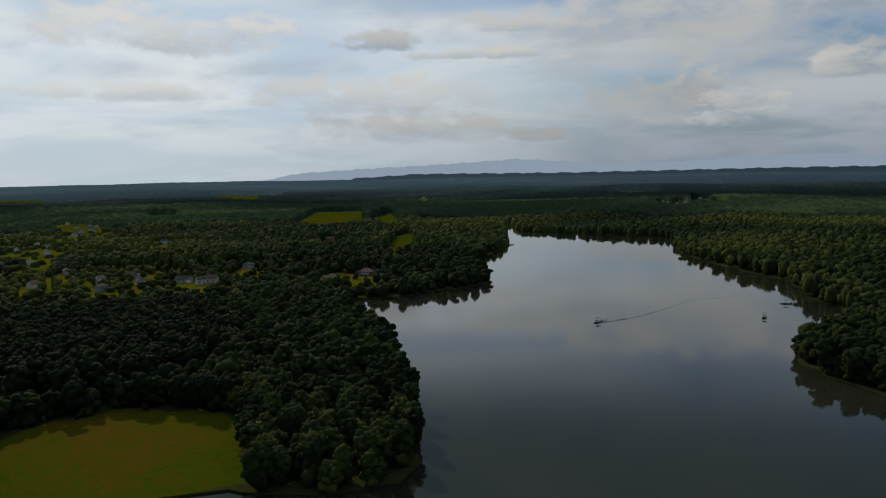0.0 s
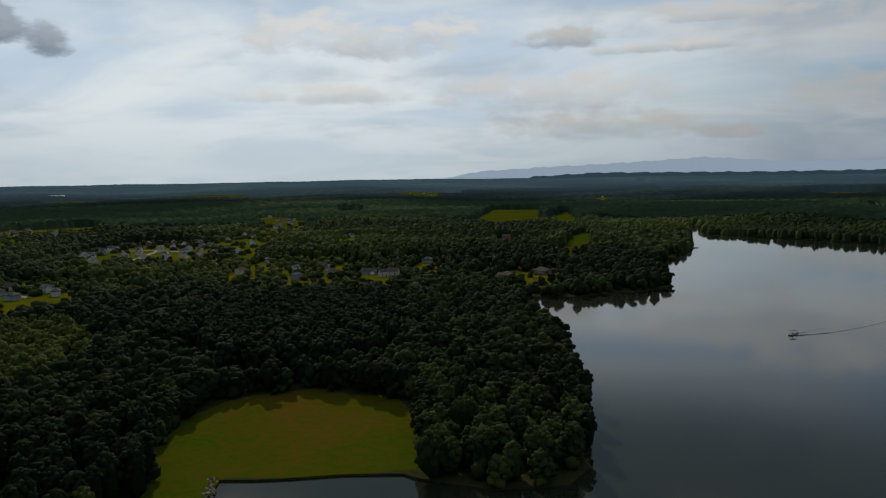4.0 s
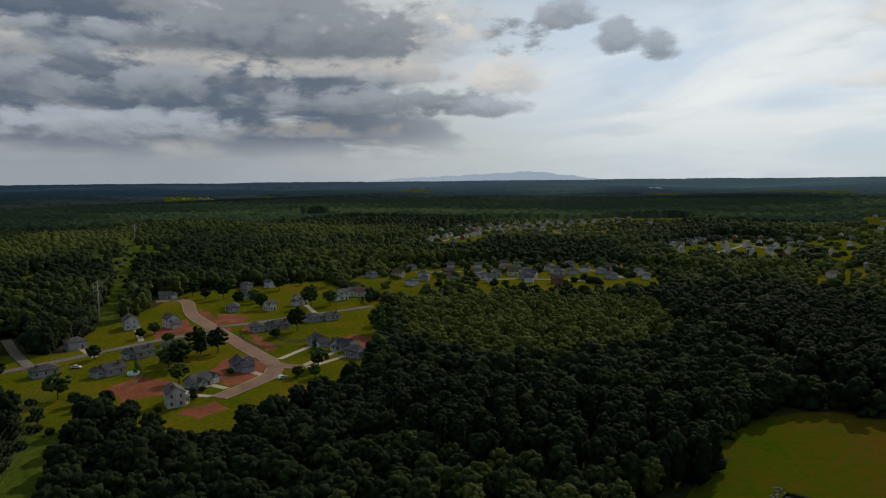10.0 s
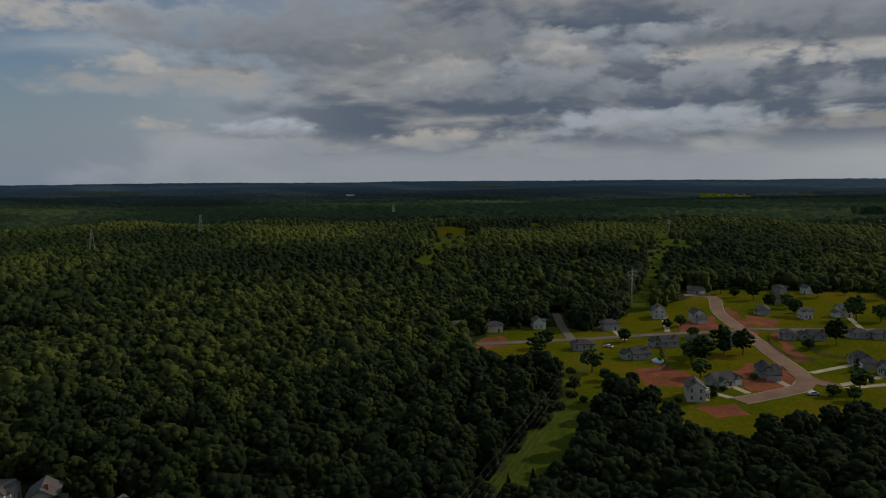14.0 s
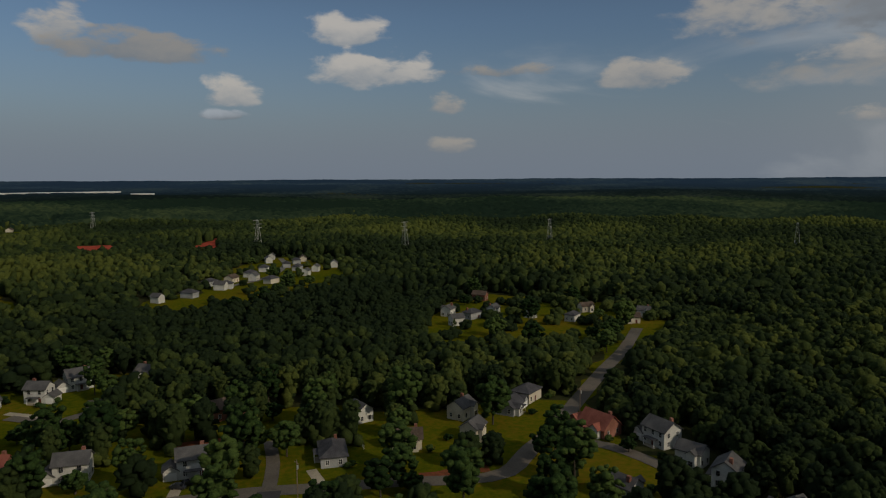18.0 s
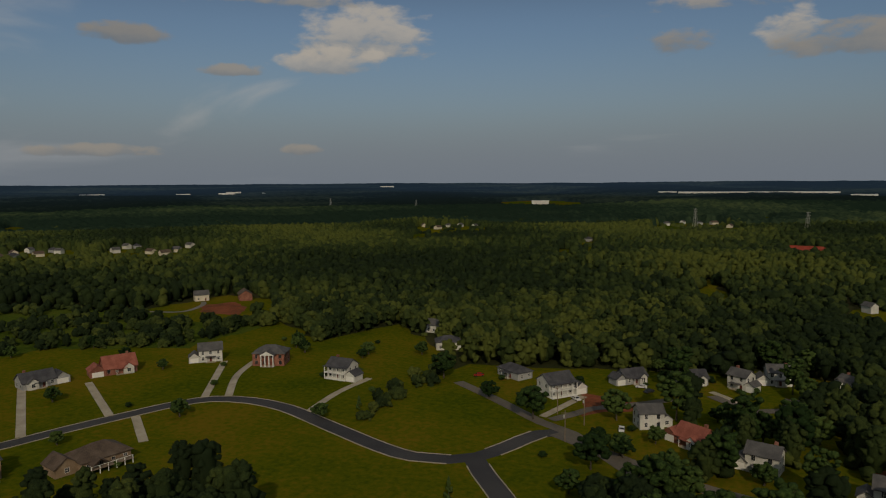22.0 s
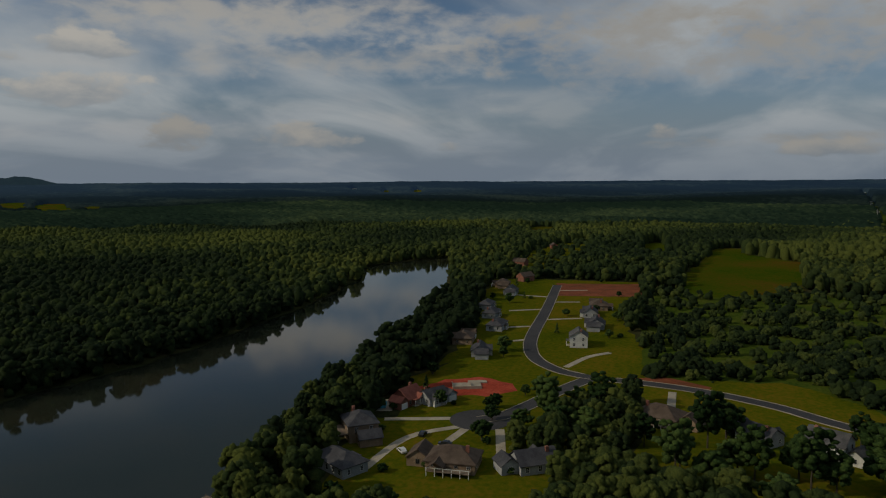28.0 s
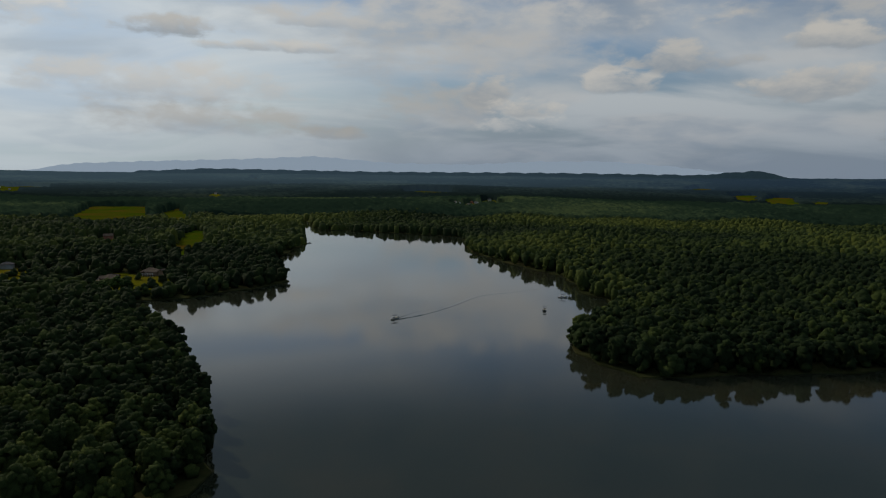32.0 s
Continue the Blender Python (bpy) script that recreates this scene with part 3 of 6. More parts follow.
ROAD_OLD = [(132, -261), (108, -246), (83, -229), (70, -223), (55, -209), (40, -195)]
ROAD_OLD_B = [(81, -233), (76, -242), (72, -251), (56, -266), (47, -276)]
ROAD_SOUTH = [(75, -221), (34, -201), (3, -194), (-31, -188), (-50, -182), (-73, -175), (-88, -169), (-101, -168), (-117, -180), (-132, -190), (-162, -215), (-195, -242), (-226, -266), (-264, -300)]
ROAD_SOUTH_B = [(-128, -188), (-134, -180), (-140, -170), (-143, -158), (-144, -146)]
ROAD_SOUTH_C = [(-37, -186), (-33, -175), (-30, -164)]
ROAD_SOUTH_D = [(-37, -187), (-42, -204), (-45, -223)]
ROAD_SOUTH_E = [(34, -287), (18, -274), (8, -280), (6, -296)]
ROAD_WEST = [(-352, -51), (-363, -20), (-375, 10), (-390, 42), (-403, 77), (-412, 92), (-414, 113), (-419, 148), (-426, 196)]
ROAD_WEST_B = [(-525, 74), (-518, 92), (-459, 86), (-401, 89), (-348, 92), (-317, 94), (-300, 89), (-287, 74), (-277, 60)]
ROAD_WEST_C = [(-324, 92), (-310, 96), (-303, 103)]
ROAD_WEST_D = [(-440, -14), (-400, -9), (-368, -3)]
HOUSES_SOUTHEAST = [(290, -177, 'D'), (278, -208, 'E'), (256, -242, 'F'), (225, -250, 'H'), (181, -246, 'A'), (213, -110, 'B'), (192, -135, 'C'), (228, -69, 'B'), (367, -382, 'r'), (393, -365, 'w'), (191, -345, 'w'), (164, -313, 'g'), (114, -280, 'G'), (90, -264, 'A'), (67, -294, 'D'), (49, -242, 'F')]
HOUSES_EAST = [(254, 8, 'C'), (244, -23, 'D'), (237, -42, 'F'), (362, 53, 'F'), (410, 50, 'D'), (471, 56, 'C'), (881, 161, 'r'), (208, 103, 'B'), (182, 97, 'G'), (194, 65, 'C'), (246, 101, 'E'), (250, 92, 'D'), (200, 42, 'D'), (328, 96, 'D'), (352, 112, 'C'), (390, 104, 'G'), (453, 128, 'G'), (551, 142, 'C'), (588, 132, 'r'), (517, 127, 'D'), (425, 117, 'G'), (444, 58, 'D'), (694, 161, 'r')]
HOUSES_SOUTH = [(32, -231, 'E'), (11, -219, 'F'), (25, -304, 'F'), (12, -317, 'F'), (44, -303, 'D'), (-14, -316, 'w'), (-20, -208, 'F'), (-59, -200, 'G'), (-78, -229, 'w'), (-83, -199, 't'), (-105, -196, 'w'), (-129, -213, 'D'), (-142, -222, 'g'), (-111, -216, 'w'), (-145, -182, 'E'), (-156, -165, 'F'), (-36, -254, 'r'), (-153, -149, 'w'), (-151, -134, 'F'), (-120, -140, 'w'), (-147, -111, 'w')]
HOUSES_SOUTH_FAR = [(-179, -354, 'w'), (-196, -367, 'g'), (-213, -371, 'w'), (-229, -354, 'w'), (-245, -334, 'g'), (-269, -353, 't'), (-272, -314, 't'), (-289, -323, 'w'), (-230, -419, 'r'), (-187, -381, 'w'), (-155, -727, 'w'), (-129, -639, 'g'), (-110, -586, 'w'), (-78, -549, 'w'), (-53, -524, 'g'), (-31, -512, 'w'), (-154, -658, 'g'), (-156, -595, 'w'), (-171, -618, 'w'), (-194, -638, 'w'), (-169, -681, 'g'), (-83, -554, 'g')]
HOUSES_WEST = [(-378, -65, 'w'), (-383, -46, 'g'), (-396, -23, 'w'), (-399, 17, 'g'), (-350, 2, 'G'), (-437, 47, 'F'), (-535, 82, 'D'), (-429, 68, 'F'), (-364, 44, 'D'), (-370, 60, 'G'), (-374, 76, 'D'), (-337, 28, 'D'), (-461, 112, 'G'), (-511, 134, 'D'), (-549, 144, 'g'), (-545, 161, 'w'), (-450, 133, 'w'), (-459, 157, 'F'), (-462, 188, 'F'), (-469, 206, 't'), (-392, 108, 'G'), (-391, 121, 'D'), (-400, 144, 'G'), (-399, 155, 'G'), (-342, 126, 'D'), (-326, 132, 'D'), (-309, 133, 'G'), (-316, 79, 'D'), (-298, 57, 'D'), (-277, 44, 'F')]
HOUSES_NORTHWEST = [(-472, 201, 'w'), (-553, 253, 'g'), (-543, 274, 't'), (-531, 292, 'g'), (-514, 336, 'w'), (-502, 348, 'g'), (-498, 363, 't'), (-475, 367, 'w'), (-476, 397, 'g'), (-478, 429, 'w'), (-436, 420, 'g'), (-438, 454, 'w'), (-972, 567, 'w'), (-1013, 646, 'w'), (-856, 604, 'g'), (-820, 640, 'r'), (-933, 778, 'w'), (-960, 896, 'g'), (-597, 675, 'w'), (-598, 708, 'g'), (-545, 677, 'w'), (-551, 712, 't'), (-552, 754, 'w'), (-510, 742, 'g'), (-553, 393, 't'), (-501, 381, 'g'), (-488, 402, 'w'), (-516, 443, 'g')]
HOUSES_LAKE = [(-96, 587, 'C'), (-69, 618, 'C'), (-278, 625, 'G'), (-223, 594, 'D'), (-387, 971, 'w'), (-386, 824, 'g'), (-644, 1283, 'w'), (-784, 1470, 'w'), (-340, 577, 't'), (-273, 555, 'g'), (-191, 682, 'g'), (-197, 591, 't'), (-155, 957, 'r'), (602, 1908, 'w'), (655, 1953, 'r'), (772, 2125, 'w'), (1289, 3297, 'w'), (-73, 2638, 'w'), (112, 4566, 'w'), (-543, 630, 'w'), (-542, 677, 'g'), (-553, 779, 'w'), (-521, 813, 'g'), (-480, 848, 'w'), (-619, 747, 'w')]
TREES_MARKED = [(262, -219), (262, -166), (203, -176), (237, -284), (330, -233), (295, -225), (156, -198), (217, -138), (226, -100), (243, -59), (207, -76), (327, 84), (247, 88), (250, 70), (232, 53), (237, 65), (233, 46), (217, 63), (-379, 127), (-333, 51), (-351, 77), (-329, 55), (-355, 68), (-414, 57), (-444, 172), (-456, 129), (-478, 120), (235, -280), (193, -284), (111, -246), (169, -295), (140, -263), (87, -231), (58, -214), (51, -211), (59, -213), (50, -210), (29, -217), (-6, -204), (-26, -191), (-70, -175), (-39, -215), (-47, -208), (-84, -209), (-115, -170), (-142, -164)]
POLES = [(-1386, 178), (-1099, 131), (-487, 35), (-60, -38), (299, -102), (536, -151), (737, -187), (865, -208), (1634, -356), (2150, -452), (3044, -618)]
TOWERS = [(-167, -857), (-306, -733), (-474, -693), (-650, -499), (-921, -531), (13, -1178), (184, -1260), (-1379, -369), (1248, -1657), (929, -1599)]
STREET_POLES = [(70, -215), (69, -233), (81, -240), (-43, -179), (-127, -182), (-149, -198), (-93, -178)]
BOATS = [(88, 403), (187, 408), (219, 449), (149, 123), (83, 869)]
WAKE_TRAIL = [(89, 401), (108, 412), (133, 435), (164, 468), (191, 478), (218, 485)]
WAKE_ARM = [(87, 404), (92, 424), (98, 446)]
WAKE_ARM_B = [(92, 407), (107, 423), (119, 430)]
WAKE_ARM_C = [(90, 407), (99, 429), (106, 441)]
FENCES = [([(-363, 41), (-333, 40), (-317, 36), (-310, 29)], 'wood', 'dark wooden garden fence round a back yard'), ([(-400, 101), (-374, 96), (-350, 98), (-345, 108)], 'wood', 'brown wooden fence along a back lawn'), ([(-71, -219), (-70, -210), (-70, -203)], 'white', 'pale fence running down a garden'), ([(-387, 115), (-360, 113), (-351, 122), (-359, 127)], 'wood', 'weathered wooden fence round a lawn')]
POOL = (240, 110)
CARS = [(215, 83), (199, 84), (209, 73), (80, -259), (61, -286), (57, -281), (56, -233), (-15, -199), (-17, -200), (-356, 15), (-290, 90), (-288, 50), (233, -25), (-137, -184)]
DRIVES_A = [[(292, -172), (235, -137)], [(274, -190), (227, -165)], [(248, -243), (235, -226), (212, -196)], [(239, -259), (225, -228), (205, -202)], [(169, -249), (169, -226), (164, -199)], [(218, -169), (194, -153)], [(79, -265), (85, -235)], [(236, -108), (222, -102)], [(182, 90), (212, 87), (230, 71)], [(208, 74), (228, 71)], [(197, 51), (229, 60)], [(317, 52), (339, 45), (351, 36)], [(235, 77), (226, 102)], [(-302, 59), (-288, 66)], [(-311, 81), (-297, 85)], [(-288, 50), (-281, 58)], [(-305, 104), (-326, 132)], [(-323, 99), (-340, 121)], [(-301, 105), (-312, 128)], [(-431, 50), (-398, 48)]]
DRIVES_B = [[(-455, 159), (-421, 154)], [(-399, 19), (-374, 24)], [(-393, -18), (-363, -14)], [(-10, -184), (-15, -200), (-20, -205)], [(-51, -184), (-51, -195)], [(35, -293), (19, -279)], [(367, 81), (357, 94)], [(402, 87), (394, 101)], [(458, 92), (447, 111)], [(509, 98), (512, 122)], [(425, 82), (435, 62)], [(488, 91), (494, 72)], [(540, 98), (550, 74)], [(292, 5), (262, 5)]]
DRIVES = DRIVES_A + DRIVES_B
WOOD_PINE = [(-218, 106), (-209, 134), (-146, 186), (-125, 165), (-122, 160), (-123, 142), (-158, 101), (-181, 98)]
WOOD_PINE_B = [(-255, 307), (-230, 393), (-151, 450), (-102, 310), (-109, 280), (-136, 269), (-153, 251), (-172, 273)]
WOOD_YOUNG = [(-440, 218), (-424, 285), (-331, 350), (-252, 299), (-226, 247), (-249, 172), (-302, 154)]
CLUMP_A = [(148, -80), (159, -97), (141, -117), (133, -130), (104, -118), (97, -115), (144, -74)]
CLUMP_B = [(219, 53), (223, 29), (198, 12), (190, -2), (175, -39), (175, -52), (147, -58), (139, -58), (179, 39)]
CLUMP_C = [(53, -153), (50, -177), (37, -184), (27, -168), (14, -188), (25, -158), (54, -151)]
CLUMP_D = [(213, 33), (229, 27), (230, 18), (206, 15), (189, 11), (196, 15), (192, 30)]
BRUSH = [(144, -198), (139, -210), (143, -233), (139, -251), (147, -274), (158, -261), (150, -234), (149, -214)]
HOUSES_SUBURB = [(-495, 331, 'g'), (-528, 376, 'g'), (-474, 359, 'g'), (-507, 412, 'g'), (-474, 410, 'g'), (-464, 435, 'g'), (-477, 460, 't'), (-442, 460, 'g'), (-555, 640, 'w'), (-613, 748, 'w'), (-576, 744, 'w'), (-513, 707, 'g'), (-557, 808, 'w'), (-558, 847, 'g'), (-461, 725, 'g'), (-442, 748, 't'), (-1039, 644, 'w'), (-959, 631, 't'), (-914, 687, 'w'), (-968, 771, 't'), (-927, 793, 'w'), (-863, 812, 'w'), (-930, 912, 'w'), (-913, 973, 'w'), (-595, 685, 'g'), (-543, 675, 'w'), (-519, 676, 't'), (-482, 697, 'w'), (-522, 797, 'g'), (-538, 884, 'w'), (-558, 963, 'w'), (-532, 943, 'w'), (-597, 1137, 'w'), (-614, 1233, 'w'), (-357, 662, 'g'), (-295, 598, 'w'), (-280, 625, 't'), (-253, 583, 'g'), (-203, 581, 'w'), (-540, 400, 'g'), (-418, 442, 'g'), (-494, 261, 'g'), (-513, 284, 'g')]
FAR_FIELDS_A = [[(910, -403), (894, -382), (921, -376), (1070, -432), (1092, -457), (1058, -463)], [(1186, -723), (1154, -689), (1186, -691), (1383, -801), (1423, -841), (1383, -838)], [(685, -2165), (732, -2029), (854, -2020), (1019, -2328), (966, -2485), (820, -2488)], [(2238, -817), (2202, -759), (2286, -731), (2597, -815), (2641, -880), (2546, -915)], [(621, -2069), (633, -1991), (696, -2043), (814, -2355), (803, -2447), (730, -2388)], [(194, -1216), (207, -1193), (234, -1214), (274, -1390), (259, -1418), (228, -1393)], [(123, -1221), (136, -1196), (158, -1216), (186, -1393), (172, -1423), (146, -1399)], [(74, -1444), (80, -1406), (91, -1427), (107, -1639), (101, -1683), (87, -1658)], [(224, -717), (228, -703), (242, -714), (279, -816), (275, -833), (259, -820)], [(-576, 1181), (-570, 1114), (-626, 1156), (-772, 1408), (-787, 1501), (-712, 1442)], [(-749, 2790), (-769, 2634), (-883, 2739), (-1057, 3207), (-1038, 3392), (-901, 3271)], [(775, 2506), (680, 2453), (601, 2553), (657, 2909), (765, 2968), (855, 2853)], [(-569, 1523), (-576, 1471), (-625, 1509), (-736, 1755), (-730, 1819), (-672, 1773)]]
FAR_FIELDS_B = [[(-633, 2831), (-671, 2741), (-767, 2818), (-886, 3183), (-845, 3285), (-736, 3201)], [(312, 3264), (240, 3211), (156, 3297), (149, 3642), (229, 3700), (322, 3607)], [(-2742, 557), (-2683, 494), (-2775, 445), (-3129, 485), (-3197, 554), (-3097, 612)], [(-2553, 827), (-2489, 764), (-2571, 735), (-2913, 819), (-2985, 887), (-2894, 923)], [(-2867, 1657), (-2807, 1538), (-2930, 1496), (-3303, 1659), (-3371, 1789), (-3234, 1840)], [(-1774, 2124), (-1767, 1998), (-1883, 1975), (-2155, 2222), (-2164, 2363), (-2029, 2388)], [(-1497, 2736), (-1592, 2555), (-1827, 2485), (-2110, 2762), (-2002, 2974), (-1733, 3043)], [(-1408, 540), (-1398, 514), (-1432, 498), (-1624, 557), (-1637, 587), (-1598, 605)], [(2089, 2754), (1961, 2658), (1931, 2716), (2143, 3041), (2279, 3144), (2313, 3076)], [(1854, 2173), (1762, 2128), (1720, 2161), (1891, 2399), (1989, 2447), (2035, 2407)], [(1722, 1865), (1583, 1763), (1571, 1817), (1826, 2132), (1985, 2251), (1997, 2181)], [(1501, 1600), (1408, 1549), (1428, 1635), (1667, 1926), (1777, 1990), (1755, 1888)], [(1604, 1892), (1540, 1859), (1548, 1925), (1744, 2182), (1816, 2221), (1807, 2147)]]
FAR_FIELDS_C = [[(1646, 1654), (1584, 1614), (1602, 1660), (1815, 1888), (1884, 1934), (1865, 1881)], [(1133, 200), (1102, 214), (1107, 241), (1264, 282), (1301, 267), (1294, 235)], [(-1382, 538), (-1359, 505), (-1375, 479), (-1556, 534), (-1582, 571), (-1564, 600)], [(-1165, -58), (-1147, -66), (-1156, -79), (-1307, -93), (-1328, -83), (-1317, -68)], [(-642, 8), (-625, 1), (-633, -6), (-727, -9), (-748, -3), (-738, 7)], [(-997, -152), (-966, -169), (-1000, -203), (-1179, -247), (-1221, -229), (-1177, -187)], [(475, -847), (470, -820), (484, -823), (559, -943), (566, -976), (548, -971)], [(961, -436), (940, -411), (960, -399), (1109, -455), (1137, -485), (1111, -498)], [(859, 22), (831, 33), (837, 49), (963, 60), (996, 48), (988, 30)], [(812, -61), (782, -43), (787, -23), (908, -20), (945, -40), (938, -65)]]
HOUSES_DISTANT = [(886, -449, 'g'), (866, -471, 'w'), (819, -464, 't'), (853, -504, 't'), (808, -506, 't'), (817, -538, 'w'), (759, -572, 'w'), (793, -615, 'w'), (786, -625, 'g'), (709, -583, 't'), (679, -578, 't'), (696, -611, 'w'), (726, -659, 'w'), (644, -1137, 't'), (589, -1089, 't'), (599, -1148, 'g'), (579, -1158, 'w'), (543, -1143, 'w'), (242, -1321, 'w'), (223, -1375, 'w'), (193, -1377, 'g'), (169, -1383, 't'), (133, -1302, 't'), (4067, 2023, 't'), (3866, 1714, 'w'), (3943, 1545, 't'), (890, -445, 'g'), (839, -440, 'g'), (888, -485, 'w'), (820, -483, 'g'), (862, -529, 'w'), (839, -545, 'g'), (-2925, 494, 't'), (-2901, 528, 't'), (-2909, 594, 'w'), (-2892, 493, 'g'), (-2904, 547, 'w'), (-2917, 623, 'g'), (599, 1936, 'w'), (604, 1825, 'g'), (656, 1915, 'w'), (691, 1910, 't'), (705, 1836, 'g'), (-957, 3146, 'w'), (-889, 3127, 'g'), (-797, 2921, 'g'), (278, -949, 'g'), (-705, 1352, 't'), (-625, 1214, 'w'), (-682, 1356, 'g'), (-670, 1361, 't')]
SCRUB_EAST = [(302, 24), (570, 25), (602, -51), (563, -137), (347, -105), (251, -78), (286, -55), (304, -36), (291, 2)]
SCRUB_EAST_B = [(444, -138), (571, -159), (540, -270), (387, -322), (317, -327), (275, -304), (276, -267), (317, -175), (239, -127), (284, -131), (346, -139)]
SCRUB_SOUTH = [(304, -105), (427, -138), (531, -194), (426, -224), (378, -316), (306, -321), (286, -254), (354, -189), (262, -140)]
RIPRAP_GAP = [(-122, 180), (-100, 184), (-80, 116), (-98, 108)]
SHORE_GAP = [(-82, 176), (-54, 181), (-52, 199), (-78, 201)]
SOIL_WEST_D = [(-479, 91), (-479, 97), (-396, 95), (-346, 97), (-339, 92), (-377, 86)]
SOIL_WEST_E = [(-400, 101), (-409, 109), (-373, 105), (-345, 106), (-341, 99)]
SOIL_WEST_F = [(-313, 24), (-328, 36), (-312, 49), (-292, 44), (-292, 27)]
SOIL_WEST_G = [(-455, 101), (-439, 116), (-416, 106), (-427, 94)]
SOIL_WEST_H = [(-364, -51), (-373, -38), (-351, -36), (-340, -50)]
SOIL_WEST_I = [(-431, 57), (-448, 80), (-412, 80), (-401, 73), (-398, 56)]
SOIL_ROADSIDE = [(309, 21), (299, -2), (293, -4), (304, 20)]
SOIL_EAST_C = [(535, -167), (544, -184), (508, -176), (498, -161)]
SOIL_SOUTH_C = [(-15, -235), (-34, -232), (-34, -225), (-18, -227)]
SOIL_SOUTH_D = [(-78, -179), (-99, -176), (-97, -171), (-77, -175)]
GREEN_HILL = [(402, -320), (397, -353), (392, -392), (345, -392), (292, -326), (323, -312), (355, -300)]
SOIL_STREAK = [(197, -79), (193, -80), (180, -78), (173, -75), (177, -74), (187, -76)]
TREES_SHADE = [(251, 37), (253, 29), (225, 30), (224, 39), (233, -7), (244, -13), (227, -55), (213, -54), (216, -31), (207, -39), (211, -19), (208, -9), (249, -53), (188, -58), (185, -67)]
SOIL_HILL = [(360, -331), (376, -352), (366, -370), (340, -356), (327, -333)]
LANE_HILL = [(393, -315), (369, -326), (376, -350), (386, -360)]
SUBURB_A = [(-591, 287), (-590, 358), (-571, 468), (-502, 514), (-435, 472), (-392, 408), (-436, 369), (-461, 306), (-515, 259)]
SUBURB_B = [(-645, 712), (-648, 837), (-589, 869), (-512, 825), (-436, 704), (-433, 600), (-475, 560), (-558, 622)]
SUBURB_C = [(-930, 484), (-1108, 626), (-1153, 804), (-1090, 1036), (-995, 1178), (-842, 989), (-849, 831), (-785, 683), (-723, 521), (-752, 416)]
SUBURB_D = [(-342, 602), (-334, 688), (-265, 677), (-224, 630), (-202, 569), (-242, 540), (-302, 552)]
SUBURB_S = [(-76, -601), (-100, -654), (-139, -737), (-181, -739), (-192, -625), (-144, -542), (-100, -564), (-73, -505), (-58, -506)]
SUBURBS = [SUBURB_A, SUBURB_B, SUBURB_C, SUBURB_D, SUBURB_S]
STREETS_SUBURB = [[(-560, 300), (-520, 380), (-485, 440), (-430, 430)], [(-500, 300), (-470, 360), (-425, 400)], [(-620, 740), (-560, 760), (-500, 730), (-455, 650)], [(-600, 820), (-560, 760), (-520, 660)],
                  [(-820, 480), (-930, 620), (-1000, 800), (-1000, 1050)], [(-1050, 700), (-930, 720), (-830, 700)], [(-85, -560), (-125, -600), (-155, -670), (-165, -730)]]
LAKE = LAKE_WEST + [(-95, 120), (-60, 80), (0, 62), (60, 62), (110, 85)] + LAKE_EAST + LAKE_NORTH
GREENS = [LAWN_SOUTHEAST, LAWN_EAST_ROAD, CORRIDOR_EAST, LAWN_EAST, LAWN_EAST_SHORE, LAWN_WEST, CORRIDOR_WEST, GREEN_FAR_WEST, GREEN_WEST_LANE, LAWN_SOUTH, LAWN_SOUTH_FAR,
          LAWN_SOUTH_LANE, LAWN_LAKE_HOUSE, FIELD_SOUTH, GREEN_FAR_EAST, GREEN_HILL] + SUBURBS
FAR_FIELDS = FAR_FIELDS_A + FAR_FIELDS_B + FAR_FIELDS_C
MEADOWS = FAR_FIELDS + [FIELD_COVE, FIELD_FAR_EAST, FIELD_LAKE_A, FIELD_LAKE_B, FIELD_LAKE_C]
SOILS = [SOIL_HILL, SOIL_STREAK, SOIL_WEST_D, SOIL_WEST_E, SOIL_WEST_F, SOIL_WEST_G, SOIL_WEST_H, SOIL_WEST_I, SOIL_ROADSIDE, SOIL_EAST_C, SOIL_SOUTH_C, SOIL_SOUTH_D, SOIL_WEST, SOIL_WEST_B, SOIL_WEST_C, SOIL_EAST, SOIL_EAST_B, SOIL_STRIP, SOIL_SOUTH, SOIL_SOUTH_B, SOIL_SOUTHWEST]
# more houses of the far suburbs, side by side along their streets
HOUSES_STREET = []
street_rnd = random.Random(77)
kept = HOUSES_NORTHWEST + HOUSES_LAKE + HOUSES_SUBURB + HOUSES_SOUTH_FAR
for street in STREETS_SUBURB:
    line = curve([Vector(q) for q in street], 26.0)
    for a, b in zip(line, line[1:]):
        d = (b - a).normalized()
        for side in (-1, 1):
            q = a + Vector((-d.y, d.x)) * side * street_rnd.uniform(15, 19) + d * street_rnd.uniform(-4, 4)
            if street_rnd.random() < 0.86 and all(math.hypot(q.x - h[0], q.y - h[1]) > 17 for h in kept + HOUSES_STREET):
                HOUSES_STREET.append((q.x, q.y, street_rnd.choice("wgtwgr")))
ALL_HOUSES = HOUSES_STREET + HOUSES_SOUTHEAST + HOUSES_EAST + HOUSES_SOUTH + HOUSES_SOUTH_FAR + HOUSES_WEST + HOUSES_NORTHWEST + HOUSES_LAKE + HOUSES_SUBURB + HOUSES_DISTANT
ROUGHS = [CORRIDOR_EAST, CORRIDOR_WEST, GREEN_FAR_WEST, GREEN_WEST_LANE]
CLAYS = [SOIL_EAST, SOIL_SOUTH, SOIL_SOUTH_B]
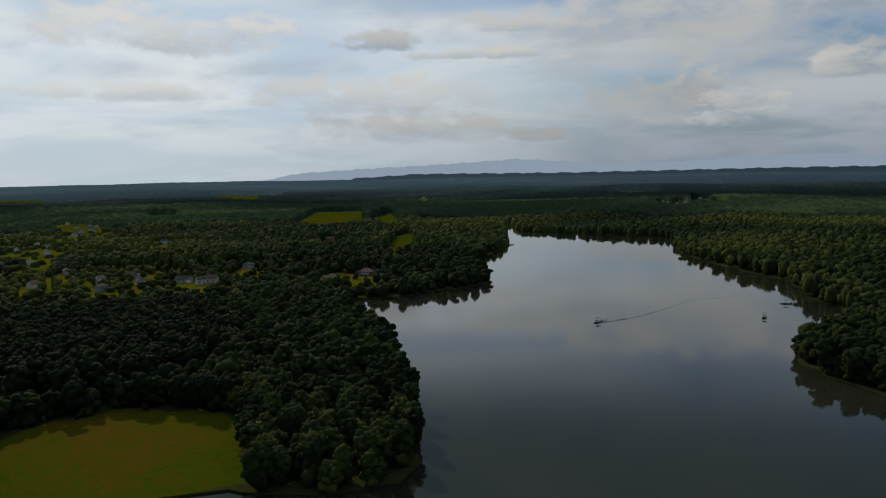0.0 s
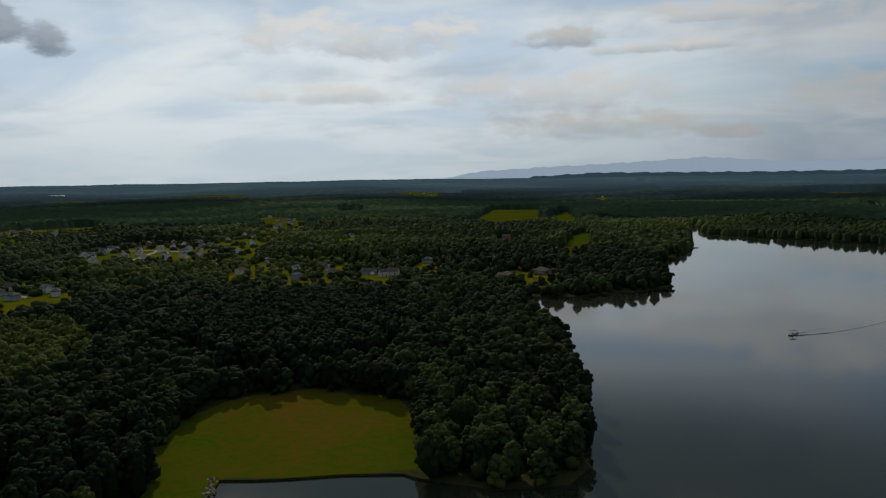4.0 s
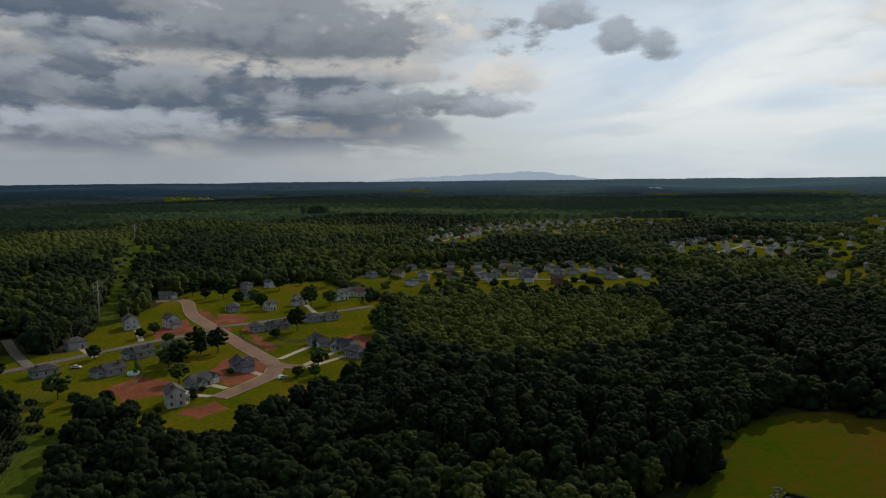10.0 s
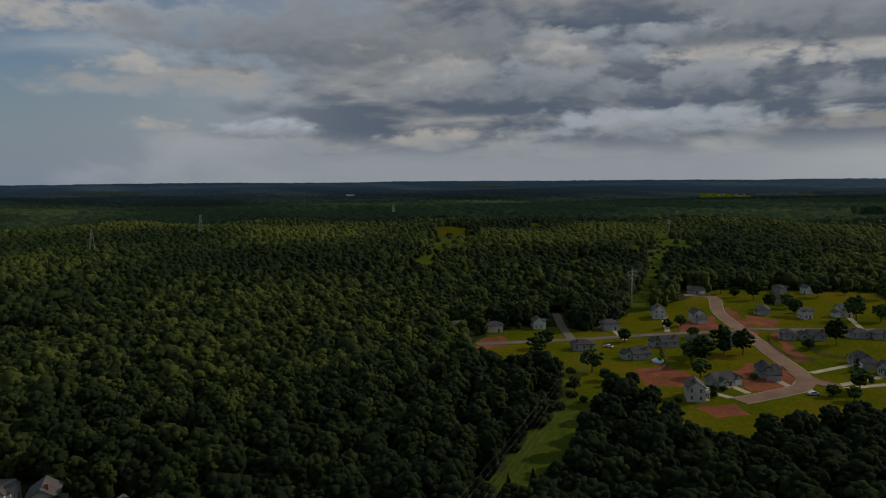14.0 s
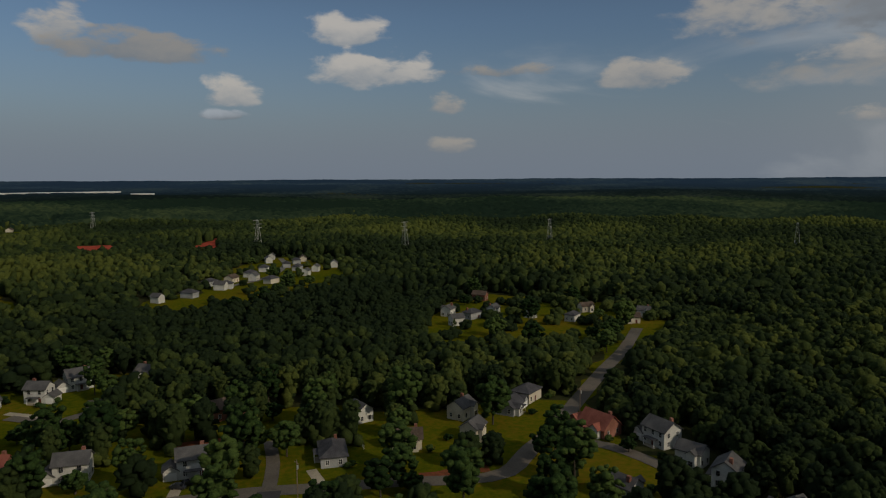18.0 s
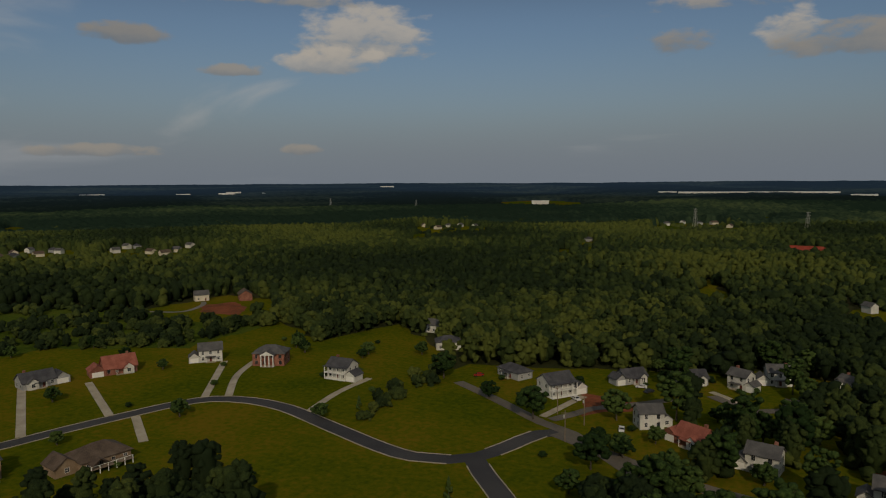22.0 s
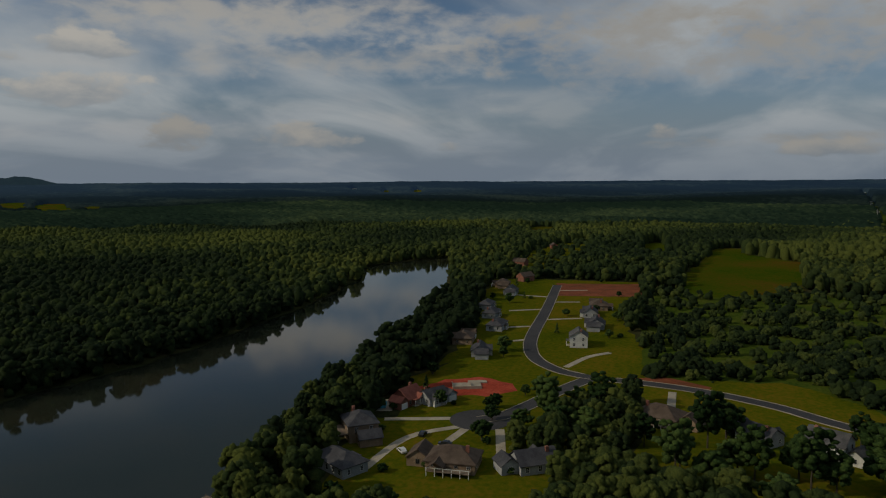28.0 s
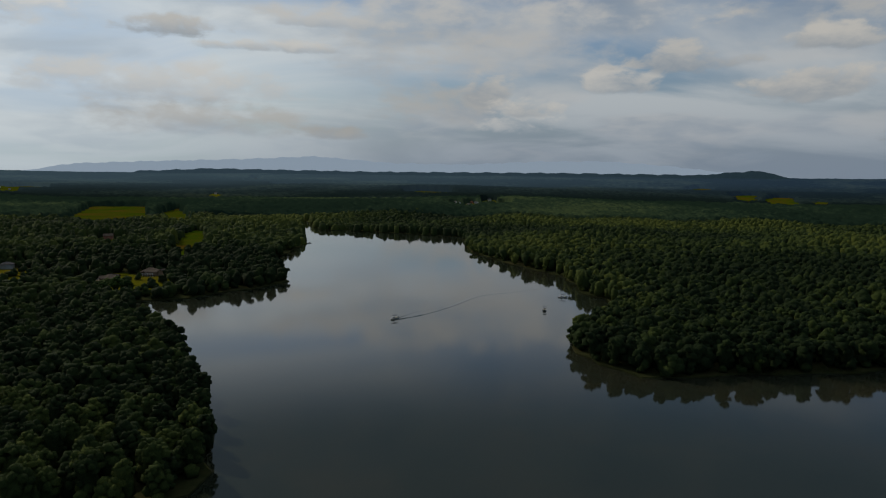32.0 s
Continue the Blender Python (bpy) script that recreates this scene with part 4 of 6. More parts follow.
# small clearings round houses that stand among the trees
YARDS = []
yard_rnd = random.Random(4)
for hx, hy, hk in HOUSES_NORTHWEST + HOUSES_LAKE + HOUSES_SOUTH_FAR + HOUSES_SUBURB + HOUSES_DISTANT:
    reach = math.hypot(hx, hy)
    rad = yard_rnd.uniform(12, 18) if reach < 1000 else yard_rnd.uniform(20, 30)
    ux, uy = hx / reach, hy / reach
    deep = rad + 0.065 * reach
    cx, cy = hx - ux * (deep - rad * 1.1), hy - uy * (deep - rad * 1.1)
    yard = []
    for k in range(10):
        a, b = deep * math.cos(k * math.tau / 10) * yard_rnd.uniform(0.9, 1.15), rad * math.sin(k * math.tau / 10) * yard_rnd.uniform(0.9, 1.5)
        yard.append((cx + ux * a - uy * b, cy + uy * a + ux * b))
    YARDS.append(yard)

# ---- ground: one sheet with the lake cut out of it ----
from mathutils.geometry import delaunay_2d_cdt

pts, edges_in, outlines = [], [], {"lake": [], "green": [], "meadow": [], "soil": [], "clay": [], "rough": []}


def region(outline, kind):
    start, n = len(pts), len(outline)
    pts.extend(Vector(p) for p in outline)
    edges_in.extend((start + k, start + (k + 1) % n) for k in range(n))
    outlines[kind].append(outline)


region(ragged(LAKE, 2.5, 10), "lake")
for o in GREENS:
    region(ragged(o), "rough" if o in ROUGHS else "green")
for o in YARDS:
    region(o, "green")
for o in (SCRUB_EAST, SCRUB_EAST_B, SCRUB_SOUTH):
    region(ragged(o), "rough")
for o in MEADOWS:
    region(ragged(o), "meadow")
for o in SOILS:
    region(ragged(o, 1.5, 5), "clay" if o in CLAYS else "soil")
for r in (1200, 1400, 1700, 2000, 2400, 2800, 3200, 3600, 4000, 4400, 4800, 4985):
    pts.extend(Vector((r * math.cos(k * math.tau / 160), r * math.sin(k * math.tau / 160))) for k in range(160))
verts2, edges2, faces2, vo, eo, fo = delaunay_2d_cdt(pts, edges_in, [], 0, 0.01)
bm = bmesh.new()
gv = [bm.verts.new((p.x, p.y, float(rise(p.length)))) for p in verts2]
mid = np.array([np.mean([tuple(verts2[i]) for i in f], axis=0) for f in faces2])
kind_of = np.zeros(len(faces2), int)
for code, kind in ((6, "rough"), (1, "green"), (2, "meadow"), (3, "soil"), (5, "clay"), (4, "lake")):
    for o in outlines[kind]:
        kind_of[inside(o, mid[:, 0], mid[:, 1])] = code
for f, code in zip(faces2, kind_of):
    if code != 4:
        bm.faces.new([gv[i] for i in f]).material_index = (0, 1, 2, 3, 0, 4, 5)[int(code)]
bm.edges.ensure_lookup_table()
# the bank drops below the water
rim = [e for e in bm.edges if len(e.link_faces) == 1 and e.verts[0].co.xy.length < 3000]
made = bmesh.ops.extrude_edge_only(bm, edges=rim)
for v in [g for g in made["geom"] if isinstance(g, bmesh.types.BMVert)]:
    v.co.z = -3.0
bmesh.ops.recalc_face_normals(bm, faces=bm.faces)
for v in [v for v in bm.verts if not v.link_faces]:
    bm.verts.remove(v)
ground = finish("ground", bm, [FLOOR, GRASS, MEADOW, SOIL, CLAY, ROUGH])
tagged(ground, "wooded rolling land with mown lawns, meadows and red clay", "ground", kind="structure")
bm = bmesh.new()
box(bm, -160, 900, 40, 1450, -3.2, -0.6)
tagged(finish("water", bm, WATER), "calm dark lake water reflecting the clouds", "lake", kind="structure")

# ---- roads, kerbs and drives ----
ROADS = [("road", ROAD_MAIN, 6.6, ASPHALT, True), ("road", ROAD_SPUR, 6.6, ASPHALT, True), ("road", ROAD_COURT, 6.4, ASPHALT, True), ("road", ROAD_OLD, 4.8, ASPHALT_OLD, False),
         ("road", ROAD_OLD_B, 4.2, ASPHALT_OLD, False), ("road", ROAD_SOUTH, 6.2, ASPHALT_OLD, False), ("road", ROAD_SOUTH_B, 5.4, ASPHALT_OLD, False), ("road", ROAD_SOUTH_C, 6.4, ASPHALT, True),
         ("road", ROAD_SOUTH_D, 4.0, ASPHALT_OLD, False), ("road", ROAD_SOUTH_E, 5.0, ASPHALT_OLD, False), ("road", ROAD_WEST, 6.0, ASPHALT_OLD, False), ("road", ROAD_WEST_B, 7.6, ASPHALT_DUST, True),
         ("road", LANE_HILL, 3.6, ASPHALT_PALE, False), ("road", ROAD_WEST_C, 7.6, ASPHALT_DUST, False), *[("road", q, 5.6, ASPHALT_PALE, False) for q in STREETS_SUBURB], ("road", ROAD_WEST_D, 5.0, ASPHALT_OLD, False)]
LINES = [(curve(p), w) for _, p, w, _, _ in ROADS]
ROAD_POINTS = np.array([tuple(q) for line, w in LINES for q in line])


def strip(line, width, z, thick=0.03, offset=0.0):
    bm = bmesh.new()
    rows = []
    for i, p in enumerate(line):
        d = (line[min(i + 1, len(line) - 1)] - line[max(i - 1, 0)]).normalized()
        s = Vector((-d.y, d.x))
        a, b = p + s * (offset + width / 2), p + s * (offset - width / 2)
        rows.append([bm.verts.new((a.x, a.y, z)), bm.verts.new((b.x, b.y, z)), bm.verts.new((b.x, b.y, z - thick)), bm.verts.new((a.x, a.y, z - thick))])
    for r0, r1 in zip(rows, rows[1:]):
        for k in range(4):
            bm.faces.new((r0[k], r1[k], r1[(k + 1) % 4], r0[(k + 1) % 4]))
    bm.faces.new(rows[0])
    bm.faces.new(rows[-1][::-1])
    bmesh.ops.recalc_face_normals(bm, faces=bm.faces)
    return bm


for i, (name, points, w, mat, kerbed) in enumerate(ROADS):
    line = LINES[i][0]
    words = {"new_asphalt": "smooth dark asphalt road winding between lawns", "worn_asphalt": "worn grey asphalt road between houses and trees", "pale_asphalt": "pale asphalt street of a suburb among trees", "dusty_asphalt": "reddish dusty asphalt street of new houses"}[mat.name]
    road = tagged(finish(name, strip(line, w, 0.06 + 0.012 * i, 0.05), mat), words, "road", kind="structure")
    if kerbed:
        for side in (1, -1):
            run = []
            for k, p in enumerate(line + [None]):
                ok = p is not None
                if ok:
                    d = (line[min(k + 1, len(line) - 1)] - line[max(k - 1, 0)]).normalized()
                    q = p + Vector((-d.y, d.x)) * side * (w / 2 + 0.2)
                    for j, (other, ow) in enumerate(LINES):
                        if j != i and min((o - q).length for o in other) < ow / 2 + 1.5:
                            ok = False
                            break
                if ok:
                    run.append(p)
                elif len(run) > 1:
                    part("kerb", strip(run, 0.32, 0.20, 0.19, side * (w / 2 + 0.2)), CONCRETE, road, "pale concrete kerb")
                    run = []
                else:
                    run = []
bm = bmesh.new()
prism(bm, [(236 + 11 * math.cos(k * math.tau / 28), 69 + 11 * math.sin(k * math.tau / 28)) for k in range(28)], 0.0, 0.055)
tagged(finish("road", bm, ASPHALT), "round dark asphalt turning place at the road's end", "road", kind="structure")
for number, points in enumerate(DRIVES):
    tagged(finish("driveway", strip(curve(points, 4.0), 3.1, 0.05, 0.030 + 0.004 * (number % 8)), CONCRETE), "pale concrete driveway across the lawn", "driveway", kind="structure")


# ---- houses ----
def gable(bm, x0, x1, y0, y1, z, h, along="x", over=0.5, thick=0.22):
    """A pitched roof with overhang and thickness, its ridge along x or y."""
    x0, x1, y0, y1 = x0 - over, x1 + over, y0 - over, y1 + over
    if along == "x":
        m = (y0 + y1) / 2
        prof = [(y0, z - 0.15), (m, z + h), (y1, z - 0.15)]
        ends = [[(x, a, b) for a, b in prof] for x in (x0, x1)]
    else:
        m = (x0 + x1) / 2
        prof = [(x0, z - 0.15), (m, z + h), (x1, z - 0.15)]
        ends = [[(a, y, b) for a, b in prof] for y in (y0, y1)]
    tops = [[bm.verts.new(p) for p in e] for e in ends]
    lows = [[bm.verts.new((p[0], p[1], p[2] - thick)) for p in e] for e in ends]
    for k in (0, 1):
        bm.faces.new((tops[0][k], tops[1][k], tops[1][k + 1], tops[0][k + 1]))
        bm.faces.new((lows[0][k + 1], lows[1][k + 1], lows[1][k], lows[0][k]))
    for e in (0, 1):
        for k in (0, 1):
            bm.faces.new((tops[e][k], tops[e][k + 1], lows[e][k + 1], lows[e][k]))
    for k in (0, 2):
        bm.faces.new((tops[0][k], tops[1][k], lows[1][k], lows[0][k]))
    bmesh.ops.recalc_face_normals(bm, faces=bm.faces)


def hip(bm, x0, x1, y0, y1, z, h, over=0.55, thick=0.22):
    x0, x1, y0, y1 = x0 - over, x1 + over, y0 - over, y1 + over
    w, d = x1 - x0, y1 - y0
    if w >= d:
        ridge = [(x0 + d / 2, (y0 + y1) / 2), (x1 - d / 2 + 0.01, (y0 + y1) / 2)]
    else:
        ridge = [((x0 + x1) / 2, y0 + w / 2), ((x0 + x1) / 2, y1 - w / 2 + 0.01)]
    c = [bm.verts.new((x, y, z)) for x, y in ((x0, y0), (x1, y0), (x1, y1), (x0, y1))]
    l = [bm.verts.new((x, y, z - thick)) for x, y in ((x0, y0), (x1, y0), (x1, y1), (x0, y1))]
    r = [bm.verts.new((x, y, z + h)) for x, y in ridge]
    if w >= d:
        for f in ((c[0], c[1], r[1], r[0]), (c[1], c[2], r[1]), (c[2], c[3], r[0], r[1]), (c[3], c[0], r[0])):
            bm.faces.new(f)
    else:
        for f in ((c[0], c[1], r[0]), (c[1], c[2], r[1], r[0]), (c[2], c[3], r[1]), (c[3], c[0], r[0], r[1])):
            bm.faces.new(f)
    bm.faces.new(l[::-1])
    for k in range(4):
        bm.faces.new((l[k], l[(k + 1) % 4], c[(k + 1) % 4], c[k]))
    bmesh.ops.recalc_face_normals(bm, faces=bm.faces)


def gable_wall(bm, x0, x1, y0, y1, z0, z1, h, along="x"):
    """Walls with pointed ends under a pitched roof."""
    if along == "x":
        m = (y0 + y1) / 2
        prof = [(y0, z0), (y1, z0), (y1, z1), (m, z1 + h), (y0, z1)]
        ends = [[bm.verts.new((x, a, b)) for a, b in prof] for x in (x0, x1)]
    else:
        m = (x0 + x1) / 2
        prof = [(x0, z0), (x1, z0), (x1, z1), (m, z1 + h), (x0, z1)]
        ends = [[bm.verts.new((a, y, b)) for a, b in prof] for y in (y0, y1)]
    n = len(prof)
    bm.faces.new(ends[0])
    bm.faces.new(ends[1][::-1])
    for k in range(n):
        bm.faces.new((ends[0][k], ends[0][(k + 1) % n], ends[1][(k + 1) % n], ends[1][k]))
    bmesh.ops.recalc_face_normals(bm, faces=bm.faces)


def frame_mesh(w, h):
    """A white window frame with its crossing bars, in one piece."""
    t = 0.11
    xs, zs = (-w / 2 - t, -w / 2, -0.03, 0.03, w / 2, w / 2 + t), (-t, 0, h / 2 - 0.03, h / 2 + 0.03, h, h + t)
    bm = bmesh.new()
    v = [[bm.verts.new((x, 0, z)) for z in zs] for x in xs]
    for i in range(5):
        for k in range(5):
            if i in (0, 2, 4) or k in (0, 2, 4):
                bm.faces.new((v[i][k], v[i + 1][k], v[i + 1][k + 1], v[i][k + 1]))
    bmesh.ops.solidify(bm, geom=bm.faces[:], thickness=0.055)
    low = min(q.co.y for q in bm.verts)
    for q in bm.verts:
        q.co.y -= low + 0.055
    bmesh.ops.recalc_face_normals(bm, faces=bm.faces)
    return bm


def window(house, x, y, z, yaw, w=1.0, h=1.5):
    where = pose(x, y, z, 0, 0, yaw)
    win = shared_part(("frame", w, h), "window", lambda: frame_mesh(w, h), TRIM, house, where)
    shared_part(("pane", w, h), "pane", lambda: boxed(-w / 2, w / 2, -0.025, 0.0, 0, h), GLASS, win, Matrix.Identity(4), "dark glass pane")


SPECS = {
    # storeys, width, depth, walls, roof, roof form, wing, porch, words
    "A": (2, 11, 8, WHITE, ROOF_DARK, "gable", True, "double", "white two-storey house with dark shingle roof and balcony porch"),
    "B": (2, 12, 10, BRICK_TAN, ROOF_DARK, "hip", True, "deck", "large brown brick house with dark hipped roof on a lawn"),
    "C": (1, 14, 10.5, BRICK_TAN, ROOF_BROWN, "hip", True, "deck", "long tan brick house with brown hipped roof"),
    "D": (1, 11.5, 8.5, GREY, ROOF_DARK, "gable", True, "small", "grey house with dark gabled roof and white gables"),
    "E": (1, 12, 9, BRICK, ROOF_RED, "gable", True, "small", "brick house with steep reddish shingle roof"),
    "F": (2, 10, 8, WHITE, ROOF_GREY, "gable", True, "small", "two-storey white sided house with grey roof and garage"),
    "G": (1, 14, 8, GREY, ROOF_DARK, "hip", False, "small", "low long house with charcoal hipped roof"),
    "H": (2, 13, 9, BRICK, ROOF_GREY, "hip", False, "portico", "brick house with white columned portico and grey roof"),
    "w": (1.6, 9, 7, WHITE, ROOF_GREY, "gable", False, "none", "small white sided house with grey gabled roof among trees"),
    "g": (1.3, 11, 8, GREY, ROOF_DARK, "hip", False, "none", "grey house with dark hipped roof among trees"),
    "r": (1.5, 12, 8, BRICK, ROOF_BROWN, "gable", False, "none", "red brick house with brown gabled roof among trees"),
    "t": (1.3, 11, 8, CREAM, ROOF_BROWN, "gable", False, "none", "cream house with brown gabled roof among trees"),
}


def house(kind, x, y, rnd, face, limit):
    storeys, w, d, wall, roof, form, wing, porch, words = SPECS[kind]
    scale = rnd.uniform(0.78, 0.92) * (0.95 if x < -200 else 1.25 if x > 80 else 1.05)
    w, d = min(w * scale, limit), min(d * scale, limit * 0.8)
    h = 2.6 * storeys + 0.5
    near = math.hypot(x, y) < 480
    plain = math.hypot(x, y) > 640
    z0 = float(rise(math.hypot(x, y)))
    top = tagged(anchor("house", x, y, z0, face), words, "house", "houses")
    if kind in "wgrt" and rnd.random() < 0.3 and wall is not BRICK:
        wall = rnd.choice([WHITE, CREAM])
    rh = d * (0.34 if form == "gable" else 0.30) * (1.35 if kind == "E" else 1.0)
    X0, X1, Y0, Y1 = -w / 2, w / 2, -d / 2, d / 2
    bm = bmesh.new()
    if form == "gable":
        gable_wall(bm, X0, X1, Y0, Y1, -0.4, h, rh * 0.92)
    else:
        box(bm, X0, X1, Y0, Y1, -0.4, h)
    part("wall", bm, wall, top)
    bm = bmesh.new()
    if form == "gable":
        gable(bm, X0, X1, Y0, Y1, h, rh + 0.15)
    else:
        hip(bm, X0, X1, Y0, Y1, h + 0.22, rh)
    ob = part("roof", bm, roof, top)
    side = rnd.choice([-1, 1])
    if form == "gable" and storeys < 2 and near:
        # a front gable with trim
        gw = w * 0.32
        gx = -side * w * 0.22
        bm = bmesh.new()
        gable_wall(bm, gx - gw / 2, gx + gw / 2, Y0 - 1.6, Y0 + 2.0, -0.3, h, gw * 0.42, "y")
        part("wall", bm, WHITE if wall in (GREY, BRICK) else wall, top, "pale front gable wall")
        bm = bmesh.new()
        gable(bm, gx - gw / 2, gx + gw / 2, Y0 - 1.6, Y0 + 2.6, h + 0.02, gw * 0.42 + 0.1, "y", 0.35)
        part("roof", bm, roof, top, "front gable roof")
        window(top, gx, Y0 - 1.602, 1.0, 0, 1.4, 1.5)
    if wing:
        ww, wd = w * 0.46, d * 0.75
        wx = side * (w / 2 + ww / 2 - 0.4)
        wy = -d * 0.12 if kind != "A" else -d * 0.3
        wh = 2.9
        bm = bmesh.new()
        gable_wall(bm, wx - ww / 2, wx + ww / 2, wy - wd / 2, wy + wd / 2, -0.4, wh, ww * 0.36, "y")
        part("wall", bm, wall, top, "garage wing wall")
        bm = bmesh.new()
        gable(bm, wx - ww / 2, wx + ww / 2, wy - wd / 2, wy + wd / 2, wh, ww * 0.36 + 0.16, "y", 0.4)
        part("roof", bm, roof, top, "garage wing roof")
        door = part("garage_door", boxed(wx - ww * 0.38, wx + ww * 0.38, wy - wd / 2 - 0.07, wy - wd / 2 + 0.02, 0, 2.25), TRIM, top, "white panelled garage door")
        if near:
            for k in range(3):
                part("door_panel", boxed(wx - ww * 0.36, wx + ww * 0.36, wy - wd / 2 - 0.10, wy - wd / 2 - 0.071, 0.12 + 0.72 * k, 0.72 + 0.72 * k), TRIM, door)
            window(top, wx, wy + wd / 2 + 0.002, 1.0, 180, 1.2, 1.3)
    # openings on every side
    n = max(2, int(w / 3.1)) if near else 2
    floors = 0 if plain else max(1, int(storeys))
    for f in range(floors):
        z = 0.95 + 2.75 * f
        for k in range(n):
            wx = X0 + w * (k + 0.5) / n
            if f == 0 and k == n // 2:
                part("door", boxed(wx - 0.5, wx + 0.5, Y0 - 0.06, Y0 + 0.02, 0.05, 2.15), DOOR, top, "dark painted front door")
            elif storeys >= 2 or not near or abs(wx + side * w * 0.22) > w * 0.2:
                window(top, wx, Y0 - 0.002, z, 0, 1.0, 1.5)
            if near:
                window(top, wx, Y1 + 0.002, z, 180, 1.0, 1.5)
        for k in range(2 if near else 0):
            yy = Y0 + d * (k + 0.5) / (2 if near else 1)
            if not wing or f > 0 or side < 0:
                window(top, X1 + 0.002, yy, z, 90, 0.9, 1.4)
            if not wing or f > 0 or side > 0:
                window(top, X0 - 0.002, yy, z, -90, 0.9, 1.4)
    if near and rnd.random() < 0.6:
        cx = -side * w * 0.3
        part("chimney", boxed(cx - 0.5, cx + 0.5, 0.8, 1.7, h - 0.5, h + rh + 0.7), BRICK, top, "brick chimney")
    if porch == "double":
        for zf in (0.25, 3.0):
            part("porch_floor", boxed(X0, X1, Y0 - 2.2, Y0 - 0.01, zf - 0.18, zf), TRIM, top)
        part("porch_roof", boxed(X0 - 0.3, X1 + 0.3, Y0 - 2.6, Y0 - 0.02, 5.5, 5.75), roof, top)
        for k in range(6):
            cx = X0 + 0.15 + (w - 0.3) * k / 5
            shared_part("porch_post", "post", lambda: boxed(-0.12, 0.12, -0.12, 0.12, 0, 5.3), TRIM, top, pose(cx, Y0 - 2.0, 0.25), "white porch post")
        for zf in (0.25, 3.0):
            part("railing", boxed(X0, X1, Y0 - 2.12, Y0 - 2.04, zf + 0.85, zf + 0.97), TRIM, top)
    elif porch == "portico":
        part("porch_floor", boxed(-3.2, 3.2, Y0 - 2.6, Y0 - 0.01, -0.1, 0.25), CONCRETE, top)
        for k in range(4):
            shared_part("column", "column", lambda: tube(bmesh.new(), (0, 0, 0), (0, 0, 5.2), 0.28, 0.22, 10), TRIM, top, pose(-2.8 + 5.6 * k / 3, Y0 - 2.2, 0.25), "white round column")
        bm = bmesh.new()
        gable_wall(bm, -3.3, 3.3, Y0 - 2.5, Y0 - 0.01, 5.45, 5.9, 1.6, "y")
        part("pediment", bm, TRIM, top, "white pediment")
        bm = bmesh.new()
        gable(bm, -3.3, 3.3, Y0 - 2.5, Y0 + 2.4, 5.9, 1.75, "y", 0.3)
        part("roof", bm, roof, top, "portico roof")
    elif porch == "deck":
        zf = 1.6 if storeys < 2 else 3.0
        part("deck", boxed(X0 + 1, X1 - 1, Y1 + 0.01, Y1 + 3.4, zf - 0.2, zf), WOOD, top, "raised wooden deck")
        for k in range(6):
            cx = X0 + 1.2 + (w - 2.4) * k / 5
            shared_part(("deck_post", zf), "post", lambda: boxed(-0.1, 0.1, -0.1, 0.1, -0.3, zf + 0.95), TRIM, top, pose(cx, Y1 + 3.25, 0), "white deck post")
        part("railing", boxed(X0 + 1, X1 - 1, Y1 + 3.2, Y1 + 3.3, zf + 0.85, zf + 0.97), TRIM, top)
        if storeys < 2:
            bm = bmesh.new()
            px = X1 - 4.0
            gable(bm, px - 2.2, px + 2.2, Y1 - 1.0, Y1 + 3.3, h - 0.1, 1.5, "y", 0.3)
            part("roof", bm, roof, top, "porch roof over the deck")
    elif porch == "small" and near:
        part("porch_floor", boxed(-2.2, 2.2, Y0 - 1.8, Y0 - 0.01, -0.1, 0.2), CONCRETE, top)
        part("porch_roof", boxed(-2.4, 2.4, Y0 - 2.0, Y0 - 0.02, 2.6, 2.8), roof, top)
        for cx in (-2.1, 2.1):
            shared_part("small_post", "post", lambda: boxed(-0.09, 0.09, -0.09, 0.09, 0, 2.4), TRIM, top, pose(cx, Y0 - 1.7, 0.2), "white porch post")
    return top


house_rnd = random.Random(11)
HXY = np.array([(hx, hy) for hx, hy, _ in ALL_HOUSES], dtype=float)
for hx, hy, kind in ALL_HOUSES:
    near_road = ROAD_POINTS[np.argmin(((ROAD_POINTS - (hx, hy)) ** 2).sum(1))]
    gap = math.hypot(near_road[0] - hx, near_road[1] - hy)
    if gap < 90:
        face = math.degrees(math.atan2(near_road[1] - hy, near_road[0] - hx)) + 90
    else:
        face = house_rnd.choice([0, 40, 75, 110, 160, 200, 260, 310])
    dist = np.sort(np.hypot(HXY[:, 0] - hx, HXY[:, 1] - hy))[1]
    house(kind, hx, hy, house_rnd, face, max(9.5, dist * 0.8))
# ---- trees that stand alone ----
def ico(levels):
    bm = bmesh.new()
    bmesh.ops.create_icosphere(bm, subdivisions=levels, radius=1.0)
    v = np.array([tuple(q.co) for q in bm.verts])
    f = np.array([[q.index for q in p.verts] for p in bm.faces])
    bm.free()
    return v, f


CAP = (np.array([(0, 0, 1.0)] + [(math.cos(k * 1.2566) * 0.72, math.sin(k * 1.2566) * 0.72, 0.55) for k in range(5)] + [(math.cos(k * 1.2566 + 0.63), math.sin(k * 1.2566 + 0.63), -0.9) for k in range(5)]),
       np.array([(0, k + 1, (k + 1) % 5 + 1) for k in range(5)] + [(k + 1, k + 6, (k + 1) % 5 + 1) for k in range(5)] + [(k + 6, (k + 1) % 5 + 6, (k + 1) % 5 + 1) for k in range(5)]))
ICO = [ico(1)]
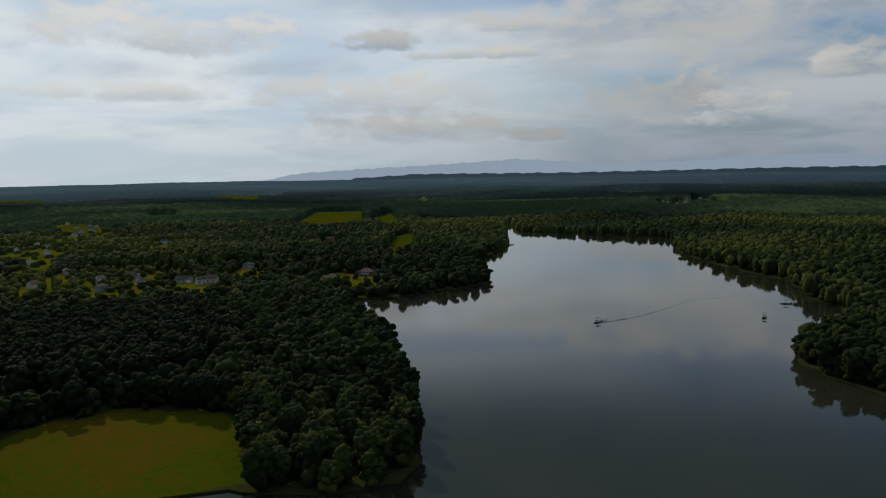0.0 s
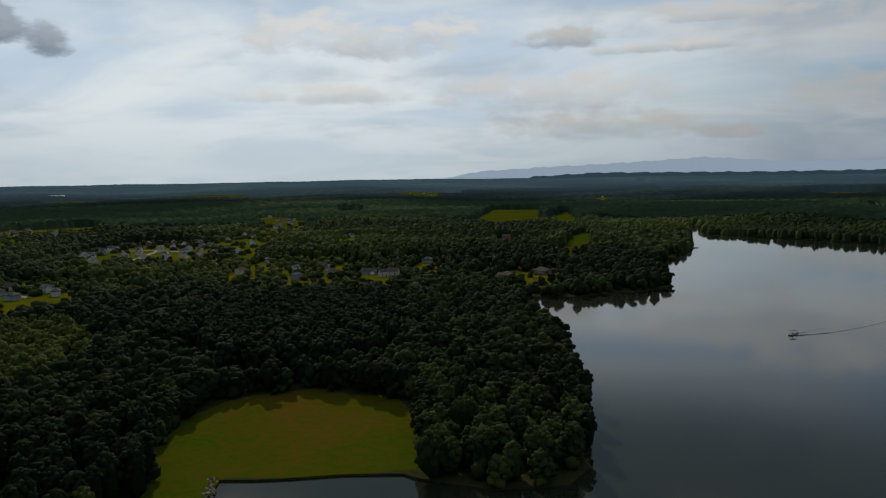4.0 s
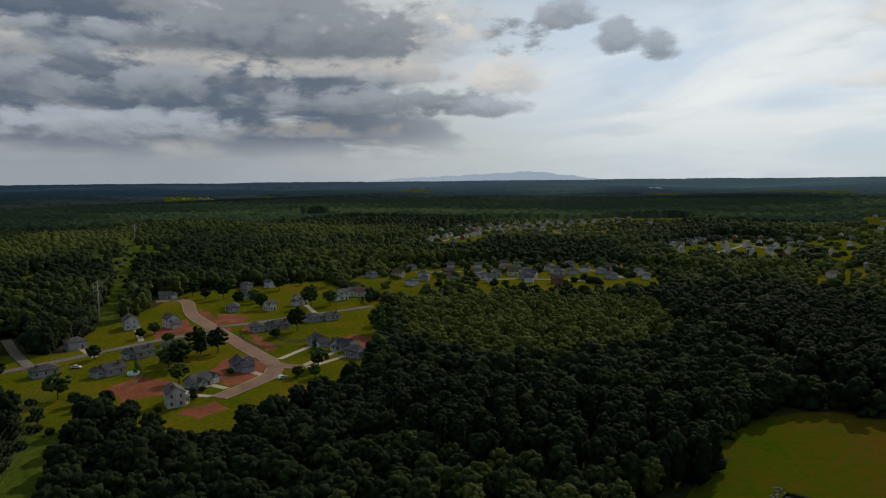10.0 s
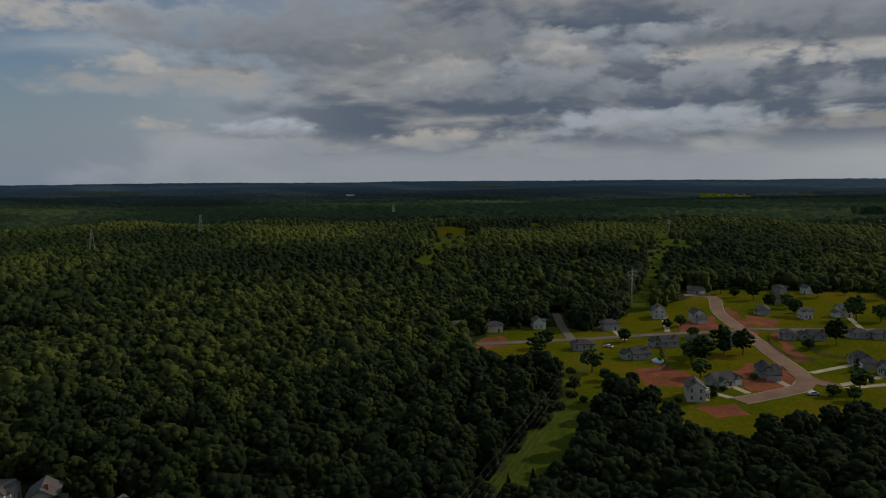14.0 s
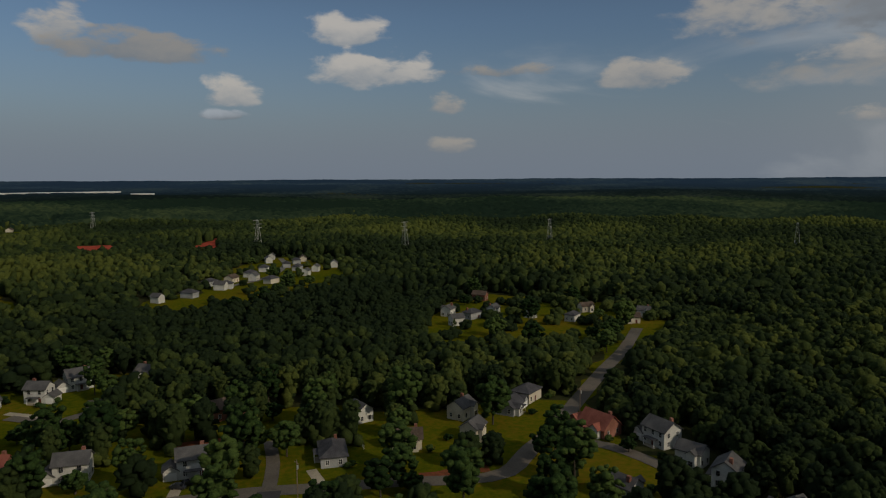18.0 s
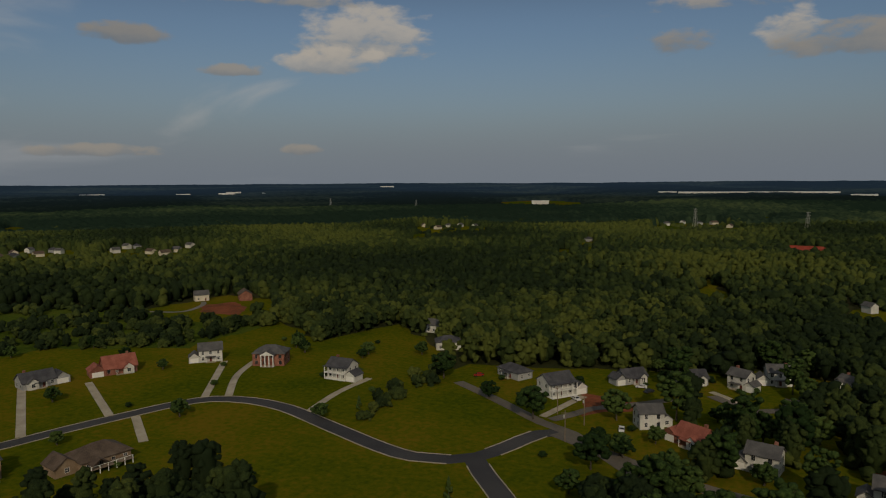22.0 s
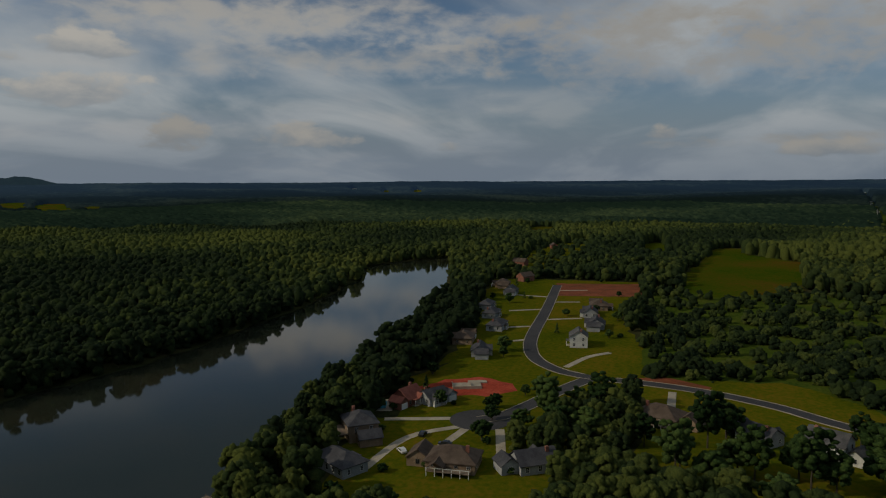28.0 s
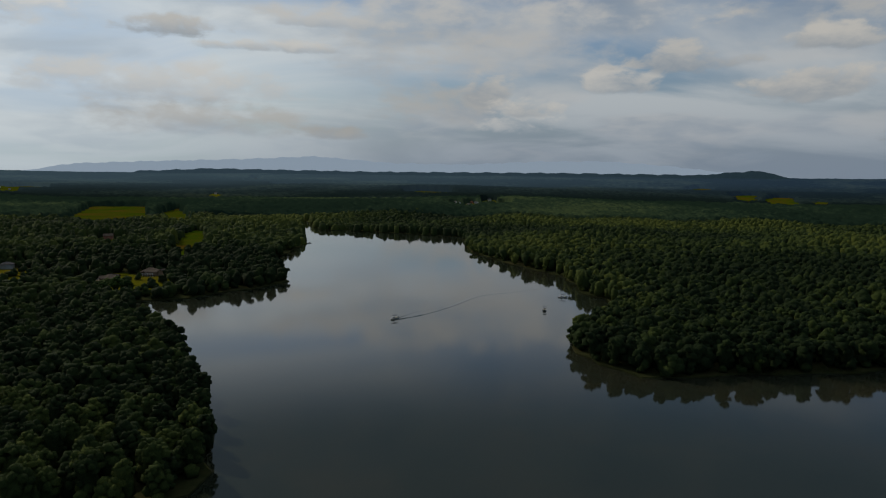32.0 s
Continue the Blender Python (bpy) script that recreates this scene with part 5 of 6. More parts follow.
# a clump without its underside
dome_faces = ICO[0][1][ICO[0][0][ICO[0][1]].mean(1)[:, 2] > -0.6]
dome_used = np.unique(dome_faces)
DOME = (ICO[0][0][dome_used], np.searchsorted(dome_used, dome_faces))


def lone_tree(seed, height, spread, words):
    rnd = np.random.RandomState(seed)
    top = tagged(anchor("tree", 0, 0), words, "tree", "trees on the lawns")
    bm = bmesh.new()
    tube(bm, (0, 0, -0.3), (0.1, 0.05, height * 0.35), 0.30, 0.20, 8)
    tube(bm, (0.1, 0.05, height * 0.35), (0, 0, height * 0.8), 0.20, 0.06, 6)
    part("trunk", bm, BARK, top)
    for k in range(6):
        a = k * 1.05 + rnd.rand() * 0.5
        bm = bmesh.new()
        z = height * (0.28 + 0.07 * k)
        tube(bm, (0, 0, z), (math.cos(a) * spread * 0.65, math.sin(a) * spread * 0.65, z + height * 0.18), 0.11, 0.03, 5)
        part("limb", bm, BARK, top)
    v0, f0 = ICO[0]
    vs, fs, ts = [], [], []
    for k in range(72):
        d = rnd.normal(size=3)
        d /= np.linalg.norm(d)
        rr = (0.50 + 0.45 * rnd.rand() ** 0.5) if k > 5 else 0.15
        lump = 1.0 + 0.22 * math.sin(3 * math.atan2(d[1], d[0]) + seed) * (1 - d[2] ** 2)
        c = np.array([d[0] * spread * rr * lump, d[1] * spread * rr * lump, height * 0.60 + d[2] * height * 0.38 * rr])
        size = rnd.uniform(0.6, 1.1) * spread * (0.31 if k > 5 else 0.55)
        vs.append(v0 * size * rnd.uniform(0.6, 1.25, (len(v0), 3)) * (1, 1, 0.75) + c)
        fs.append(f0 + len(v0) * k)
        ts.append(np.full(len(v0), rnd.rand()))
    ob = from_arrays("crown", np.concatenate(vs), np.concatenate(fs), LEAF_TREE, None, True)
    ob.parent = top
    return top


def cone_tree(seed, height, spread):
    rnd = np.random.RandomState(seed)
    top = tagged(anchor("tree", 0, 0), "dark pointed evergreen tree on a lawn", "tree", "trees on the lawns")
    part("trunk", tube(bmesh.new(), (0, 0, -0.3), (0, 0, height * 0.9), 0.16, 0.03, 6), BARK, top)
    v0, f0 = ICO[0]
    vs, fs = [], []
    for k in range(60):
        s = rnd.rand() ** 0.7
        a = rnd.rand() * math.tau
        r = spread * (1 - s) * rnd.uniform(0.6, 1.0)
        vs.append(v0 * rnd.uniform(0.3, 0.55) * (0.5 + 0.8 * (1 - s)) * rnd.uniform(0.6, 1.3, (len(v0), 3)) + (math.cos(a) * r, math.sin(a) * r, 0.4 + s * height * 0.95))
        fs.append(f0 + len(v0) * k)
    ob = from_arrays("crown", np.concatenate(vs), np.concatenate(fs), LEAF_TREE, None, True)
    ob.parent = top
    return top


PROTOS = [lone_tree(1, 11, 4.2, "broad leafy green tree on a lawn"), lone_tree(2, 14, 4.6, "tall leafy tree with uneven crown"), lone_tree(3, 6.2, 2.9, "round leafy lawn tree"),
          lone_tree(4, 17, 5.0, "tall spreading deciduous tree beside houses"), lone_tree(5, 5, 2.3, "small young leafy tree"), cone_tree(6, 6, 1.5), lone_tree(7, 2.0, 1.5, "low rounded garden shrub")]
PROTOS[6].name = "shrub"
tagged(PROTOS[6], "low rounded dark green garden shrub", "shrub", "garden shrubs")
spots = [(x, y, random.Random(i).choice([2, 4, 2] if x > 140 else [0, 1, 2, 0, 2])) for i, (x, y) in enumerate(TREES_MARKED)]
spots += [(x, y, (1, 3, 0)[i % 3]) for i, (x, y) in enumerate(TREES_SHADE)]
spot_rnd = random.Random(21)


def clear_of(x, y, house_gap, road_gap):
    return (np.hypot(HXY[:, 0] - x, HXY[:, 1] - y).min() > house_gap and np.hypot(ROAD_POINTS[:, 0] - x, ROAD_POINTS[:, 1] - y).min() > road_gap and not inside(LAKE, np.array(x), np.array(y))
            and not any(inside(s, np.array(x), np.array(y)) for s in SOILS))


def scatter(area, count, picks, house_gap=10, road_gap=6.5, keep=None):
    xs, ys = [p[0] for p in area], [p[1] for p in area]
    left = count
    for _ in range(count * 30):
        if left <= 0:
            break
        x, y = spot_rnd.uniform(min(xs), max(xs)), spot_rnd.uniform(min(ys), max(ys))
        if inside(area, np.array(x), np.array(y)) and clear_of(x, y, house_gap, road_gap) and (keep is None or keep(x, y)):
            spots.append((x, y, spot_rnd.choice(picks)))
            left -= 1


scatter(LAWN_SOUTH, 92, [0, 1, 3, 3, 1, 2, 4], 11, 6.5, lambda x, y: x < 62)
scatter(LAWN_SOUTHEAST, 20, [4, 6, 5, 2, 6], 13, 7)
scatter(LAWN_EAST_ROAD, 16, [1, 0, 2, 3], 12, 7, lambda x, y: x < 262)
scatter(LAWN_EAST, 24, [2, 4, 5, 6, 4], 10, 7)
scatter(LAWN_EAST_SHORE, 8, [2, 4, 6], 10, 7)
scatter(LAWN_WEST, 36, [0, 2, 4, 1, 5], 10, 7)
scatter(LAWN_SOUTH_LANE, 18, [1, 0, 2, 5], 9, 5)
scatter(LAWN_SOUTH_FAR, 9, [1, 0, 2], 9, 5)
scatter(LAWN_LAKE_HOUSE, 6, [0, 2], 10, 5)
scatter(CORRIDOR_WEST, 8, [6, 4, 5], 10, 5)
scatter(CORRIDOR_EAST, 8, [6, 4, 6], 10, 5, lambda x, y: x < 700)
# shrubs against the walls of the nearer houses
for hx, hy, hk in ALL_HOUSES:
    if math.hypot(hx, hy) < 330:
        for k in range(2):
            a = spot_rnd.uniform(0, math.tau)
            spots.append((hx + 8.5 * math.cos(a), hy + 8.5 * math.sin(a), 6))
used = [False] * len(PROTOS)
for x, y, k in spots:
    s = spot_rnd.uniform(0.82, 1.2)
    m = pose(x, y, float(rise(math.hypot(x, y))), 0, 0, spot_rnd.uniform(0, 360))
    if not used[k]:
        used[k] = True
        PROTOS[k].matrix_basis = m
    else:
        ob = copy_thing(PROTOS[k], m)
        ob.scale = (s, s, s * spot_rnd.uniform(0.9, 1.12))

# ---- power line ----
def power_pole():
    top = tagged(anchor("power_pole", 0, 0), "tall pale steel transmission pole with three crossarms", "power pole", "poles of the power line")
    part("pole", tube(bmesh.new(), (0, 0, -0.5), (0, 0, 23), 0.42, 0.22, 10), STEEL, top)
    for z in (21.5, 19.0, 16.5):
        arm = part("crossarm", tube(bmesh.new(), (-2.6, 0, z), (2.6, 0, z), 0.12, 0.12, 6), STEEL, top)
        for x in (-2.5, 2.5):
            part("insulator", tube(bmesh.new(), (x, 0, z - 0.1), (x, 0, z - 1.3), 0.09, 0.09, 6), TRIM, arm, "hanging pale insulator string")
    return top


first = power_pole()
line_yaw = math.degrees(math.atan2(POLES[-1][1] - POLES[0][1], POLES[-1][0] - POLES[0][0])) + 90
for i, (x, y) in enumerate(POLES):
    m = pose(x, y, float(rise(math.hypot(x, y))), 0, 0, line_yaw)
    if i == 0:
        first.matrix_basis = m
    else:
        copy_thing(first, m)
across = Vector((math.cos(radians(line_yaw)), math.sin(radians(line_yaw))))
for (ax, ay), (bx, by) in zip(POLES, POLES[1:]):
    length = math.hypot(bx - ax, by - ay)
    za, zb = float(rise(math.hypot(ax, ay))), float(rise(math.hypot(bx, by)))
    for z in (20.2, 17.7, 15.2):
        for s in (-2.5, 2.5):
            bm = bmesh.new()
            prev = None
            n = 14
            for k in range(n + 1):
                u = k / n
                sag = 4 * u * (1 - u) * min(9.0, length * 0.022)
                p = Vector((ax + (bx - ax) * u + across.x * s, ay + (by - ay) * u + across.y * s, za + (zb - za) * u + z - sag))
                loop = [bm.verts.new(p + Vector((across.x * q[0], across.y * q[0], q[1]))) for q in ((0.024, -0.014), (-0.024, -0.014), (0.0, 0.028))]
                if prev is not None:
                    for e in range(3):
                        bm.faces.new((prev[e], prev[(e + 1) % 3], loop[(e + 1) % 3], loop[e]))
                prev = loop
            tagged(finish("power_cable", bm, CABLE), "thin sagging power cable between the poles", "cable", "cables of the power line")


def lattice_tower():
    top = tagged(anchor("lattice_tower", 0, 0), "grey steel lattice transmission tower above the woods", "pylon", "pylons")
    h = 34
    legs = [(sx, sy) for sx in (-1, 1) for sy in (-1, 1)]

    def corner(sx, sy, z):
        r = 3.4 * (1 - z / h) + 0.7 * (z / h)
        return (sx * r, sy * r, z)

    for sx, sy in legs:
        part("leg", tube(bmesh.new(), corner(sx, sy, -0.5), corner(sx, sy, h), 0.20, 0.13, 4), STEEL, top)
    ring = [(-1, -1), (1, -1), (1, 1), (-1, 1)]
    # flat diagonal bars that share their joints
    bm = bmesh.new()
    joints = []
    for k in range(8):
        z = h * k / 7
        joints.append([[bm.verts.new((*corner(*c, z)[:2], z + dz)) for dz in (-0.09, 0.09)] for c in ring])
    for lower, upper in zip(joints, joints[1:]):
        for i in range(4):
            for a, b in ((lower[i], upper[(i + 1) % 4]), (lower[(i + 1) % 4], upper[i])):
                bm.faces.new((a[0], b[0], b[1], a[1]))
    bmesh.ops.solidify(bm, geom=bm.faces[:], thickness=0.05)
    part("bracing", bm, STEEL, top)
    for z in (24, 28.5, 33):
        part("crossarm", tube(bmesh.new(), (-5.5, 0, z), (5.5, 0, z), 0.25, 0.25, 4), STEEL, top)
    return top


first = lattice_tower()
for i, (x, y) in enumerate(TOWERS):
    m = pose(x, y, float(rise(math.hypot(x, y))), 0, 0, 20 + 7 * i)
    if i == 0:
        first.matrix_basis = m
    else:
        copy_thing(first, m)


def street_pole():
    top = tagged(anchor("utility_pole", 0, 0), "weathered wooden utility pole beside the road", "utility pole", "utility poles")
    part("pole", tube(bmesh.new(), (0, 0, -0.5), (0, 0, 10.5), 0.17, 0.12, 8), WOOD, top)
    part("crossarm", boxed(-1.2, 1.2, -0.06, 0.06, 9.6, 9.75), WOOD, top)
    part("transformer", tube(bmesh.new(), (0.35, 0, 8.0), (0.35, 0, 9.0), 0.25, 0.25, 8), STEEL, top)
    return top


first = street_pole()
for i, (x, y) in enumerate(STREET_POLES):
    if i == 0:
        first.matrix_basis = pose(x, y, 0, 0, 0, 30)
    else:
        copy_thing(first, pose(x, y, 0, 0, 0, 30 + 25 * i))


# ---- cars, boats, dock, pool ----
def car(paint, words):
    top = tagged(anchor("car", 0, 0), words, "car", "parked cars")
    bm = bmesh.new()
    prof = [(-2.2, 0.35), (2.2, 0.35), (2.25, 0.75), (1.25, 0.95), (0.65, 1.45), (-1.0, 1.48), (-1.75, 1.0), (-2.25, 0.95)]
    lo = [bm.verts.new((x, -0.88, z)) for x, z in prof]
    hi = [bm.verts.new((x, 0.88, z)) for x, z in prof]
    bm.faces.new(lo)
    bm.faces.new(hi[::-1])
    for k in range(len(prof)):
        bm.faces.new((lo[k], lo[(k + 1) % 8], hi[(k + 1) % 8], hi[k]))
    bmesh.ops.recalc_face_normals(bm, faces=bm.faces)
    part("body", bm, paint, top)
    for s in (-1, 1):
        part("window", boxed(-1.4, 0.75, 0.885 * s - 0.005, 0.885 * s + 0.005, 1.0, 1.36), GLASS, top, "dark side window")
        for x in (-1.35, 1.4):
            part("wheel", tube(bmesh.new(), (x, 0.78 * s, 0.33), (x, 0.95 * s, 0.33), 0.33, 0.33, 12), RUBBER, top, "black tyre")
    bm = bmesh.new()
    v = [bm.verts.new(p) for p in ((1.28, -0.8, 0.98), (1.28, 0.8, 0.98), (0.70, 0.75, 1.45), (0.70, -0.75, 1.45))]
    bm.faces.new(v)
    bmesh.ops.solidify(bm, geom=bm.faces[:], thickness=-0.02)
    part("windscreen", bm, GLASS, top)
    return top


CAR_PROTOS = [car(CAR_DARK, "dark parked car on a driveway"), car(CAR_WHITE, "white parked car on a driveway"), car(CAR_RED, "red parked car beside a house")]
order = [0, 1, 0, 1, 1, 0, 1, 0, 0, 1, 1, 1, 0, 0]
placed = set()
for i, (x, y) in enumerate(CARS):
    k = order[i % len(order)]
    m = pose(x, y, 0.06, 0, 0, (i * 47) % 180)
    if k not in placed:
        placed.add(k)
        CAR_PROTOS[k].matrix_basis = m
    else:
        copy_thing(CAR_PROTOS[k], m)
CAR_PROTOS[2].matrix_basis = pose(128, -273, 0.03, 0, 0, 40)


def boat(x, y, yaw, canopy, words):
    top = tagged(anchor("boat", x, y, -0.6, yaw), words, "boat", "boats on the lake")
    bm = bmesh.new()
    deck = [(-3.2, -1.15), (1.2, -1.2), (2.6, -0.7), (3.4, 0), (2.6, 0.7), (1.2, 1.2), (-3.2, 1.15)]
    lo = [bm.verts.new((a * 0.86, b * 0.75, -0.25)) for a, b in deck]
    hi = [bm.verts.new((a, b, 0.6)) for a, b in deck]
    bm.faces.new(lo[::-1])
    bm.faces.new(hi)
    for k in range(7):
        bm.faces.new((lo[k], lo[(k + 1) % 7], hi[(k + 1) % 7], hi[k]))
    part("hull", bm, GREY, top, "grey hull")
    part("seat", boxed(-2.6, -1.4, -0.8, 0.8, 0.61, 0.95), CREAM, top)
    part("console", boxed(0.2, 0.9, -0.5, 0.5, 0.61, 1.3), GREY, top)
    part("motor", boxed(-3.7, -3.22, -0.25, 0.25, -0.3, 1.0), RUBBER, top, "black outboard motor")
    if canopy:
        part("canopy", boxed(-2.0, 1.3, -1.1, 1.1, 2.35, 2.47), CAR_DARK, top, "dark canvas canopy")
        for a in (-1.8, 1.1):
            for b in (-0.95, 0.95):
                part("post", tube(bmesh.new(), (a, b, 0.6), (a, b, 2.35), 0.04, 0.04, 5), STEEL, top)
    return top


boat(*BOATS[0], 215, True, "small motor boat with a dark canopy under way")
boat(*BOATS[1], 60, True, "small boat with a dark canopy lying on the lake")
boat(*BOATS[2], 170, True, "dark covered boat lying near the wooded point")
boat(*BOATS[4], 20, False, "small white boat near the far shore")
boat(BOATS[3][0] - 9, BOATS[3][1] + 3, 100, True, "moored boat beside the wooden dock")
# the moving boat's wake: two low ridges that spread behind it, and its long trail
bx, by = BOATS[0]
for name_, line_, width_, high_ in (("wake", WAKE_TRAIL, 2.2, 0.30), ("wake", WAKE_ARM, 1.2, 0.2), ("wake", WAKE_ARM_B, 1.2, 0.2), ("wake", WAKE_ARM_C, 1.0, 0.16)):
    bm = bmesh.new()
    cv = curve(line_, 3.0)
    prev = None
    for k, p in enumerate(cv):
        d = (cv[min(k + 1, len(cv) - 1)] - cv[max(k - 1, 0)]).normalized()
        q = Vector((-d.y, d.x)) * width_ * (0.4 + 0.6 * k / len(cv))
        wob = high_ * (1 - 0.7 * k / len(cv)) * (0.8 + 0.2 * math.sin(k * 1.3))
        now = [bm.verts.new((p.x + q.x * e, p.y + q.y * e, -0.62 + wob * h_)) for e, h_ in ((-1, 0), (-0.4, 1), (0, 0.35), (0.4, 1), (1, 0))]
        if prev:
            for e in range(4):
                bm.faces.new((prev[e], now[e], now[e + 1], prev[e + 1]))
        prev = now
    tagged(finish(name_, bm, WATER, None, "", False), "rippled wake trailing behind the motor boat", "wake", kind="structure")
dock = tagged(anchor("dock", BOATS[3][0], BOATS[3][1], -0.6, -20), "weathered wooden dock at the shore", "dock")
for k in range(16):
    shared_part("plank", "plank", lambda: boxed(-0.29, 0.29, -1.2, 1.2, 0.5, 0.58), WOOD, dock, pose(-5 + 0.62 * k, 0, 0))
for x in (-5, -1, 4):
    for y in (-1.1, 1.1):
        part("post", tube(bmesh.new(), (x, y, -2.2), (x, y, 1.3), 0.12, 0.12, 6), WOOD, dock)
pool = tagged(anchor("swimming_pool", *POOL, 0.0, 20), "bright blue garden swimming pool with pale deck", "pool")
part("deck", boxed(-7, 7, -5, 5, -0.1, 0.10), CONCRETE, pool)
part("water", boxed(-4.2, 4.2, -2.4, 2.4, 0.0, 0.13), POOL_WATER, pool, "bright blue pool water")

west_pool = tagged(anchor("swimming_pool", -331, 36, 0.0, 40), "round blue garden pool beside a dark fence", "pool")
part("wall", tube(bmesh.new(), (0, 0, -0.1), (0, 0, 1.0), 2.6, 2.6, 20), TRIM, west_pool)
part("water", tube(bmesh.new(), (0, 0, 0.9), (0, 0, 1.03), 2.4, 2.4, 20), POOL_WATER, west_pool, "bright blue pool water")


def fence(points, mat, words, height=1.5):
    line = curve(points, 2.4)
    top = tagged(anchor("fence", line[0].x, line[0].y), words, "fence", "garden fences")
    for p in line:
        shared_part(("fence_post", height), "post", lambda: boxed(-0.06, 0.06, -0.06, 0.06, -0.3, height), mat, top, pose(p.x - line[0].x, p.y - line[0].y, 0))
    for a, b in zip(line, line[1:]):
        d = b - a
        yaw = math.degrees(math.atan2(d.y, d.x))
        for z in (0.35, 0.75, 1.15):
            rail = shared_part(("fence_rail", round(d.length, 1), z), "rail", lambda: boxed(0, d.length, -0.02, 0.02, z - 0.12, z + 0.12), mat, top, pose(a.x - line[0].x, a.y - line[0].y, 0, 0, 0, yaw))


for points, mat, words in FENCES:
    fence(points, {"wood": WOOD, "white": TRIM}[mat], words)

# foundation slab of a house that is being built
slab = tagged(anchor("foundation", 274, 86, 0, -68), "pale concrete foundation slab on red clay", "foundation")
part("slab", boxed(-6, 6, -4, 4, -0.2, 0.5), CONCRETE, slab)
part("slab", boxed(1, 9, 4.01, 7.5, -0.2, 0.4), CONCRETE, slab)
for x0, x1, y0, y1 in ((-6, 6, -4, -3.8), (-6, -5.8, -3.79, 4), (1.5, 1.7, -3.79, 2.5)):
    part("block_wall", boxed(x0, x1, y0, y1, 0.51, 1.2), CONCRETE, slab)

# stones along the bank of the cove
stones = tagged(new("riprap_bank"), "grey and brown boulders along the cove's bank", "riprap")
v0, f0 = ICO[0]
stone_rnd = np.random.RandomState(9)
stone_meshes = []
for k in range(6):
    me = from_arrays("stone", v0 * stone_rnd.uniform(0.6, 1.2, (len(v0), 3)), f0, RIPRAP)
    stone_meshes.append(me.data)
    bpy.data.objects.remove(me)
ax, ay, bx, by = -113.5, 173, -88, 118
for k in range(260):
    u = stone_rnd.rand()
    s = new("stone", stone_meshes[k % 6])
    o = stone_rnd.uniform(-1.6, 1.6)
    s.parent = stones
    s.matrix_basis = pose(ax + (bx - ax) * u + o * 0.9, ay + (by - ay) * u + o * 0.4, -0.15 - 0.25 * abs(o - 0.5) + 0.2, stone_rnd.rand() * 90, stone_rnd.rand() * 90, stone_rnd.rand() * 360) @ Matrix.Scale(stone_rnd.uniform(0.4, 0.85), 4)


# ---- wide woods ----
CLEAR = GREENS + MEADOWS + SOILS + YARDS + [SHORE_GAP, RIPRAP_GAP]
CLUMPS = [CLUMP_A, CLUMP_B, CLUMP_C, CLUMP_D, BRUSH]


def wood_points(r0, r1, step, rnd):
    n = int(2 * r1 / step)
    gx, gy = np.meshgrid(np.arange(n) * step - r1, np.arange(n) * step - r1)
    x = (gx + rnd.uniform(-0.46, 0.46, gx.shape) * step).ravel()
    y = (gy + (np.arange(n)[None, :] % 2) * step * 0.5 + rnd.uniform(-0.46, 0.46, gx.shape) * step).ravel()
    r = np.hypot(x, y)
    k = (r >= r0) & (r < r1)
    x, y = x[k], y[k]
    ok = ~inside(LAKE, x, y)
    bare = np.zeros(len(x), bool)
    for o in CLEAR:
        bare |= inside(o, x, y)
    for o in CLUMPS:
        bare &= ~inside(o, x, y)
    # single trees and bushes kept in clearings and between houses
    some = inside(GREEN_WEST_LANE, x, y) | inside(GREEN_FAR_WEST, x, y) | inside(LAWN_SOUTH_FAR, x, y) | inside(LAWN_SOUTH_LANE, x, y) | inside(GREEN_FAR_EAST, x, y)
    for o in SUBURBS:
        some |= inside(o, x, y)
    for o in YARDS:
        some |= inside(o, x, y)
    leafy = inside(SUBURB_A, x, y) | inside(SUBURB_B, x, y) | inside(SUBURB_C, x, y) | inside(SUBURB_D, x, y)
    bare &= ~(some & (rnd.rand(len(x)) < np.where(leafy, 0.52, 0.20)))
    bushy = inside(CORRIDOR_WEST, x, y) | (inside(CORRIDOR_EAST, x, y) & ~inside(LAWN_SOUTHEAST, x, y) & (np.hypot(x, y) > 330))
    bare &= ~(bushy & (rnd.rand(len(x)) < 0.14))
    # old trees left standing among the houses
    bare &= ~(inside(LAWN_SOUTH, x, y) & (x < 45) & (rnd.rand(len(x)) < 0.21))
    ok &= ~bare
    x, y = x[ok], y[ok]
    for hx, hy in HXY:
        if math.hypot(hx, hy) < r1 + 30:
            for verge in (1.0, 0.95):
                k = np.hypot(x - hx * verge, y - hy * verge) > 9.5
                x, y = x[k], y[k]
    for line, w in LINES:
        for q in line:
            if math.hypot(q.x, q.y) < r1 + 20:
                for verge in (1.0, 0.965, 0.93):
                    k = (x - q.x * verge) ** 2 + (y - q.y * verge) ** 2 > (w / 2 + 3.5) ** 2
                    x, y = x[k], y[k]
    # crowns keep a little off the water's edge
    for ox, oy in ((0.6, 0), (-0.6, 0), (0, 0.6), (0, -0.6)):
        k = ~inside(LAKE, x + ox, y + oy)
        x, y = x[k], y[k]
    return x, y


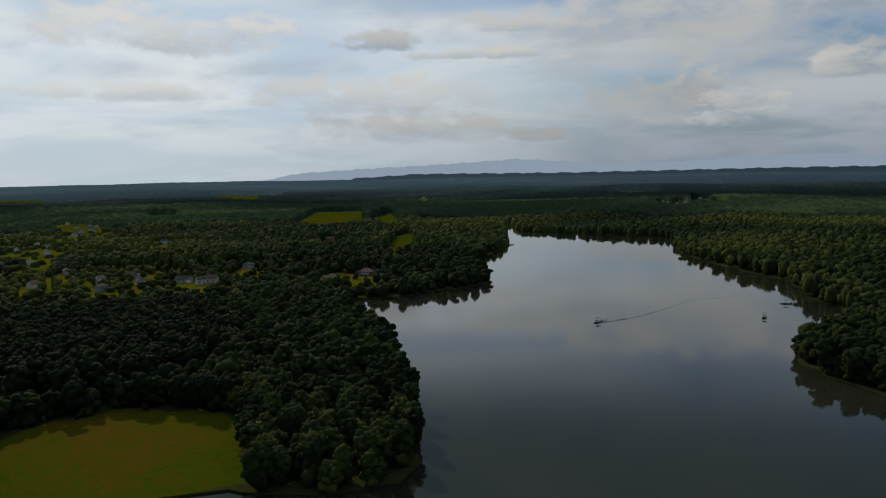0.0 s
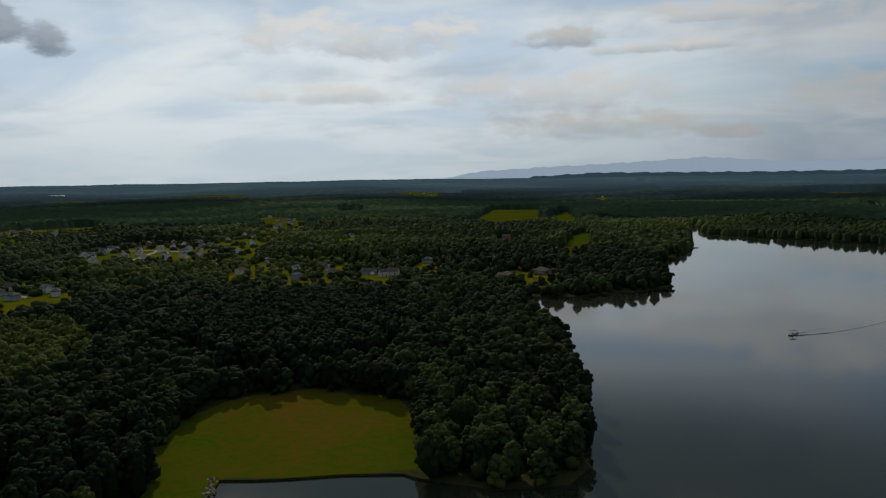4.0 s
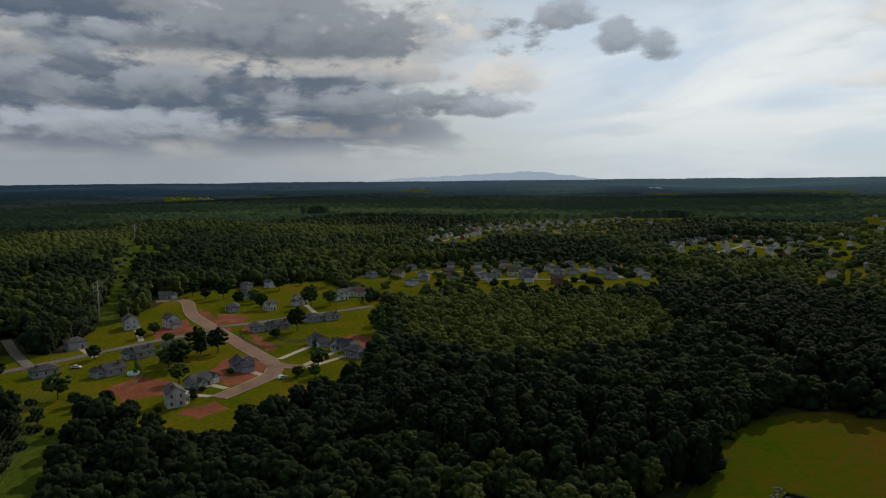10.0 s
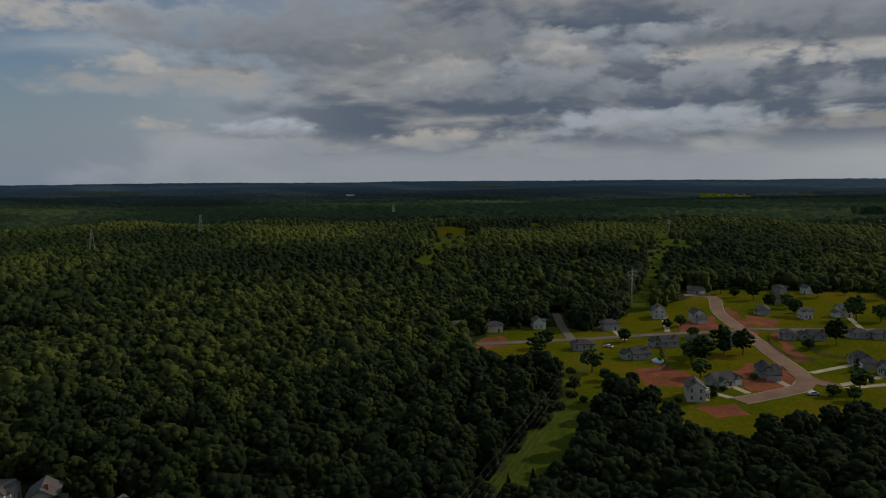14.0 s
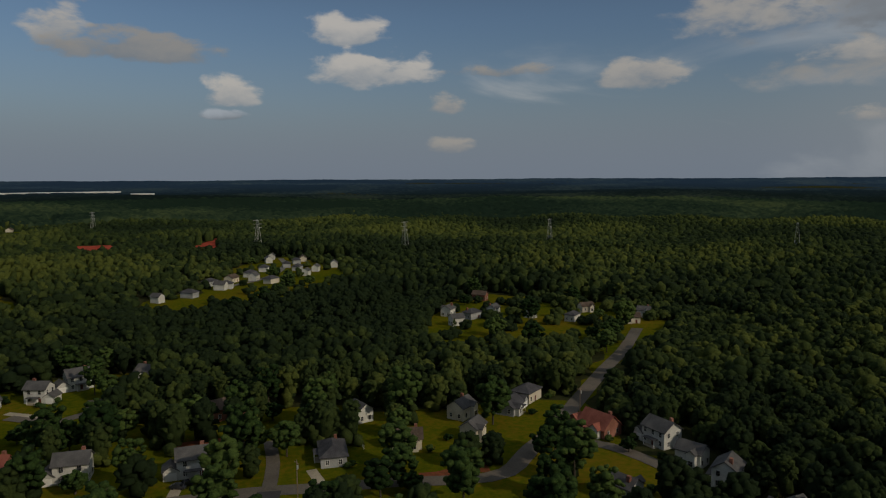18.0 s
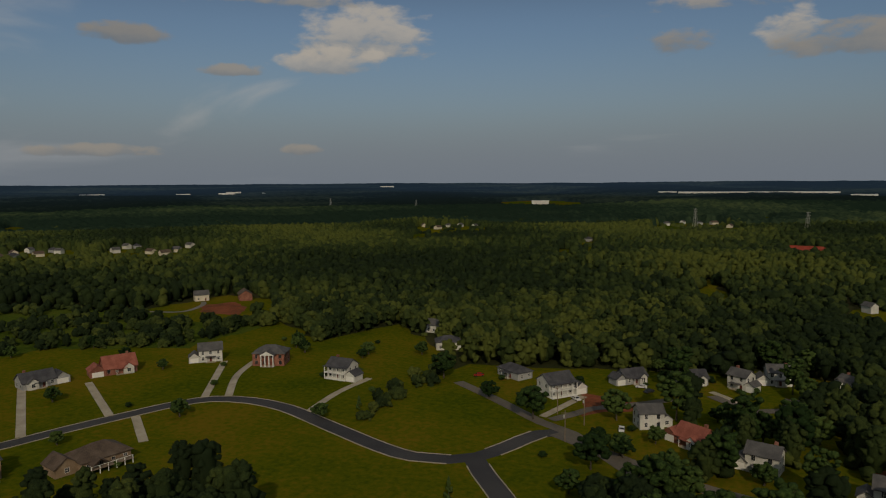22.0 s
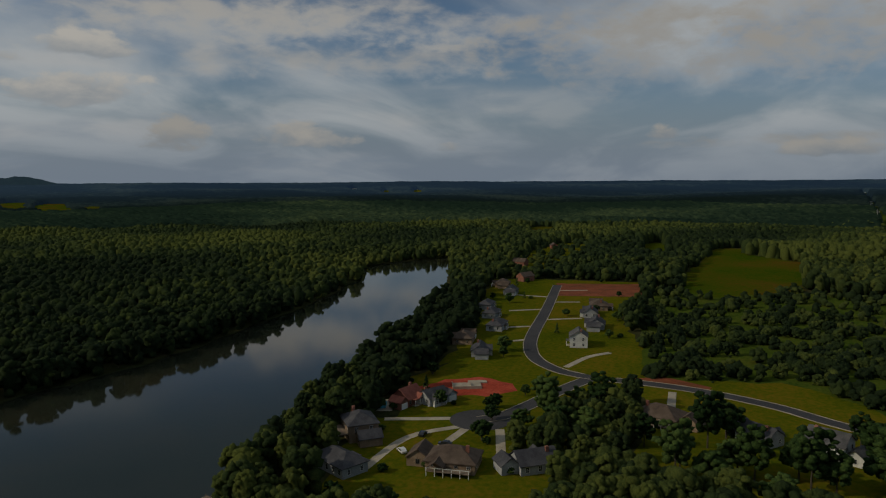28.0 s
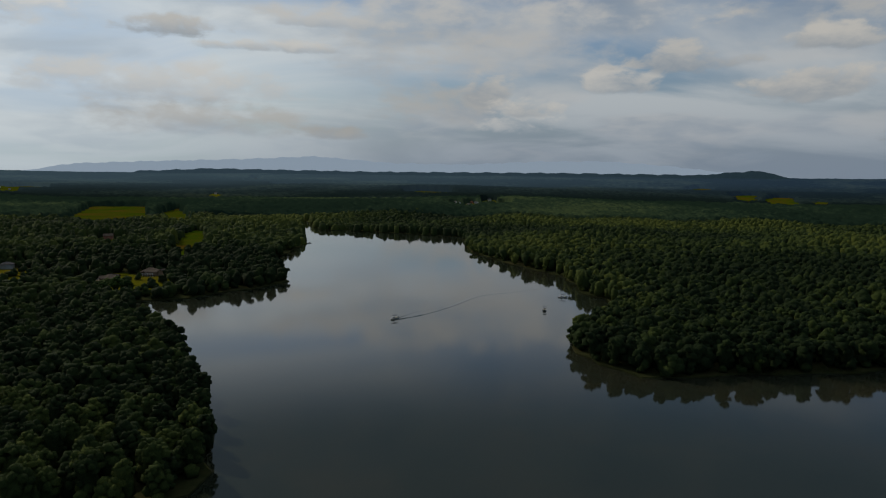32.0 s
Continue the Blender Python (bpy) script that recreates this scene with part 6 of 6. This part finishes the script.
def crowns(name, x, y, radius, height, level, rnd, mat, tint, label):
    """Trees as heaps of leaf clumps: a core that reaches down to the ground and smaller clumps laid evenly over its dome."""
    clumps = (2, 10, 26, 1)[level]
    n = len(x)
    ground_z = rise(np.hypot(x, y))
    vertical = np.minimum(radius * 1.2, height * 0.45)
    vs, ts, fs, count = [], [], [], 0
    for c in range(clumps):
        v, f = CAP if level == 3 else ICO[0] if c == 0 else DOME
        k = len(v)
        q = v[None] * rnd.uniform(0.60, 1.32, (n, k))[:, :, None]
        if c == 0:
            size = radius * (0.84 if clumps > 1 else 1.0)
            z0 = height - vertical * (1.2 if clumps > 1 else 1.0)
            z = np.where(q[:, :, 2] > 0, q[:, :, 2] * vertical[:, None], np.maximum(q[:, :, 2] * 1.35, -1.02) * z0[:, None]) + z0[:, None]
            px, py = x[:, None] + q[:, :, 0] * size[:, None], y[:, None] + q[:, :, 1] * size[:, None]
            shade = np.zeros(n)
        else:
            if clumps > 2:
                up_share = 1.0 - 1.55 * (c - 0.5) / (clumps - 1)
                e = np.arcsin(np.clip(up_share + rnd.uniform(-0.12, 0.12, n), -0.8, 1.0))
                size = radius * (1.7 / math.sqrt(clumps)) * rnd.uniform(0.72, 1.25, n)
            else:
                e = rnd.uniform(0.2, 1.35, n)
                size = radius * rnd.uniform(0.5, 0.75, n)
            a = c * 2.39996 + rnd.uniform(-0.4, 0.4, n) + x * 1.7
            out = radius * 0.76 * np.cos(e)
            cz = height - vertical - 0.1 * radius + np.where(e > 0, np.sin(e) * vertical * 0.82, np.sin(e) * height * 0.55)
            px = (x + np.cos(a) * out)[:, None] + q[:, :, 0] * size[:, None]
            py = (y + np.sin(a) * out)[:, None] + q[:, :, 1] * size[:, None]
            z = cz[:, None] + q[:, :, 2] * (size * 0.9)[:, None]
            shade = rnd.uniform(-0.06, 0.06, n)
        vs.append(np.stack([px, py, z + ground_z[:, None]], -1).reshape(-1, 3))
        ts.append(np.repeat(tint + shade, k))
        fs.append((f[None] + (np.arange(n) * k)[:, None, None]).reshape(-1, 3) + count)
        count += n * k
    ob = from_arrays(name, np.concatenate(vs), np.concatenate(fs), mat, np.clip(np.concatenate(ts), 0, 1), True)
    return tagged(ob, label, "woods", kind="stuff")


wood_rnd = np.random.RandomState(5)


def big_tint(x, y):
    return 0.5 + 0.25 * np.sin(x * 0.011 + 1.3 * np.sin(y * 0.007)) + 0.2 * np.sin(y * 0.017 + x * 0.005)


def swells(x, y):
    """Low ridges and hollows of the wooded land, from -1 to 1."""
    return 0.55 * np.sin(x * 0.0125 + 1.9 * np.sin(y * 0.0061 + 0.7)) * np.cos(y * 0.0107 + 1.3 * np.sin(x * 0.0049)) + 0.45 * np.sin(0.021 * x - 0.017 * y + 1.1 * np.sin(x * 0.009 + y * 0.006))


for r0, r1, step, level in ((60, 150, 7.0, 0), (150, 280, 6.7, 2), (280, 480, 6.6, 1), (480, 820, 8.2, 0), (820, 1400, 9.2, 3)):
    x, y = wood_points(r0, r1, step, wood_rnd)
    patchy = inside(SCRUB_EAST, x, y) | inside(SCRUB_EAST_B, x, y) | inside(SCRUB_SOUTH, x, y)
    gaps = np.sin(x * 0.11 + 2 * np.sin(y * 0.05)) * np.sin(y * 0.13 + 1.5 * np.sin(x * 0.043)) + wood_rnd.uniform(-0.5, 0.5, len(x)) > 0.10
    x, y = x[~(patchy & gaps)], y[~(patchy & gaps)]
    young = inside(WOOD_YOUNG, x, y)
    pine = inside(WOOD_PINE, x, y) | inside(WOOD_PINE_B, x, y)
    radius = wood_rnd.uniform(0.42, 0.68, len(x)) * step * np.where(wood_rnd.rand(len(x)) < 0.12, 1.25, 1.0)
    spread = np.clip((np.hypot(x, y) - 420) / 500, 0, 1)
    height = wood_rnd.uniform(8.5, 14.5, len(x)) * (1 - 0.3 * spread) + 3.0 * spread + (1.5 + 5.0 * spread) * swells(x, y)
    height[pine] = wood_rnd.uniform(14.5, 17.0, pine.sum())
    radius[pine] *= 0.8
    scrub = inside(SCRUB_EAST, x, y) | inside(SCRUB_EAST_B, x, y) | inside(SCRUB_SOUTH, x, y)
    height[scrub] = wood_rnd.uniform(3.5, 7.5, scrub.sum())
    radius[scrub] *= wood_rnd.uniform(0.5, 0.95, scrub.sum())
    height[young] = wood_rnd.uniform(6, 10, young.sum())
    radius[young] *= 0.75
    low = inside(BRUSH, x, y)
    height[low] = wood_rnd.uniform(2.5, 5.5, low.sum())
    radius[low] *= 0.7
    tall = inside(CLUMP_A, x, y)
    height[tall] = wood_rnd.uniform(13, 22, tall.sum())
    radius[tall] *= wood_rnd.uniform(0.65, 1.05, tall.sum())
    short = inside(CLUMP_D, x, y)
    height[short] = wood_rnd.uniform(7, 11, short.sum())
    # lower trees between the suburb's houses
    for hx, hy, _ in HOUSES_NORTHWEST + HOUSES_SUBURB + HOUSES_SOUTH_FAR + HOUSES_LAKE + HOUSES_STREET:
        reach = math.hypot(hx, hy)
        k = np.hypot(x - hx * 0.94, y - hy * 0.94) < 60
        height[k] = np.minimum(height[k], wood_rnd.uniform(5, 8.5, k.sum()))
    for o in YARDS + [GREEN_WEST_LANE, GREEN_FAR_WEST, LAWN_SOUTH_FAR, LAWN_SOUTH_LANE, GREEN_FAR_EAST] + SUBURBS:
        k = inside(o, x, y)
        height[k] = np.minimum(height[k], wood_rnd.uniform(4, 7.5, k.sum()))
    for o in (CORRIDOR_WEST, CORRIDOR_EAST):
        k = inside(o, x, y)
        height[k] = wood_rnd.uniform(1.2, 3.2, k.sum())
        radius[k] *= 0.55
    # tone varies by tree; ridges and farther woods are also coloured brighter as if sunlit
    tint = np.clip(0.14 + 0.50 * big_tint(x, y) + 0.12 * swells(x, y) + wood_rnd.uniform(-0.18, 0.20, len(x)) * (1 - 0.35 * spread) + 0.12 * spread, 0, 1)
    tint[pine] = wood_rnd.uniform(0.0, 0.2, pine.sum())
    tint[scrub] = wood_rnd.uniform(0.15, 0.65, scrub.sum())
    tint[young] = wood_rnd.uniform(0.7, 1.0, young.sum())
    crowns("woods", x, y, radius, height, level, wood_rnd, LEAF, tint, "dense mixed green woodland of rounded crowns")
    if level < 3 and 100 < r0 < 800:
        # bushes and low boughs where the woods end
        size = step * 1.15
        cells = set(zip(np.floor(x / size).astype(int).tolist(), np.floor(y / size).astype(int).tolist()))
        reach = np.hypot(x, y)
        edge = np.zeros(len(x), bool)
        for ahead in (1.3, 2.2):
            fx, fy = x * (1 - ahead * size / reach), y * (1 - ahead * size / reach)
            edge |= np.array([(int(math.floor(a / size)), int(math.floor(b / size))) not in cells for a, b in zip(fx, fy)], bool) if len(x) else edge
        for low, high, forward in ((0.30, 0.52, 1.6), (0.16, 0.30, 2.6)):
            k = edge & (wood_rnd.rand(len(x)) < 0.6)
            near = 1 - forward / reach[k]
            side = wood_rnd.uniform(-2.4, 2.4, k.sum())
            bx, by = x[k] * near - y[k] / reach[k] * side, y[k] * near + x[k] / reach[k] * side
            ok = ~inside(LAKE, bx, by)
            for hx, hy in HXY:
                ok &= np.hypot(bx - hx, by - hy) > 8
            tall_b = height[k][ok] * wood_rnd.uniform(low, high, ok.sum())
            crowns("undergrowth", bx[ok], by[ok], np.minimum(radius[k][ok] * wood_rnd.uniform(0.6, 1.0, ok.sum()), tall_b * 0.8), tall_b, 0, wood_rnd, LEAF, np.clip(tint[k][ok] + 0.1, 0, 1), "leafy undergrowth along the edge of the woods")
    if level in (1, 2):
        # trunks, seen along the edges of the woods
        k = np.arange(len(x))
        h = height * 0.6
        ring = np.array([(math.cos(a), math.sin(a)) for a in (0, 2.09, 4.19)])
        tv = np.zeros((len(x), 6, 3))
        for j in range(3):
            tv[:, j] = np.stack([x + ring[j, 0] * 0.22, y + ring[j, 1] * 0.22, np.full(len(x), -0.3)], 1)
            tv[:, j + 3] = np.stack([x + ring[j, 0] * 0.12, y + ring[j, 1] * 0.12, h], 1)
        tf = np.array([(0, 1, 4, 3), (1, 2, 5, 4), (2, 0, 3, 5)])[None] + (k * 6)[:, None, None]
        tagged(from_arrays("wood_trunks", tv.reshape(-1, 3), tf.reshape(-1, 4), BARK), "grey trunks of the woodland trees", "woods", kind="stuff")

# the far canopy runs on as one uneven sheet, and the plain beyond it to the horizon
na = 1500
radii = [1330.0]
while radii[-1] < 4950:
    radii.append(radii[-1] + 7.0 * (radii[-1] / 1330) ** 1.5)
radii = np.array(radii)
ang = np.arange(na) * math.tau / na
rr, aa = np.meshgrid(radii, ang, indexing="ij")
rr = rr + wood_rnd.uniform(-0.35, 0.35, rr.shape) * 6 * (rr / 1330) ** 1.5
cx, cy = rr * np.cos(aa), rr * np.sin(aa)
open_land = np.zeros(cx.shape, bool)
for o in CLEAR + [LAKE]:
    far = max(math.hypot(*p) for p in o)
    if far > 1300:
        open_land |= inside(o, cx, cy)
swell = 5 * np.sin(cx * 0.0031 + 1.7 * np.sin(cy * 0.0019)) + 4 * np.sin(cy * 0.0047 + cx * 0.0013) + 2.5 * np.sin(cx * 0.0089 + cy * 0.0041 + 1.4 * np.sin(cy * 0.0052))
cz = rise(rr) + 12 + 6 * swells(cx, cy) * np.clip((2200 - rr) / 800, 0.25, 1) + swell * np.clip((rr - 1400) / 500, 0, 1) * np.clip((5200 - rr) / 1200, 0.35, 1) + wood_rnd.uniform(-4.6, 4.6, rr.shape) * np.clip((4400 - rr) / 2200, 0.25, 1)
tilt = 5 - 14 * np.cos(np.arctan2(-cx, cy) - radians(135))
cz = cz + tilt * np.clip((rr - 1400) / 3500, 0, 1) ** 2
cz = np.where(open_land, rise(rr) - 6.0, cz)
cz[0] = -3
ct = np.clip(0.20 + 0.34 * (0.5 + 0.5 * np.sin(cx * 0.0045 + 2 * np.sin(cy * 0.0031))) + 0.16 * swells(cx * 0.6, cy * 0.6) + wood_rnd.uniform(-0.16, 0.16, rr.shape), 0, 1)
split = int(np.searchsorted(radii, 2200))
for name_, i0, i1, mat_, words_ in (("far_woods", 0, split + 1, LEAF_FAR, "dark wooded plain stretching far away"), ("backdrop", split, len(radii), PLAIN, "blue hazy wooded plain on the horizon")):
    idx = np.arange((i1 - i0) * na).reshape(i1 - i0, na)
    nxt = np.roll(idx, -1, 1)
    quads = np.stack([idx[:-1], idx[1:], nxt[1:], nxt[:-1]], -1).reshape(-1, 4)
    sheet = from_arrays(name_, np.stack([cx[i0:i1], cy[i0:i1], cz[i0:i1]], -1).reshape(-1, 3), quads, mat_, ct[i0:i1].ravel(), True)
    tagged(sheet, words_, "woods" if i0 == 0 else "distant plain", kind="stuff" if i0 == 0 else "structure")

# ---- distant buildings ----
far_rnd = random.Random(31)
FAR_SHEDS = [
    (226, -3137, 595, 54, 9.0, 4),
    (-143, -2919, 83, 36, 7.0, 357),
    (590, -3217, 78, 35, 6.2, 10),
    (2931, -2105, 103, 42, 6.9, 54),
    (2604, -2336, 60, 30, 7.0, 48),
    (2484, -2490, 74, 36, 7.5, 44),
    (2312, -2592, 66, 31, 8.3, 41),
    (2204, -2956, 70, 33, 7.1, 36),
    (2361, -3714, 84, 37, 8.4, 32),
    (3176, -1908, 43, 25, 7.1, 59),
    (817, -2228, 56, 28, 4.6, 20),
    (3639, 1799, 77, 34, 9.7, 116),
    (-2657, -886, 33, 21, 5.3, 288),
    (4301, 809, 62, 30, 8.4, 100),
    (-2382, 2525, 115, 46, 8.3, 223),
    (2553, -2604, 69, 32, 8.7, 44),
]
for x, y, w, d, h, yaw in FAR_SHEDS:
    z = float(rise(math.hypot(x, y))) + 6
    shed = tagged(anchor("warehouse", x, y, z, yaw), "long white flat-roofed building far off in the woods", "building", "distant buildings")
    part("wall", boxed(-w / 2, w / 2, -d / 2, d / 2, -8, h), WHITE, shed)
    part("roof", boxed(-w / 2 - 0.5, w / 2 + 0.5, -d / 2 - 0.5, d / 2 + 0.5, h, h + 1.0), TRIM, shed)

# ---- mountains beyond the plain ----
def ridge(name, knots, base, seed, mat, radius, label):
    rnd = random.Random(seed)
    yaws = np.arange(knots[0][0], knots[-1][0] + 0.01, 0.2)
    el = np.interp(yaws, [k[0] for k in knots], [k[1] for k in knots])
    bm = bmesh.new()
    rows = []
    for a, e in zip(yaws, el):
        fade = min(1.0, (a - yaws[0]) / 3, (yaws[-1] - a) / 3)
        e = base + (e - base) * max(0.0, fade) + 0.03 * fade * (math.sin(a * 3.1) + math.sin(a * 7.3 + 1) * 0.6 + rnd.uniform(-0.4, 0.4))
        w = bearing(a)
        foot = EYE[2] + radius * math.tan(radians(base))
        top = EYE[2] + radius * math.tan(radians(e))
        rows.append((bm.verts.new((w.x * (radius - 60), w.y * (radius - 60), foot - 40)), bm.verts.new((w.x * radius, w.y * radius, top)), bm.verts.new((w.x * (radius + 25), w.y * (radius + 25), foot - 40))))
    for a, b in zip(rows, rows[1:]):
        for k in (0, 1):
            bm.faces.new((a[k], b[k], b[k + 1], a[k + 1]))
    bm.faces.new(rows[0])
    bm.faces.new(rows[-1][::-1])
    bmesh.ops.recalc_face_normals(bm, faces=bm.faces)
    tagged(finish(name, bm, mat), label, "mountains", kind="structure")


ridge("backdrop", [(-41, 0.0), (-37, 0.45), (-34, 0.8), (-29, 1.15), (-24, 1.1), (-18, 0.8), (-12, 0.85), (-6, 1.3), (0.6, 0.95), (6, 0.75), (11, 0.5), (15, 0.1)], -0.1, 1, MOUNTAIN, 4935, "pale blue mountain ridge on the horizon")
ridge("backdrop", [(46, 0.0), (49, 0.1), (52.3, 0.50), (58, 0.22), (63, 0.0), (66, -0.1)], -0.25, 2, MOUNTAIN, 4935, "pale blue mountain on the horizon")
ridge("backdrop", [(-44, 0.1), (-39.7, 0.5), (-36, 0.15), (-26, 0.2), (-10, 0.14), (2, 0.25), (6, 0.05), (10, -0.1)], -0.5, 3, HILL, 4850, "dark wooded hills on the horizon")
